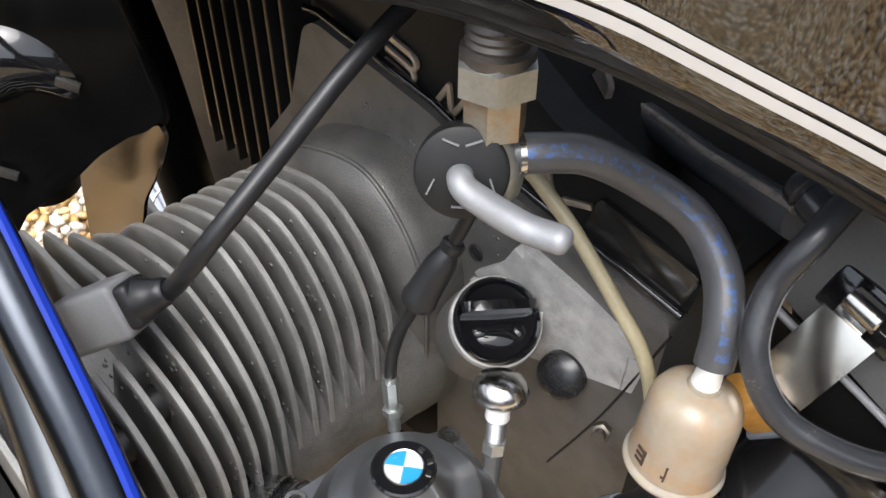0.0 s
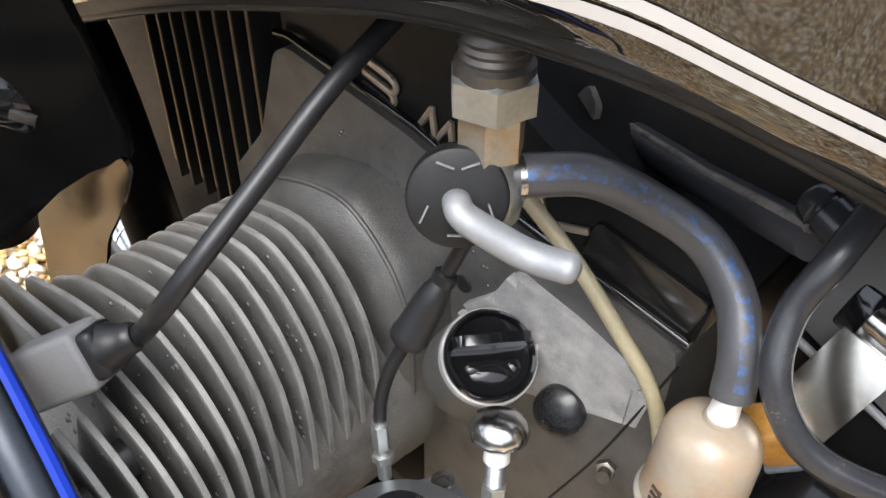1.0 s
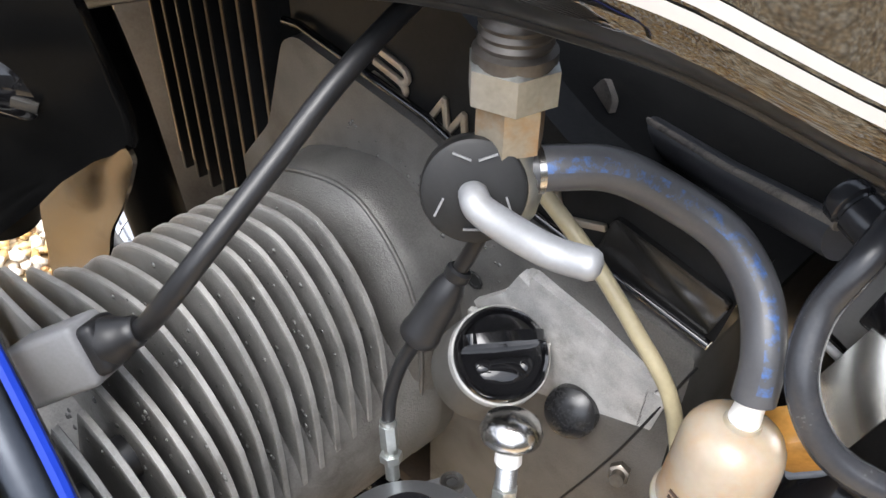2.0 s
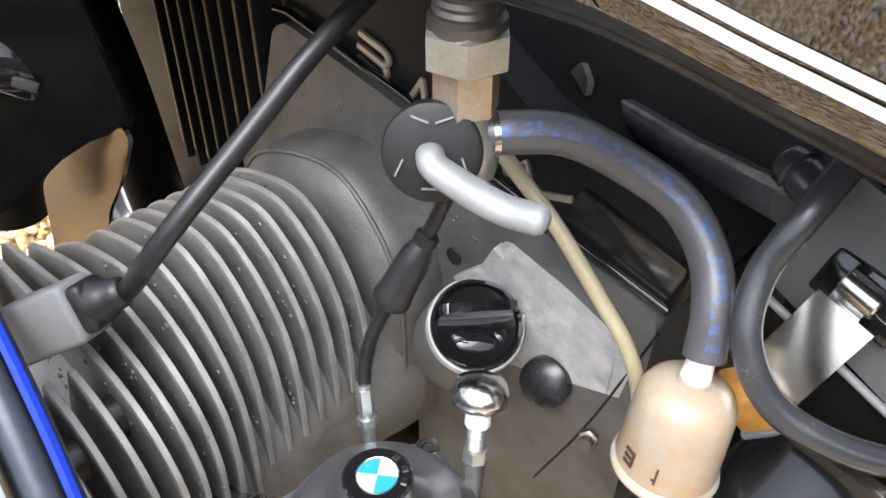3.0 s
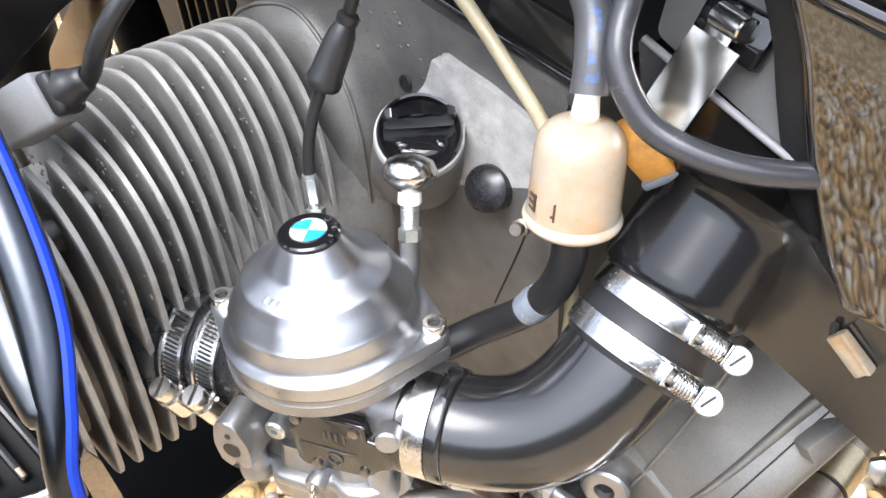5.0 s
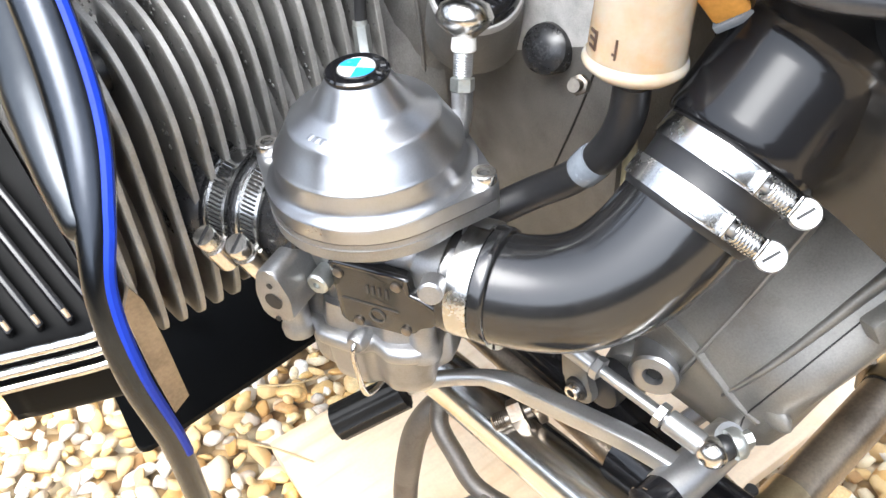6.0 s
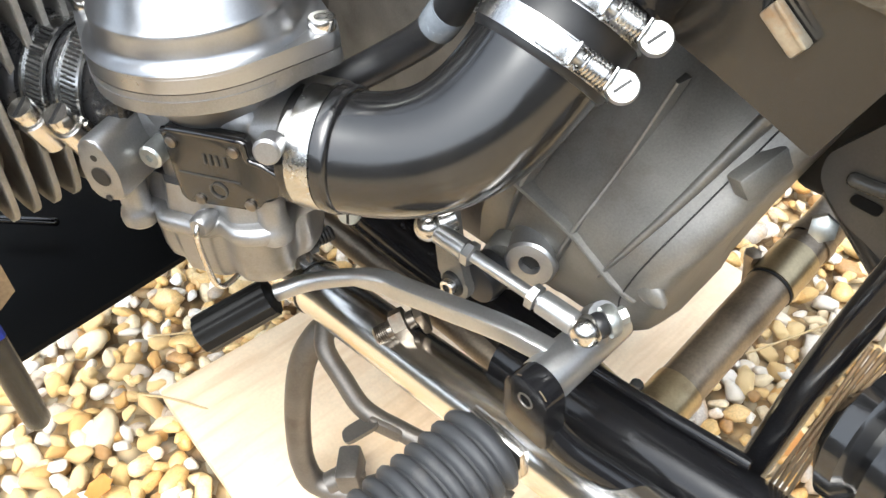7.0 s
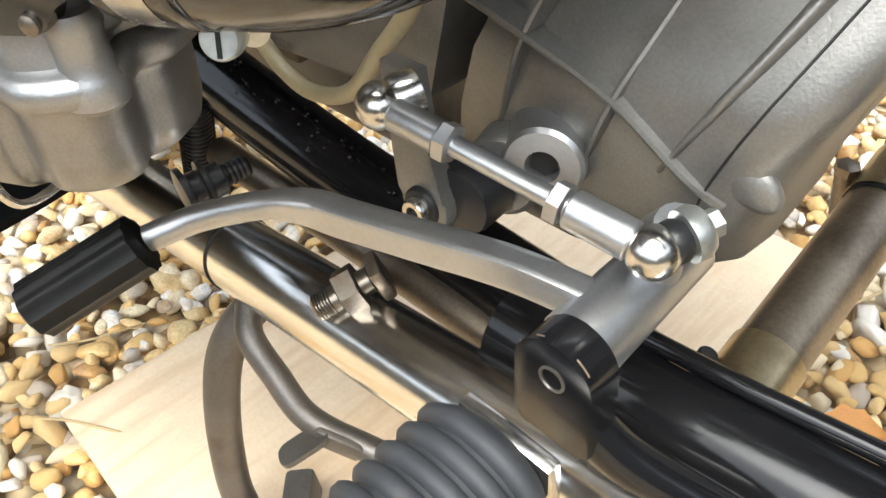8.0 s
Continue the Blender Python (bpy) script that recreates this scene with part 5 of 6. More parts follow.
def air_box():
    # spigot and sleeve
    sleeve = lathed(BV, BAX, [(0.0284, -0.008), (0.0296, -0.006), (0.0296, 0.0), (0.0292, 0.005), (0.0292, 0.013), (0.0298, 0.015), (0.0298, 0.026), (0.0290, 0.027)], 48)
    part("elbow_sleeve", sleeve, M_RUBBER, elbow, "matt black connecting sleeve")
    for c, s in ((BV, (0.95, -0.10, -0.20)), (BV + BAX * 0.0195, (0.95, -0.10, -0.20))):
        big_clamp(c, BAX, 0.0300, s)
    spig = lathed(BV + BAX * 0.0255, BAX, [(0.0290, 0), (0.0322, 0.001), (0.0332, 0.003), (0.0335, 0.008), (0.0338, 0.034), (0.0345, 0.039), (0.0365, 0.043), (0.0410, 0.046), (0.0500, 0.048)], 64)
    box = part("air_box", merge(
        slab(round_outline([(-0.055, 0.605), (-0.030, 0.500), (0.050, 0.492), (0.072, 0.520), (0.12, 0.600), (0.10, 0.690), (-0.02, 0.700), (-0.060, 0.700)], 0.006), (0, 0.290, 0), (1, 0, 0), (0, 0, 1), -0.20, 0.0),
        lathed((0.02, 0.30, 0.60), (0, 1, 0), [(0.03, 0), (0.03, 0.04)], 24)), M_PLASTIC, bike, "satin black air box with a round intake spigot")
    part("intake_spigot", spig, M_FRAME, box, "glossy round intake spigot")
    # side panel of the box, nearer, with its lower edge
    part("lower_panel", slab(round_outline([(0.006, 0.5080), (0.034, 0.4985), (0.078, 0.4810), (0.0965, 0.5180), (0.155, 0.635), (0.03, 0.625)], 0.0015), (0, 0.2475, 0), (1, 0, 0), (0, 0, 1), -0.016, 0.0), M_PANEL, box)
    # lid leaning back above a glossy lower face; their pale seam runs down to the rear
    lean = V((0, 0.29, 0.957))
    # black lid given a grey colour for the sky it reflects
    part("end_plate", slab(round_outline([(-0.050, 0.0265), (0.040, -0.010), (0.040, 0.052), (-0.010, 0.0670), (-0.0415, 0.0765), (-0.0465, 0.060), (-0.0495, 0.040)], 0.004), (0, 0.2480, 0.598), (1, 0, 0), lean, -0.006, 0.0015), M_SATINGREY, box, "satin moulded end plate, its grey standing for mirrored sky")
    part("lower_face", slab([(-0.052, 0.0245), (0.060, -0.0210), (0.060, -0.075), (0.000, -0.075), (-0.046, -0.045)], (0, 0.2485, 0.598), (1, 0, 0), (0, -0.06, 1), -0.006, 0.0), M_PANEL, box, "glossy black lower face mirroring the gravel")
    part("brace", tube([V((-0.0500, 0.2475, 0.6240)), V((-0.019, 0.2470, 0.6115)), V((0.022, 0.2465, 0.595))], 0.0017, seg=10), M_CAP, box, "pale moulded seam")
    # spring clip: bent bright strip with a rolled top
    low, length, side = V((-0.0285, 0.2325, 0.6010)), V((0.0112, 0.0120, 0.0315)), V((0.95, -0.20, -0.16)).normalized()
    across = length.cross(side).normalized()
    part("clip_recess", block(low + length * 1.15 + V((-0.001, 0.0120, -0.004)), (0.034, 0.020, 0.006), side, length, 0.002), M_GLOSS, box)
    bm = bmesh.new()
    rows = []
    for k in range(13):
        u = k / 12
        q = low + length * u + V((0, 0.0022, 0)) * u * u
        w = 0.0118
        nn = across * 0.0006
        rows.append([bm.verts.new(q - side * w + nn), bm.verts.new(q + side * w + nn), bm.verts.new(q + side * w - nn), bm.verts.new(q - side * w - nn)])
    for A, B in zip(rows, rows[1:]):
        for k in range(4):
            bm.faces.new((A[k], A[(k + 1) % 4], B[(k + 1) % 4], B[k]))
    bm.faces.new(rows[0])
    bm.faces.new(rows[-1])
    clip = part("spring_clip", bm, M_SPRING, box, "bright sprung clip with a rolled end")
    top = low + length * 1.06 + V((0.000, 0.0075, 0.0035))
    part("clip_roll", merge(rod(top - side * 0.0065, top + side * 0.0085, 0.0052, seg=28, bevel=0.0006), block(top + V((-0.002, -0.004, -0.005)), (0.013, 0.010, 0.0012), side, length, 0.0004)), M_STEEL, clip)
    # small worn catch on the lower panel
    cat = part("catch", merge(block((0.0590, 0.2445, 0.5265), (0.019, 0.005, 0.0085), (0.78, 0.0, -0.62), (0, 1, 0), 0.0012), block((0.0615, 0.2430, 0.5295), (0.019, 0.004, 0.0022), (0.74, 0.0, -0.67), (0, 1, 0), 0.0008)), M_STAINED, box, "worn brown catch")
    part("catch_pin", rod((0.0500, 0.2455, 0.5355), (0.0505, 0.2455, 0.5290), 0.0016, seg=10), M_MATT, cat)
    return box


def big_clamp(centre, axis, r, screw_dir):
    """A sprung hose clamp: flat strap, folded tab, coil spring on the screw and a round slotted head."""
    a, c = V(axis).normalized(), V(centre)
    s = V(screw_dir)
    s = (s - s.dot(a) * a).normalized()
    n = a.cross(s)
    if n.z < 0:
        n = -n
    clamp = part("hose_clamp", band(c, a, r + 0.0002, 0.0100, 0.0010, 72), M_STAINLESS, elbow, "wide bright stainless hose clamp")
    q0, q1 = c + s * 0.0240 + n * 0.0245, c + s * 0.0410 + n * 0.0110
    t = (q1 - q0).normalized()
    out = (s * 0.72 + n * 0.69).normalized()
    face = V((0.48, -0.58, 0.66)).normalized()
    part("strap_end", block(q0 - t * 0.006 - n * 0.0006, (0.016, 0.0085, 0.0012), t, a, 0.0004), M_STAINLESS, clamp)
    part("lug", merge(block(q0 + t * 0.001, (0.0016, 0.0095, 0.0085), t, a, 0.0006), block(q1 - t * 0.0055, (0.0016, 0.0095, 0.0085), t, a, 0.0006)), M_STAINLESS, clamp)
    coil = [q0 + t * (0.004 + 0.0105 * k / 84) + (out * math.cos(k * 0.52) + a * math.sin(k * 0.52)) * 0.0042 for k in range(85)]
    part("coil_spring", tube(coil, 0.00085, seg=8, smooth_line=False), M_STAINLESS, clamp, "tension spring")
    part("screw", merge(rod(q0, q1 - t * 0.004, 0.0026, seg=16), lathed(q1 - face * 0.003, face, [(0.0050, 0), (0.0060, 0.0006), (0.0062, 0.0045), (0.0056, 0.0058), (0.001, 0.0060)], 32)), M_SATIN, clamp, "slotted clamp screw")
    part("screw_slot", block(q1 + face * 0.0029, (0.0012, 0.0074, 0.0006), V((0.3, 0.85, 0.35)).cross(face), face.cross(V((0.3, 0.85, 0.35)).cross(face)), 0.0), M_MATT, clamp)
    return clamp


air_box()


# side cover behind the tank, gloss black
def side_cover():
    """A nearly flat panel whose front edge sweeps down and back, with a dull black band before it."""
    edge = smooth_path([V((0.0065, 0.2440, 0.661)), V((0.016, 0.2440, 0.638)), V((0.022, 0.2440, 0.615)), V((0.029, 0.2440, 0.592)), V((0.040, 0.2440, 0.565)), V((0.050, 0.2440, 0.548))], 6)
    bm = bmesh.new()
    rows = []
    for q in edge:
        rows.append([bm.verts.new(q + V((dx, dy, -0.18 * dx))) for dx, dy in ((0.004, 0.012), (0.0004, 0.004), (0.0, 0.001), (0.0006, -0.0006), (0.0018, -0.0016), (0.004, -0.0020), (0.006, -0.0020), (0.03, 0.0006), (0.08, 0.0062), (0.16, 0.0155), (0.30, 0.032))])
    for A, B in zip(rows, rows[1:]):
        for j in range(10):
            bm.faces.new((A[j], A[j + 1], B[j + 1], B[j]))
    cover = part("side_cover", bm, M_TANK, bike, "gloss black side cover mirroring the gravel", sharp=80)
    bm, last = bmesh.new(), None
    for k, q in enumerate(edge):
        w = 0.0122 * min(1.0, max(0.03, (q.z - 0.546) / 0.032))
        ring = [bm.verts.new(q + V(d)) for d in ((0.002, 0.0025, 0), (-w * 0.5, 0.0018, 0), (-w, 0.0030, 0), (-w - 0.001, 0.0045, 0), (-w, 0.016, 0))]
        if last:
            for m in range(4):
                bm.faces.new((last[m], last[m + 1], ring[m + 1], ring[m]))
        last = ring
    part("edge_band", bm, M_DUCT, cover, "dull black band along the front edge")
    lip = [V((0.004, 0.264, 0.652)), V((0.000, 0.252, 0.660)), V((0.007, 0.243, 0.6645)), V((0.046, 0.2395, 0.6575)), V((0.10, 0.238, 0.648)), V((0.30, 0.245, 0.615))]
    part("rolled_lip", tube(lip, 0.0058, seg=18), M_TANK, cover)
    return cover


side_cover()
part("seat_rail", tube([(-0.02, 0.275, 0.700), (0.08, 0.27, 0.680), (0.30, 0.27, 0.64)], 0.011, seg=20), M_FRAME, bike, "black frame rail under the tank")
part("red_cable", tube([(0.045, 0.262, 0.690), (0.075, 0.258, 0.681), (0.13, 0.258, 0.668)], 0.0022, seg=10), M_RED, bike, "thin red cable under the tank")
# panel added to keep the deep space under the tank dark
part("back_panel", block((-0.03, 0.415, 0.64), (0.60, 0.02, 0.31), bevel=0.004), M_DUCT, bike, "black panel added to darken the space behind the hoses")
# sheet added as a dark void behind the rear brackets
part("void_sheet", block((0.17, 0.37, 0.56), (0.24, 0.02, 0.26), bevel=0.004), M_DARK, bike, "black sheet added to darken the space behind the brackets")
# block added to darken the gap between gearbox and bracket
part("gap_block", block((0.088, 0.347, 0.435), (0.105, 0.02, 0.080), bevel=0.008, seg=3), M_MATT, bike, "black block added to darken the gap behind the gearbox")
part("dusty_lug", slab(round_outline([(-0.014, 0.010), (-0.002, 0.028), (0.009, 0.021), (0.009, -0.003), (0.003, -0.018), (-0.011, -0.004)], 0.003), (-0.1900, 0.3200, 0.610), (0.94, -0.34, 0), (0, 0.30, 1), 0.004, 0.001), M_DUST, bike, "lug coated with dried grey dust")
stay = part("frame_stay", tube([V((-0.235, 0.383, 0.592)), V((-0.178, 0.342, 0.610)), V((-0.110, 0.296, 0.633)), V((-0.050, 0.258, 0.655))], 0.0078, seg=20, smooth_line=False), M_HOSE, bike, "black frame stay under the tank, dusty along its top")
part("dust_line", tube([V((-0.205, 0.3585, 0.6080)), V((-0.178, 0.3385, 0.6165)), V((-0.110, 0.2925, 0.6395)), V((-0.052, 0.2555, 0.6612))], 0.0022, seg=10, smooth_line=False), M_DUST, stay, "line of dried dust")


# gearbox
JL, JD = V((0.0138, 0.2377, 0.3750)), V((0.33, 0.46, 0.82)).normalized()


def gearbox():
    bm = bmesh.new()
    # sections from the front joint to the rear; each runs from the sump up the flank and over the top
    secs = [(-0.083, 0.0), (-0.05, 0.0), (-0.02, 0.0), (0.0138, 0.0), (0.024, 0.003), (0.031, 0.010), (0.034, 0.024), (0.034, 0.06)]
    rows = []
    for x, ins in secs:
        row = []
        for dz, dy, dx in ((-0.060, 0.17, -0.05), (-0.066, 0.07, -0.03), (-0.056, 0.030, -0.018), (-0.036, 0.006, -0.010), (-0.010, 0.0012, -0.003), (0.016, -0.0005, 0.006), (0.030, 0.0030, 0.012), (0.060, 0.0260, 0.024), (0.105, 0.057, 0.042), (0.135, 0.080, 0.052), (0.145, 0.16, 0.05)):
            row.append(bm.verts.new((x + dx, 0.2375 + dy + ins, 0.375 + dz + ins * 0.2)))
        rows.append(row)
    for A, B in zip(rows, rows[1:]):
        for k in range(len(A) - 1):
            bm.faces.new((A[k], A[k + 1], B[k + 1], B[k]))
    bm.faces.new(rows[0])
    bm.faces.new(rows[-1])
    bmesh.ops.subdivide_edges(bm, edges=list(bm.edges), cuts=1, use_grid_fill=True, smooth=0.4)
    seam_line = draped(bm, [JL + V((-0.010, 0, -0.040)), JL + V((-0.004, 0, -0.018)), JL, JL + JD * 0.05, JL + JD * 0.10, JL + JD * 0.14], 0.0001)
    swell = draped(bm, [V((-0.002, 0.24, 0.374)), V((0.020, 0.25, 0.415)), V((0.038, 0.27, 0.455)), V((0.050, 0.29, 0.480))], 0.0002)
    box = part("gearbox", bm, M_GBOX, bike, "dull cast alloy gearbox with ribs and a filler plug", sharp=75)
    # joint seam and ribs
    part("joint_seam", tube(seam_line, 0.00045, seg=6, smooth_line=False), M_MATT, box)
    for line, half in (([V((0.0190, 0.2385, 0.3690)), V((0.0065, 0.2350, 0.3765)), V((-0.019, 0.2334, 0.3930)), V((-0.0528, 0.2329, 0.4040)), V((-0.082, 0.2335, 0.4110))], 0.0016),
                       ([V((-0.031, 0.2380, 0.3630)), V((-0.019, 0.2336, 0.3930)), V((-0.0085, 0.2560, 0.4290)), V((0.003, 0.2730, 0.4700))], 0.0013),
                       ([V((-0.067, 0.2380, 0.3650)), V((-0.0528, 0.2332, 0.4040)), V((-0.0420, 0.2520, 0.4390)), V((-0.031, 0.2680, 0.4750))], 0.0013)):
        part("rib", crest(line, half, 0.009), M_GBOX, box)
    part("swelling", tube(swell, lambda s: 0.0012 + 0.0066 * min(s, 1.75 - s * 0.95), seg=18, flat=0.62, round_end=True, smooth_line=False), M_GBOX, box)
    bump = bmesh.new()
    bmesh.ops.create_uvsphere(bump, u_segments=24, v_segments=14, radius=1.0, matrix=Matrix.Translation((0.0235, 0.2435, 0.3790)) @ Matrix.Rotation(0.5, 4, "Y") @ Matrix.Diagonal((0.0120, 0.0045, 0.0075, 1)))
    part("casting_boss", bump, M_GBOX, box)
    c, ax = V((-0.0396, 0.2290, 0.3635)), V((0.42, -0.90, 0.06)).normalized()
    plug = part("filler_plug", lathed(c - ax * 0.016, ax, [(0.0165, 0), (0.0150, 0.008), (0.0142, 0.012), (0.0142, 0.016), (0.0128, 0.0175), (0.0060, 0.0175), (0.0052, 0.0120)], 36), M_SATIN, box, "bright filler plug with a hexagon socket")
    part("socket", lathed(c - ax * 0.003, ax, [(0.0050, 0), (0.0052, 0.001)], 6), M_MATT, plug)
    part("boss", lathed(V((-0.0560, 0.2270, 0.3530)), (0.3, -0.9, 0.2), [(0.018, -0.03), (0.0150, 0.0), (0.013, 0.002)], 28), M_GBOX, box)
    part("seat_lug", block((0.050, 0.2725, 0.447), (0.026, 0.011, 0.012), (0.25, 0.89, 0.37), (0.85, -0.35, 0.3), 0.002), M_GBOX, box)
    part("dark_gasket", tube([V((0.020, 0.258, 0.508)), V((0.040, 0.262, 0.496)), V((0.055, 0.268, 0.487))], 0.0012, seg=8), M_MATT, box)
    return box


gearbox()


# gear linkage
def gear_linkage():
    a, b = V((-0.0760, 0.1930, 0.3895)), V((0.0170, 0.2065, 0.3730))
    ax = (b - a).normalized()
    link = part("linkage_rod", merge(rod(a + ax * 0.004, b - ax * 0.004, 0.0034), rod(a + ax * 0.006, a + ax * 0.024, 0.0056, bevel=0.0006), rod(b - ax * 0.026, b - ax * 0.006, 0.0062, bevel=0.0006)), M_SATIN, bike, "adjustable gear linkage rod between ball joints")
    for q in (a + ax * 0.026, b - ax * 0.030):
        part("lock_nut", hexagon(q - ax * 0.002, ax, 0.0115, 0.0048), M_SATIN, link)
    for q in (a, b):
        ball = bmesh.new()
        bmesh.ops.create_uvsphere(ball, u_segments=28, v_segments=16, radius=0.0080, matrix=Matrix.Translation(q))
        part("ball_joint", ball, M_STEEL, link, "polished ball joint")
    # stud and seal of the near joint, on the lever boss
    n = V((0.35, 0.85, 0.15)).normalized()
    part("seal", lathed(b + n * 0.003, n, [(0.0058, 0), (0.0066, 0.002), (0.0066, 0.005), (0.0056, 0.007)], 24), M_RUBBER, link)
    part("stud", merge(lathed(b + n * 0.010, n, [(0.0080, 0), (0.0082, 0.004), (0.0070, 0.006)], 24), hexagon(b + n * 0.016, n, 0.0075, 0.005)), M_ZINC, link)
    n2 = V((0.3, 0.9, 0.1)).normalized()
    part("stud", lathed(a + n2 * 0.003, n2, [(0.0060, 0), (0.0078, 0.003), (0.0078, 0.010)], 24), M_STEEL, link)
    # selector arm on the gearbox
    turn = [(0.0100 + 0.0112 * math.cos(radians(g)), -0.0400 + 0.0112 * math.sin(radians(g))) for g in range(20, -200, -15)]
    sel = part("selector_arm", slab([(-0.008, 0.008), (0.007, 0.008), (0.011, -0.014)] + turn + [(-0.0045, -0.020)], (-0.0790, 0.2100, 0.3890), (1, 0, 0), (0.0, 0.05, 1), 0.007, 0.0012), M_GBOX, bike, "cast selector arm with a pinch screw")
    c = V((-0.0690, 0.2000, 0.3485))
    n3 = V((0.10, -0.99, 0.05))
    part("screw_washer", lathed(c + V((0, 0.001, 0)), n3, [(0.0076, -0.002), (0.0076, 0.001), (0.0068, 0.002), (0.0050, 0.002)], 28), M_MATT, sel)
    screw = part("pinch_screw", lathed(c, n3, [(0.0050, -0.002), (0.0050, 0.004), (0.0044, 0.0050), (0.0026, 0.0050), (0.0024, 0.002)], 24), M_STEEL, sel)
    part("socket", lathed(c + n3 * 0.0022, n3, [(0.0022, 0), (0.0024, 0.0006)], 6), M_MATT, screw)
    part("rubber_washer", lathed(c + V((0.0105, 0.0100, 0.0030)), n3, [(0.0125, -0.012), (0.0130, 0.0), (0.0120, 0.003), (0.007, 0.004)], 32), M_RUBBER, sel)


gear_linkage()


def gear_lever():
    c = V((0.0050, 0.1900, 0.3385))
    bar_line = [V((0.000, 0.2040, 0.3450)), V((-0.0250, 0.1960, 0.3495)), V((-0.0560, 0.1860, 0.3500)), V((-0.0820, 0.1775, 0.3505)), V((-0.0930, 0.1735, 0.3515)), V((-0.1030, 0.1680, 0.3515)), V((-0.1130, 0.1620, 0.3495)), V((-0.1310, 0.1480, 0.3430)), V((-0.1420, 0.1330, 0.3375))]
    boss = part("gear_lever", merge(
        rod(c, c + V((0.001, 0.056, 0.0065)), 0.0128, 0.0116, seg=40, bevel=0.0012),
        tube([c + V((0.002, 0.036, 0.006)), V((0.010, 0.222, 0.362)), V((0.017, 0.220, 0.372))], 0.0085, seg=18),
        tube(bar_line, lambda s: 0.0054 - 0.0006 * min(1.0, max(0.0, s - 0.45) * 4), seg=32, flat=1.10, hint=(0, 0, 1), power=lambda s: 2.0 + 4.0 * max(0.0, 1 - max(0.0, s - 0.45) * 4))), M_SATIN, bike, "satin steel gear lever with a black rubber toe piece")
    a, b = V((-0.1408, 0.1305, 0.3383)), V((-0.1608, 0.0915, 0.3200))
    ax = (b - a).normalized()
    n = (b - a).length
    rub = lathed(a, ax, [(0.0080, 0), (0.0110, 0.0012), (0.0113, n - 0.001), (0.0100, n)], 48)
    for v in rub.verts:
        h = (v.co - a).dot(ax)
        if 0.001 < h < n - 0.0005:
            out = v.co - a - ax * h
            u, w = frame_of(ax)
            ang = math.atan2(out.dot(w), out.dot(u))
            v.co += out.normalized() * (0.0005 if int((ang + math.pi) / (2 * math.pi) * 24 + 0.5) % 2 else -0.0003)
    r = part("toe_rubber", rub, M_TOE, boss, "ribbed black toe rubber")
    part("toe_end", lathed(b - ax * 0.0005, ax, [(0.0070, 0), (0.0066, 0.0018), (0.004, 0.0024)], 24), M_STEEL, boss)


gear_lever()


def footpeg():
    # black bracket with its hole, steel plate and ribbed rubber
    cx, cz = 0.0068, 0.3380
    arc = [(cx + 0.0142 * math.cos(radians(k)), cz + 0.0142 * math.sin(radians(k))) for k in range(0, 181, 12)]
    out = round_outline([(cx + 0.0142, cz)] + arc[1:-1] + [(cx - 0.0142, cz), (cx - 0.0146, cz - 0.0270), (cx + 0.0140, cz - 0.0290)], 0.003)
    peg = part("footpeg", merge(
        slab(out, (0, 0.1905, 0), (1, 0, 0), (0, 0, 1), 0.0130, 0.0024, 3),
        tube([V((0.010, 0.186, 0.318)), V((0.026, 0.192, 0.302)), V((0.050, 0.205, 0.285)), V((0.09, 0.225, 0.262))], 0.0085, seg=16)), M_FRAME, bike, "chipped black footpeg bracket with a grey ribbed rubber")
    part("pivot_hole", lathed((cx, 0.1772, cz), (0.0, -1.0, 0.0), [(0.0046, -0.006), (0.0048, 0.0), (0.0040, 0.0003), (0.0034, -0.001), (0.0032, -0.006)], 28), M_TANG, peg, "threaded hole, bare inside")
    for k0, k1 in ((3, 5), (9, 10), (13, 15)):
        part("chipped_edge", tube([V((p[0], 0.1792, p[1])) for p in arc[k0:k1 + 1]], 0.0003, seg=6, steps=2), M_WORN, peg)
    a, b = V((-0.0010, 0.1620, 0.3135)), V((-0.0030, 0.0750, 0.3065))
    ax = (b - a).normalized()
    n = (b - a).length
    part("peg_plate", block(V((0.002, 0.1640, 0.3130)), (0.006, 0.036, 0.024), ax, (1.0, 0.03, -0.05), 0.001), M_STEEL, peg, "bare steel end plate")
    bm = bmesh.new()
    prof = [(0.014, 0.0), (0.0185, 0.002)]
    for k in range(9):
        h = 0.005 + k * 0.0088
        prof += [(0.0215, h), (0.0228, h + 0.0016), (0.0228, h + 0.0042), (0.0215, h + 0.0058), (0.0192, h + 0.0066), (0.0192, h + 0.0082)]
    prof += [(0.018, n)]
    lathe(bm, a, ax, prof, 40)
    u, w = frame_of(ax, (0, 0, 1))
    for v in bm.verts:
        out = v.co - a - ax * (v.co - a).dot(ax)
        v.co += u * out.dot(u) * -0.12 + w * out.dot(w) * 0.12
    part("peg_rubber", bm, M_PEG, peg, "worn grey ribbed foot rubber")


footpeg()

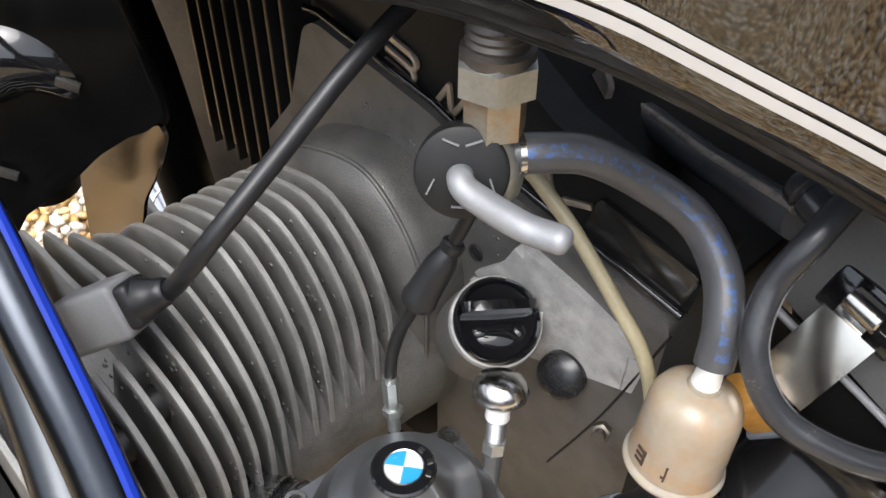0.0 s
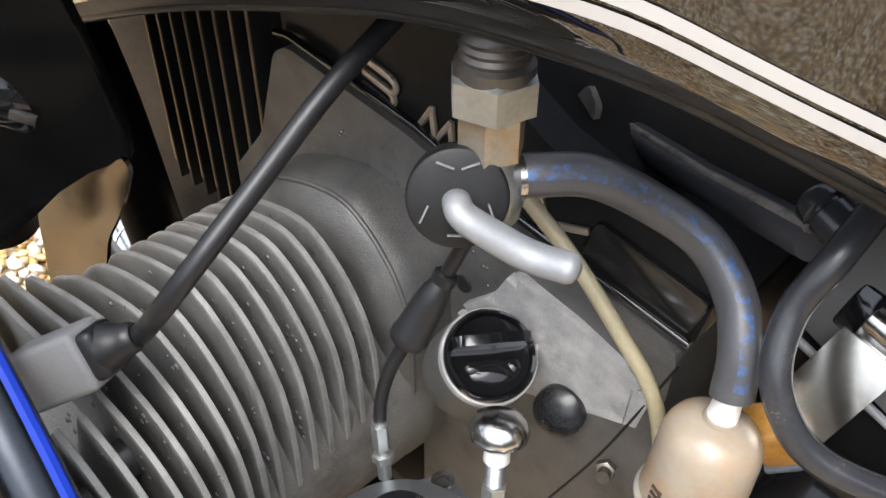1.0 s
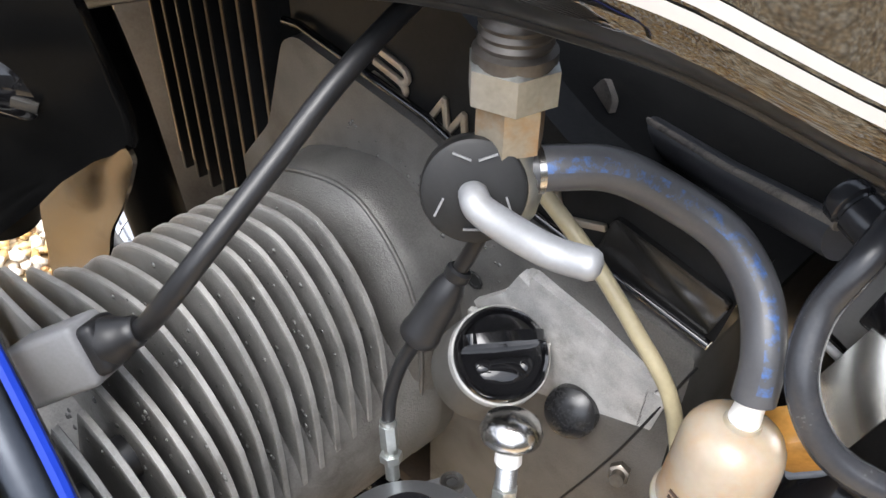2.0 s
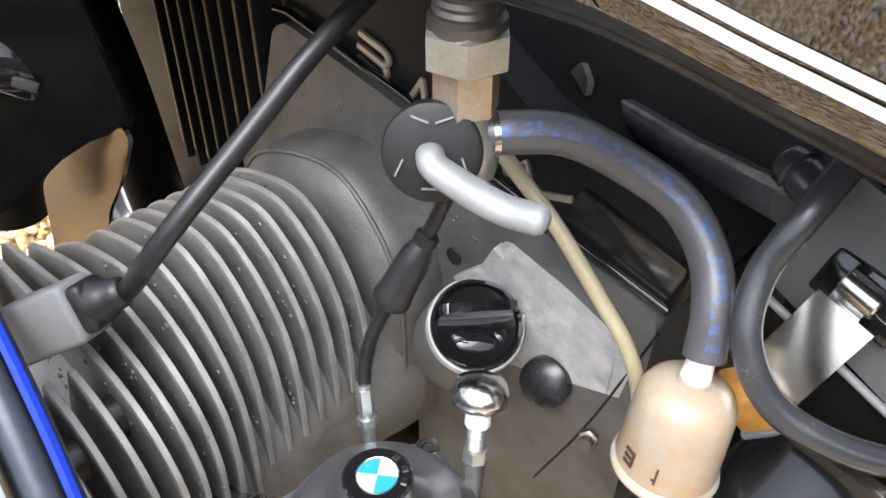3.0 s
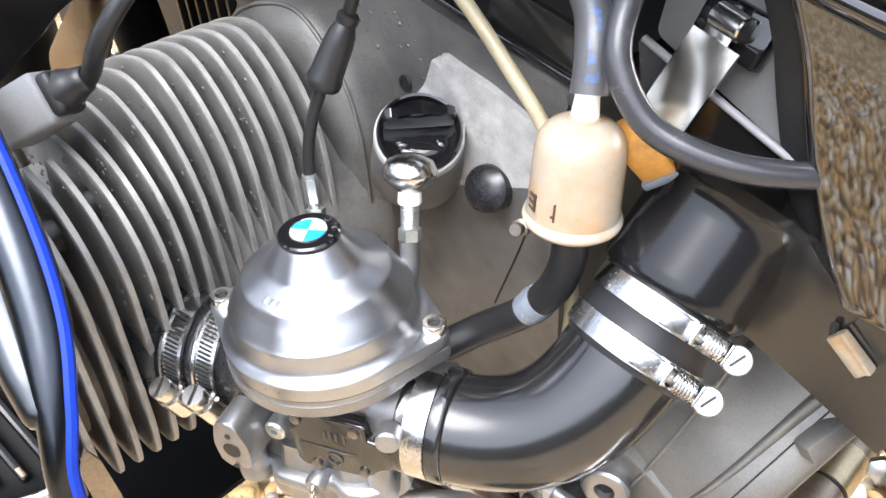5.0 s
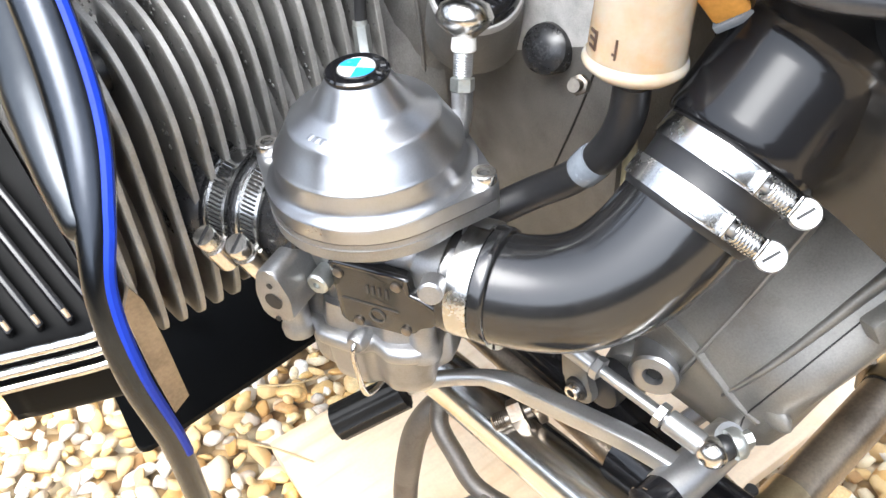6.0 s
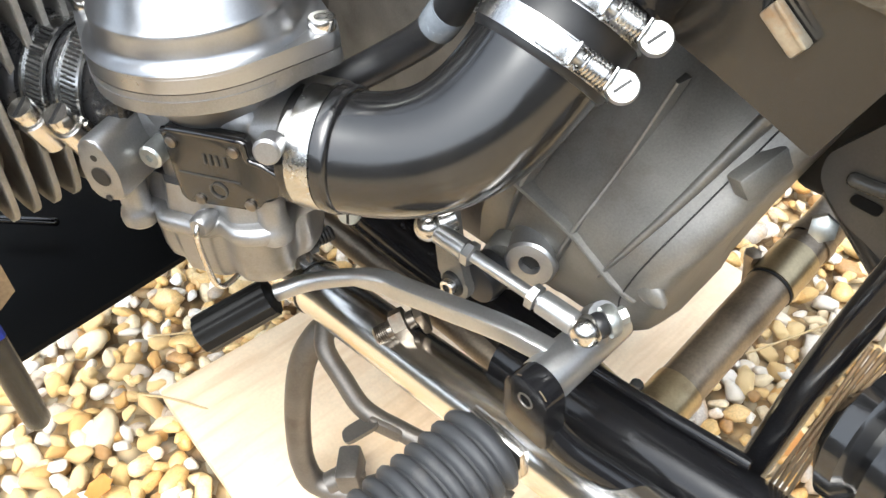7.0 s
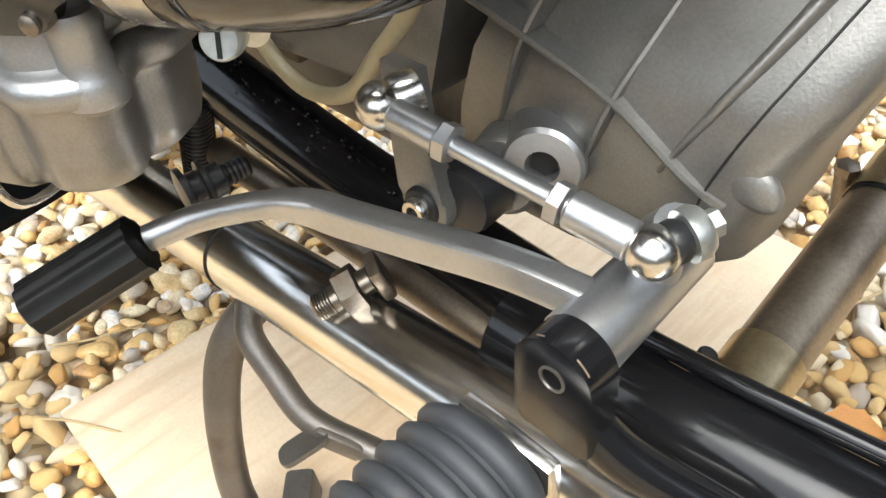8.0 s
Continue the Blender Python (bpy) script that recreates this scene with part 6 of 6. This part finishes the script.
# exhaust header, chrome, with clamp ring and bolts
def exhaust():
    pts = [V((-0.50, 0.11, 0.36)), V((-0.46, 0.165, 0.262)), V((-0.37, 0.199, 0.2260)), V((-0.30, 0.2008, 0.2305)), V((-0.22, 0.2008, 0.2394)), V((-0.14, 0.2008, 0.2482)), V((-0.06, 0.2008, 0.2571)), V((0.20, 0.2008, 0.286))]
    pipe = part("exhaust_pipe", tube(pts, 0.0203, seg=44, steps=10), M_EXH, bike, "bright chrome exhaust pipe with straw heat tint")
    d = V((0.08, 0.0, 0.00885)).normalized()
    q = V((-0.2200, 0.2008, 0.2394))
    part("joint_ring", band(q, d, 0.0203, 0.0012, 0.0008), M_MATT, pipe)
    c = V((-0.1240, 0.1965, 0.2735))
    ax = V((-0.45, -0.82, -0.36)).normalized()
    bolt = part("clamp_bolt", merge(rod(c - ax * 0.016, c + ax * 0.013, 0.0060, seg=24, bevel=0.001), hexagon(c - ax * 0.010, ax, 0.0195, 0.010)), M_OLDBOLT, pipe, "clamp bolt and nut")
    for k in range(6):
        part("thread", lathed(c + ax * (0.004 + k * 0.0014), ax, [(0.0060, 0), (0.0065, 0.0005), (0.0060, 0.0010)], 24), M_OLDBOLT, bolt)
    part("clamp_lug", block(c - ax * 0.018 + V((0.002, 0, 0.001)), (0.006, 0.018, 0.016), ax, (0, 0, 1), 0.0015), M_RAW, pipe, "rusty clamp lug")
    f, fx = V((-0.2000, 0.1790, 0.3035)), V((0.20, 0.97, 0.08)).normalized()
    part("rubber_bolt", lathed(f, fx, [(0.0075, -0.006), (0.0125, -0.005), (0.0125, -0.002), (0.0085, -0.001), (0.0085, 0.004), (0.0120, 0.005), (0.0120, 0.007), (0.0080, 0.008), (0.0080, 0.014), (0.0056, 0.015)] + [(0.0056 - 0.0006 * (k % 2), 0.016 + 0.0012 * k) for k in range(9)] + [(0.0040, 0.0275)], 24), M_RUBBER, bike, "black bolt with rubber washers on the stand stop")
    part("inner_pipe", tube([V((-0.30, 0.245, 0.245)), V((-0.115, 0.2400, 0.2500)), V((-0.045, 0.2400, 0.2450)), V((0.05, 0.24, 0.24))], 0.0100, seg=24), M_RAW, bike, "thin bright steel stay tube")
    return pipe


exhaust()

# sump behind the lower frame tube, its shade put into a dark colour
part("sump", block((-0.215, 0.365, 0.318), (0.30, 0.14, 0.11), bevel=0.012, seg=3), M_TANG, bike, "oil sump with its shade put into a dark colour")

# lower frame tubes, crossover, springs
lower_tube = part("lower_frame_tube", tube([V((-0.44, 0.258, 0.345)), V((-0.34, 0.258, 0.300)), V((-0.215, 0.260, 0.273)), V((-0.120, 0.262, 0.262)), V((-0.06, 0.258, 0.262)), V((0.0, 0.245, 0.268))], 0.0205, seg=28), M_FRAME, bike, "wet gloss black lower frame tube")
part("rear_frame_tube", tube([V((-0.060, 0.236, 0.270)), V((0.000, 0.238, 0.267)), V((0.060, 0.242, 0.268)), V((0.18, 0.25, 0.272))], 0.0205, seg=28), M_FRAME, bike, "gloss black rear frame tube")
part("frame_seam", tube([V((-0.010, 0.250, 0.288)), V((0.035, 0.253, 0.288)), V((0.090, 0.257, 0.290))], 0.0040, seg=10), M_FRAME, bike, "welded black edge on the frame tube")
CROSS = [V((0.0290, 0.2620, 0.2690)), V((0.0200, 0.55, 0.312))]
cross = part("crossover_pipe", rod(CROSS[0], CROSS[1], 0.0145, seg=36), M_RAW, bike, "dull brown raw steel crossover pipe")
cax = (CROSS[1] - CROSS[0]).normalized()
part("end_ring", band(CROSS[0] + cax * 0.012, cax, 0.0146, 0.022, 0.0010), M_BRASSY, cross, "worn clamp ring")
part("end_ring", band(CROSS[0] + cax * 0.134, cax, 0.0146, 0.030, 0.0010), M_BRASSY, cross, "bright stamped clamp ring")
part("groove", band(CROSS[0] + cax * 0.1175, cax, 0.0146, 0.0016, 0.0006), M_MATT, cross)
part("ring_bolt", merge(rod(CROSS[0] + cax * 0.128 + V((-0.020, 0, 0.008)), CROSS[0] + cax * 0.128 + V((-0.017, 0, -0.018)), 0.005), hexagon(CROSS[0] + cax * 0.128 + V((-0.020, 0, 0.004)), (0.1, 0, 1), 0.010, 0.005)), M_RAW, cross)
part("weld", band(CROSS[0] + cax * 0.165, cax, 0.0135, 0.008, 0.0022), M_RAW, cross)
part("cross_bolt", lathed(CROSS[0] + V((-0.016, 0.002, 0.010)), (0.2, 0.1, 1), [(0.004, -0.006), (0.004, 0.002), (0.003, 0.003)], 16), M_MATT, cross)


def coil(a, b, r, wire, turns):
    a, b = V(a), V(b)
    ax = (b - a).normalized()
    u, w = frame_of(ax)
    n = turns * 14
    pts = [a + (b - a) * k / n + (u * math.cos(k * 2 * math.pi / 14) + w * math.sin(k * 2 * math.pi / 14)) * r for k in range(n + 1)]
    return tube(pts, wire, seg=6, smooth_line=False)


sp = part("stand_spring", coil((-0.302, 0.238, 0.284), (-0.328, 0.240, 0.210), 0.0095, 0.0017, 22), M_MATT, bike, "black coil spring of the stand")
part("spring_hook", tube([V((-0.302, 0.238, 0.284)), V((-0.308, 0.236, 0.292)), V((-0.322, 0.232, 0.288)), V((-0.318, 0.232, 0.276)), V((-0.305, 0.232, 0.279))], 0.0013, seg=8), M_MATT, sp)


def centre_stand():
    stand = part("centre_stand", tube([V((-0.203, 0.202, 0.222)), V((-0.210, 0.184, 0.205)), V((-0.2151, 0.1727, 0.184)), V((-0.2170, 0.1635, 0.152)), V((-0.2240, 0.1590, 0.105)), V((-0.2250, 0.1560, 0.060)), V((-0.214, 0.160, 0.035)), V((-0.185, 0.185, 0.031)), V((-0.165, 0.26, 0.032)), V((-0.15, 0.48, 0.032))], 0.0104, seg=24), M_TANG, bike, "dark steel centre stand standing on plywood")
    part("stand_foot", merge(block((-0.196, 0.183, 0.052), (0.020, 0.026, 0.034), (0.7, 0.7, 0.1), (0, 0, 1), 0.004), rod((-0.205, 0.165, 0.040), (-0.192, 0.190, 0.052), 0.010)), M_TANG, stand)
    part("right_leg", tube([V((-0.15, 0.48, 0.032)), V((-0.13, 0.50, 0.14)), V((-0.10, 0.50, 0.25))], 0.0115, seg=16), M_RAW, stand)
    tang = part("stand_tang", tube([V((-0.196, 0.187, 0.228)), V((-0.1839, 0.1773, 0.2195)), V((-0.1657, 0.1765, 0.2038)), V((-0.1500, 0.1765, 0.1905)), V((-0.1360, 0.1810, 0.1825)), V((-0.118, 0.190, 0.175)), V((-0.086, 0.203, 0.165)), V((-0.04, 0.215, 0.150))], 0.0072, seg=20), M_TANG, stand, "bent foot tang")
    part("tang_tab", slab(round_outline([(0, -0.008), (0.028, -0.0078), (0.028, 0.0078), (0, 0.008)], 0.0065), (-0.1330, 0.1800, 0.1850), (-0.36, -0.86, -0.36), (0.86, -0.43, 0.17), 0.003, 0.0), M_TANG, tang, "flat bare tab")
    part("tab_gusset", block((-0.129, 0.183, 0.180), (0.026, 0.012, 0.012), (0.8, 0.45, -0.35), (0, 0, 1), 0.002), M_TANG, tang)


centre_stand()

# rear bracket, swing arm and boot at the right of the gearbox
def rear_bracket():
    pts = round_outline([(0.0640, 0.4340), (0.0635, 0.4480), (0.085, 0.475), (0.13, 0.520), (0.26, 0.500), (0.26, 0.360), (0.13, 0.392), (0.094, 0.413), (0.078, 0.420)], 0.006, 4)
    br = part("rear_bracket", slab(pts, (0, 0.300, 0), (1, 0, 0), (0, 0, 1), -0.010, 0.0), M_PLASTIC, bike, "dusty black rear frame bracket with a slot")
    part("slot", slab(round_outline([(0.0785, 0.4310), (0.0800, 0.4370), (0.0935, 0.4360), (0.0925, 0.4300)], 0.003), (0, 0.2995, 0), (1, 0, 0), (0, 0, 1), 0.0005, 0.0), M_DARK, br)
    part("bracket_rim", tube([V((0.078, 0.299, 0.443)), V((0.095, 0.299, 0.4445)), V((0.14, 0.299, 0.455))], 0.0035, seg=12, round_end=True), M_PLASTIC, br)
    part("rear_strut", tube([V((0.068, 0.270, 0.16)), V((0.086, 0.270, 0.268)), V((0.0985, 0.270, 0.350)), V((0.111, 0.270, 0.413)), V((0.13, 0.272, 0.50))], 0.0085, seg=18), M_FRAME, bike, "black rear frame strut")
    part("bolt_head", hexagon((0.066, 0.318, 0.398), (0.3, -0.8, 0.4), 0.012, 0.006), M_ZINC, br)
    part("bracket_tube", rod((0.060, 0.335, 0.412), (0.120, 0.325, 0.365), 0.009, bevel=0.001), M_PLASTIC, br)
    for k in range(4):
        part("frayed_tape", tube([V((0.0975 + 0.004 * k, 0.262 - 0.002 * k, 0.262 + 0.004 * k)), V((0.109 + 0.003 * k, 0.261, 0.335 + 0.006 * k)), V((0.118 + 0.003 * k, 0.262, 0.400))], 0.0011, seg=6), M_WORN, br, "frayed brown tape edge")
    boot = [(0.026, 0.0), (0.034, 0.006), (0.034, 0.014), (0.028, 0.020), (0.036, 0.026), (0.037, 0.036), (0.030, 0.042), (0.040, 0.048), (0.042, 0.062), (0.036, 0.075)]
    part("shaft_boot", lathed((0.122, 0.268, 0.345), (0.85, -0.12, 0.10), boot, 40), M_ELBOW, bike, "ribbed glossy black rubber shaft boot")
    part("wire_loom", tube([V((0.075, 0.250, 0.240)), V((0.105, 0.246, 0.272)), V((0.150, 0.238, 0.298)), V((0.25, 0.23, 0.320))], 0.0085, seg=14), M_ELBOW, bike, "taped black wiring loom")


rear_bracket()

# tubular crash bar before the cylinder head
BAR = [V((-0.34, 0.045, 0.760)), V((-0.211, 0.0310, 0.6650)), V((-0.155, 0.0240, 0.6150)), V((-0.1244, 0.0161, 0.5815)), V((-0.1049, 0.0048, 0.5557)), V((-0.0960, -0.0040, 0.5330)), V((-0.0915, -0.0062, 0.4980)), V((-0.1005, -0.0020, 0.4440)), V((-0.1145, -0.0016, 0.3756))]


def bar_radius(s):
    """Full tube above, drawn down to a thinner end below the bend."""
    k = min(1.0, max(0.0, (s - 0.33) / 0.30))
    return 0.0098 - 0.0043 * k * k * (3 - 2 * k)


bar = part("crash_bar", tube(BAR, bar_radius, seg=36, steps=10, round_end=True), M_BAR, bike, "chrome crash bar with a painted blue reflection")
# blue reflection along the bar, put in as a coloured strip
strip = []
whole = smooth_path(BAR, 10)
for k, q in enumerate(whole[6:-9]):
    strip.append(q + V((0.62, 0.50, 0.33)).normalized() * (bar_radius((k + 6) / (len(whole) - 1)) - 0.0002))
part("blue_reflection", tube(strip, 0.0024, seg=8, smooth_line=False), M_BLUELINE, bar, "narrow cobalt strip standing for a blue reflection")
part("brace", tube([V((-0.33, 0.045, 0.657)), V((-0.260, 0.0340, 0.6290)), V((-0.196, 0.0215, 0.6035)), V((-0.150, 0.0110, 0.5830)), V((-0.1230, 0.0050, 0.5680)), V((-0.1080, 0.0020, 0.5560))], lambda s: 0.0125 - 0.0050 * max(0.0, s - 0.6) / 0.4, seg=36, steps=8, round_end=True), M_BRACE, bar, "polished chrome brace welded to the bar")
# plate coloured brown for the gravel reflected in it
part("bar_mount", slab([(0.0125, 0.490), (0.016, 0.480), (0.0175, 0.456), (0.018, 0.415), (0.009, 0.409), (0.007, 0.442), (0.0065, 0.479)], (-0.150, 0, 0), (0, 1, 0), (0, 0, 1), -0.003, 0.0), M_RAW, bar, "flat mounting plate, mirrored gravel put into its brown colour")

# black splash plate under the cylinder
part("splash_plate", slab(round_outline([(-0.60, 0.02), (-0.234, -0.010), (-0.246, 0.125), (-0.26, 0.20), (-0.60, 0.22)], 0.01), (0, 0, 0.308), (1, 0, 0.03), (0, 1, 0), 0.004, 0.001), M_DARK, bike, "gloss black splash plate below the cylinder")
part("splash_rib", tube([V((-0.36, 0.045, 0.316)), V((-0.325, 0.075, 0.316))], 0.003, seg=10, round_end=True), M_GLOSS, bike)


# front wheel spokes and tyre glimpsed ahead of the engine
def front_wheel():
    c = V((-0.80, 0.37, 0.33))
    wheel = part("front_wheel", merge(band(c, (0, 1, 0), 0.235, 0.05, 0.012, 64)), M_CHROME, bike, "front wheel with thin bright spokes")
    tyre = bmesh.new()
    lathe(tyre, c, (0, 1, 0), [(0.247, -0.035), (0.285, -0.048), (0.315, -0.030), (0.322, 0.0), (0.315, 0.030), (0.285, 0.048), (0.247, 0.035), (0.247, -0.035)], 64, cap=False)
    part("tyre", tyre, M_RUBBER, wheel)
    hub = part("hub", lathed(c - V((0, 0.05, 0)), (0, 1, 0), [(0.05, 0), (0.075, 0.004), (0.075, 0.096), (0.05, 0.10)], 32), M_CASE, wheel)
    for k in range(20):
        a = 2 * math.pi * k / 20
        s = 0.04 if k % 2 else -0.04
        part("spoke", rod(c + V((math.cos(a) * 0.074, s, math.sin(a) * 0.074)), c + V((math.cos(a + 0.35) * 0.236, 0, math.sin(a + 0.35) * 0.236)), 0.0016, seg=8), M_CHROME, wheel)


front_wheel()

# casting details and fixings
for q, ax, n in ((V((-0.0905, 0.2190, 0.5270)), V((0.3, -0.8, 0.4)), 0.010),):
    part("case_bolt", merge(hexagon(q, ax, 0.0085, 0.005), rod(q + ax.normalized() * 0.005, q + ax.normalized() * n, 0.003)), M_OLDBOLT, case)
part("case_joint", tube([V((-0.0765, 0.2345, 0.590)), V((-0.1025, 0.2350, 0.512)), V((-0.130, 0.2352, 0.445))], 0.0006, seg=6), M_MATT, case)

rain = random.Random(5)
wet = []
for _ in range(120):
    x = rain.uniform(-0.30, -0.05)
    a = rain.gauss(0.25, 0.35)
    zc = 0.300 + (x + 0.34) * (0.273 - 0.300) / 0.125 if x < -0.215 else 0.273 + (x + 0.215) * (0.262 - 0.273) / 0.095
    n = V((0, -math.sin(a), math.cos(a)))
    wet.append((V((x, 0.260, zc)) + n * 0.0205, n))
drops(wet, lower_tube, 8, M_WATER)
wet = []
cap_at, cap_up = FILL_AT - FILL_UP * 0.005, FILL_UP
cu, cv = frame_of(cap_up)
for _ in range(26):
    a, d = rain.uniform(0, 6.28), rain.uniform(0.004, 0.0155)
    wet.append((cap_at - cap_up * 0.0005 + (cu * math.cos(a) + cv * math.sin(a)) * d, cap_up))
drops(wet, case, 9, M_WATER)
wet = []
for _ in range(70):
    x = rain.uniform(-0.285, -0.175)
    wet.append((V((x, 0.2355, 0.618 - (x + 0.285) * 0.16 - 0.030 * rain.random())), V((0, -1, 0))))
drops(wet, case, 12, M_WET)

# chromed rings on the hose behind the downtube, with an added plate hiding gravel
for q in ((-0.4855, 0.2230, 0.7120), (-0.4800, 0.2230, 0.6980), (-0.4715, 0.2235, 0.6820), (-0.4620, 0.2240, 0.6640), (-0.4510, 0.2245, 0.6440)):
    part("chrome_ring", rod(V(q) + V((-0.004, 0, 0.001)), V(q) + V((0.006, 0.001, 0.002)), 0.0024, seg=14, bevel=0.0006), M_CHROME, bike, "small chromed ring behind the downtube")
part("slit_cover_plate", block((-0.496, 0.2655, 0.58), (0.078, 0.004, 0.42), (0.75, 0.66, 0), (-0.66, 0.75, 0), 0.001), M_TANG, bike, "flat dull steel plate added to hide bright gravel")


# ---- loose stones, stalks and leaves ----
def stone_mesh(seed, sub):
    bm = bmesh.new()
    bmesh.ops.create_icosphere(bm, subdivisions=sub, radius=1.0)
    r = random.Random(seed)
    off = V((r.uniform(-9, 9), r.uniform(-9, 9), r.uniform(-9, 9)))
    cuts = [V((r.gauss(0, 1), r.gauss(0, 1), r.gauss(0, 1))).normalized() for _ in range(15)]
    for v in bm.verts:
        n = v.co.normalized()
        k = 1.0 + 0.22 * noise.noise(n * 1.1 + off) + 0.08 * noise.noise(n * 2.7 + off)
        p = n * k
        for c in cuts:
            d = p.dot(c) - 0.60 - 0.09 * abs(c.x)
            if d > 0:
                p -= c * d * 0.97
        v.co = p
    sx, sy, sz = 1.0 + r.uniform(0, 0.35), 0.80 + r.uniform(-0.1, 0.1), 0.62 + r.uniform(-0.12, 0.12)
    bmesh.ops.scale(bm, vec=(sx, sy, sz), verts=bm.verts)
    for f in bm.faces:
        f.smooth = True
    return bm


def gravel():
    r = random.Random(11)
    shapes = []
    for k in range(14):
        bm = stone_mesh(100 + k, 2)
        me = bpy.data.meshes.new("stone")
        bm.to_mesh(me)
        bm.free()
        me.materials.append(M_STONE)
        shapes.append(me)
    far = []
    for k in range(6):
        bm = stone_mesh(300 + k, 1)
        bm.faces.ensure_lookup_table()
        far.append((np.array([v.co[:] for v in bm.verts]), np.array([[v.index for v in f.verts] for f in bm.faces])))
        bm.free()
    raw = []
    for me in shapes:
        co = np.array([v.co[:] for v in me.vertices])
        fc = np.array([p.vertices[:] for p in me.polygons])
        raw.append((co, fc))

    def on_board(x, y):
        d = V((x + 0.420, y - 0.112, 0))
        a, b = d.dot(V((0.998, -0.06, 0))), d.dot(V((0.06, 0.998, 0)))
        return -0.004 < a < 0.329 and -0.004 < b < 0.564

    spots = []
    cell = 0.0168
    nx, ny = int(1.75 / cell), int(1.45 / cell)
    for i in range(nx):
        for j in range(ny):
            x = -1.45 + (i + r.random()) * cell
            y = -0.35 + (j + r.random()) * cell
            if on_board(x, y):
                continue
            size = 0.0086 + 0.0086 * r.random() ** 1.5
            if r.random() < 0.05:
                size *= 1.35
            spots.append((x, y, size))
    # coarser spread before the bike, which its paint mirrors
    for i in range(100):
        for j in range(50):
            spots.append((-1.55 + (i + r.random()) * 0.0205, -1.37 + (j + r.random()) * 0.0205, 0.0105 + 0.0095 * r.random()))
    near = sorted(range(len(spots)), key=lambda k: (spots[k][0] + 0.50) ** 2 + (spots[k][1] - 0.02) ** 2)[:200]
    near += sorted(range(len(spots)), key=lambda k: (spots[k][0] + 0.02) ** 2 + (spots[k][1] - 0.62) ** 2)[:100]
    chosen = set(near)
    verts, faces, base = [], [], 0
    for k, (x, y, size) in enumerate(spots):
        e = Euler((r.uniform(-0.7, 0.7), r.uniform(-0.7, 0.7), r.uniform(0, 6.28)))
        z = gravel_height(x, y) - 0.004 + r.uniform(-0.006, 0.006)
        which = r.randrange(len(shapes))
        if k in chosen:
            ob = new("stone", shapes[which])
            ob.parent = ground
            ob.location, ob.rotation_euler, ob.scale = (x, y, z), e, (size, size, size)
            continue
        co, fc = raw[which]
        if x < -0.85 or y > 0.85 or y < -0.12 or x > 0.22:
            co, fc = far[which % 6]
        m = np.array(e.to_matrix()) * size
        verts.append(co @ m.T + np.array((x, y, z)))
        faces.append(fc + base)
        base += len(co)
    me = bpy.data.meshes.new("gravel")
    me.from_pydata(np.concatenate(verts).tolist(), [], np.concatenate(faces).tolist())
    me.polygons.foreach_set("use_smooth", [True] * len(me.polygons))
    me.materials.append(M_STONES)
    tagged(new("gravel", me), "loose golden, cream and grey flint stones", "gravel", kind="stuff")


def leaf(spot, turn, size, tilt):
    bm = bmesh.new()
    rows = []
    for k in range(7):
        t = k / 6
        w = 0.42 * math.sin(math.pi * (0.08 + 0.9 * t)) * (1 + 0.12 * (-1) ** k)
        rows.append([bm.verts.new((t - 0.5, s * w, 0.10 * abs(s) + 0.12 * (t - 0.5) ** 2)) for s in (-1, -0.5, 0, 0.5, 1)])
    for A, B in zip(rows, rows[1:]):
        for k in range(4):
            bm.faces.new((A[k], A[k + 1], B[k + 1], B[k]))
    ext = bmesh.ops.extrude_face_region(bm, geom=list(bm.faces))
    bmesh.ops.translate(bm, verts=[g for g in ext["geom"] if isinstance(g, bmesh.types.BMVert)], vec=V((0, 0, 0.012)))
    ob = part("leaf", bm, M_LEAF, None, "fallen orange-brown leaf lying on the gravel", base=V((0, 0, 0)))
    ob.matrix_world = pose(*spot, tilt, 5, turn) @ Matrix.Scale(size, 4)
    return tagged(ob, category="leaf", group="fallen leaves")


def stalk(a, b, c):
    ob = part("dry_stalk", tube([a, b, c], 0.0011, seg=6), M_STRAW, None, "thin dry plant stalk lying on the gravel", base=V((0, 0, 0)))
    return tagged(ob, category="stalk", group="dry stalks")


leaf((0.030, 0.495, 0.016), 30, 0.045, 12)
leaf((-0.62, 0.30, 0.014), 80, 0.026, 20)
leaf((-0.36, 0.02, 0.014), 140, 0.030, -10)
stalk((-0.43, 0.10, 0.014), (-0.40, 0.115, 0.022), (-0.36, 0.14, 0.016))
stalk((-0.05, 0.56, 0.014), (-0.03, 0.60, 0.020), (-0.015, 0.65, 0.014))
stalk((-0.50, 0.14, 0.014), (-0.47, 0.17, 0.020), (-0.46, 0.21, 0.014))
gravel()
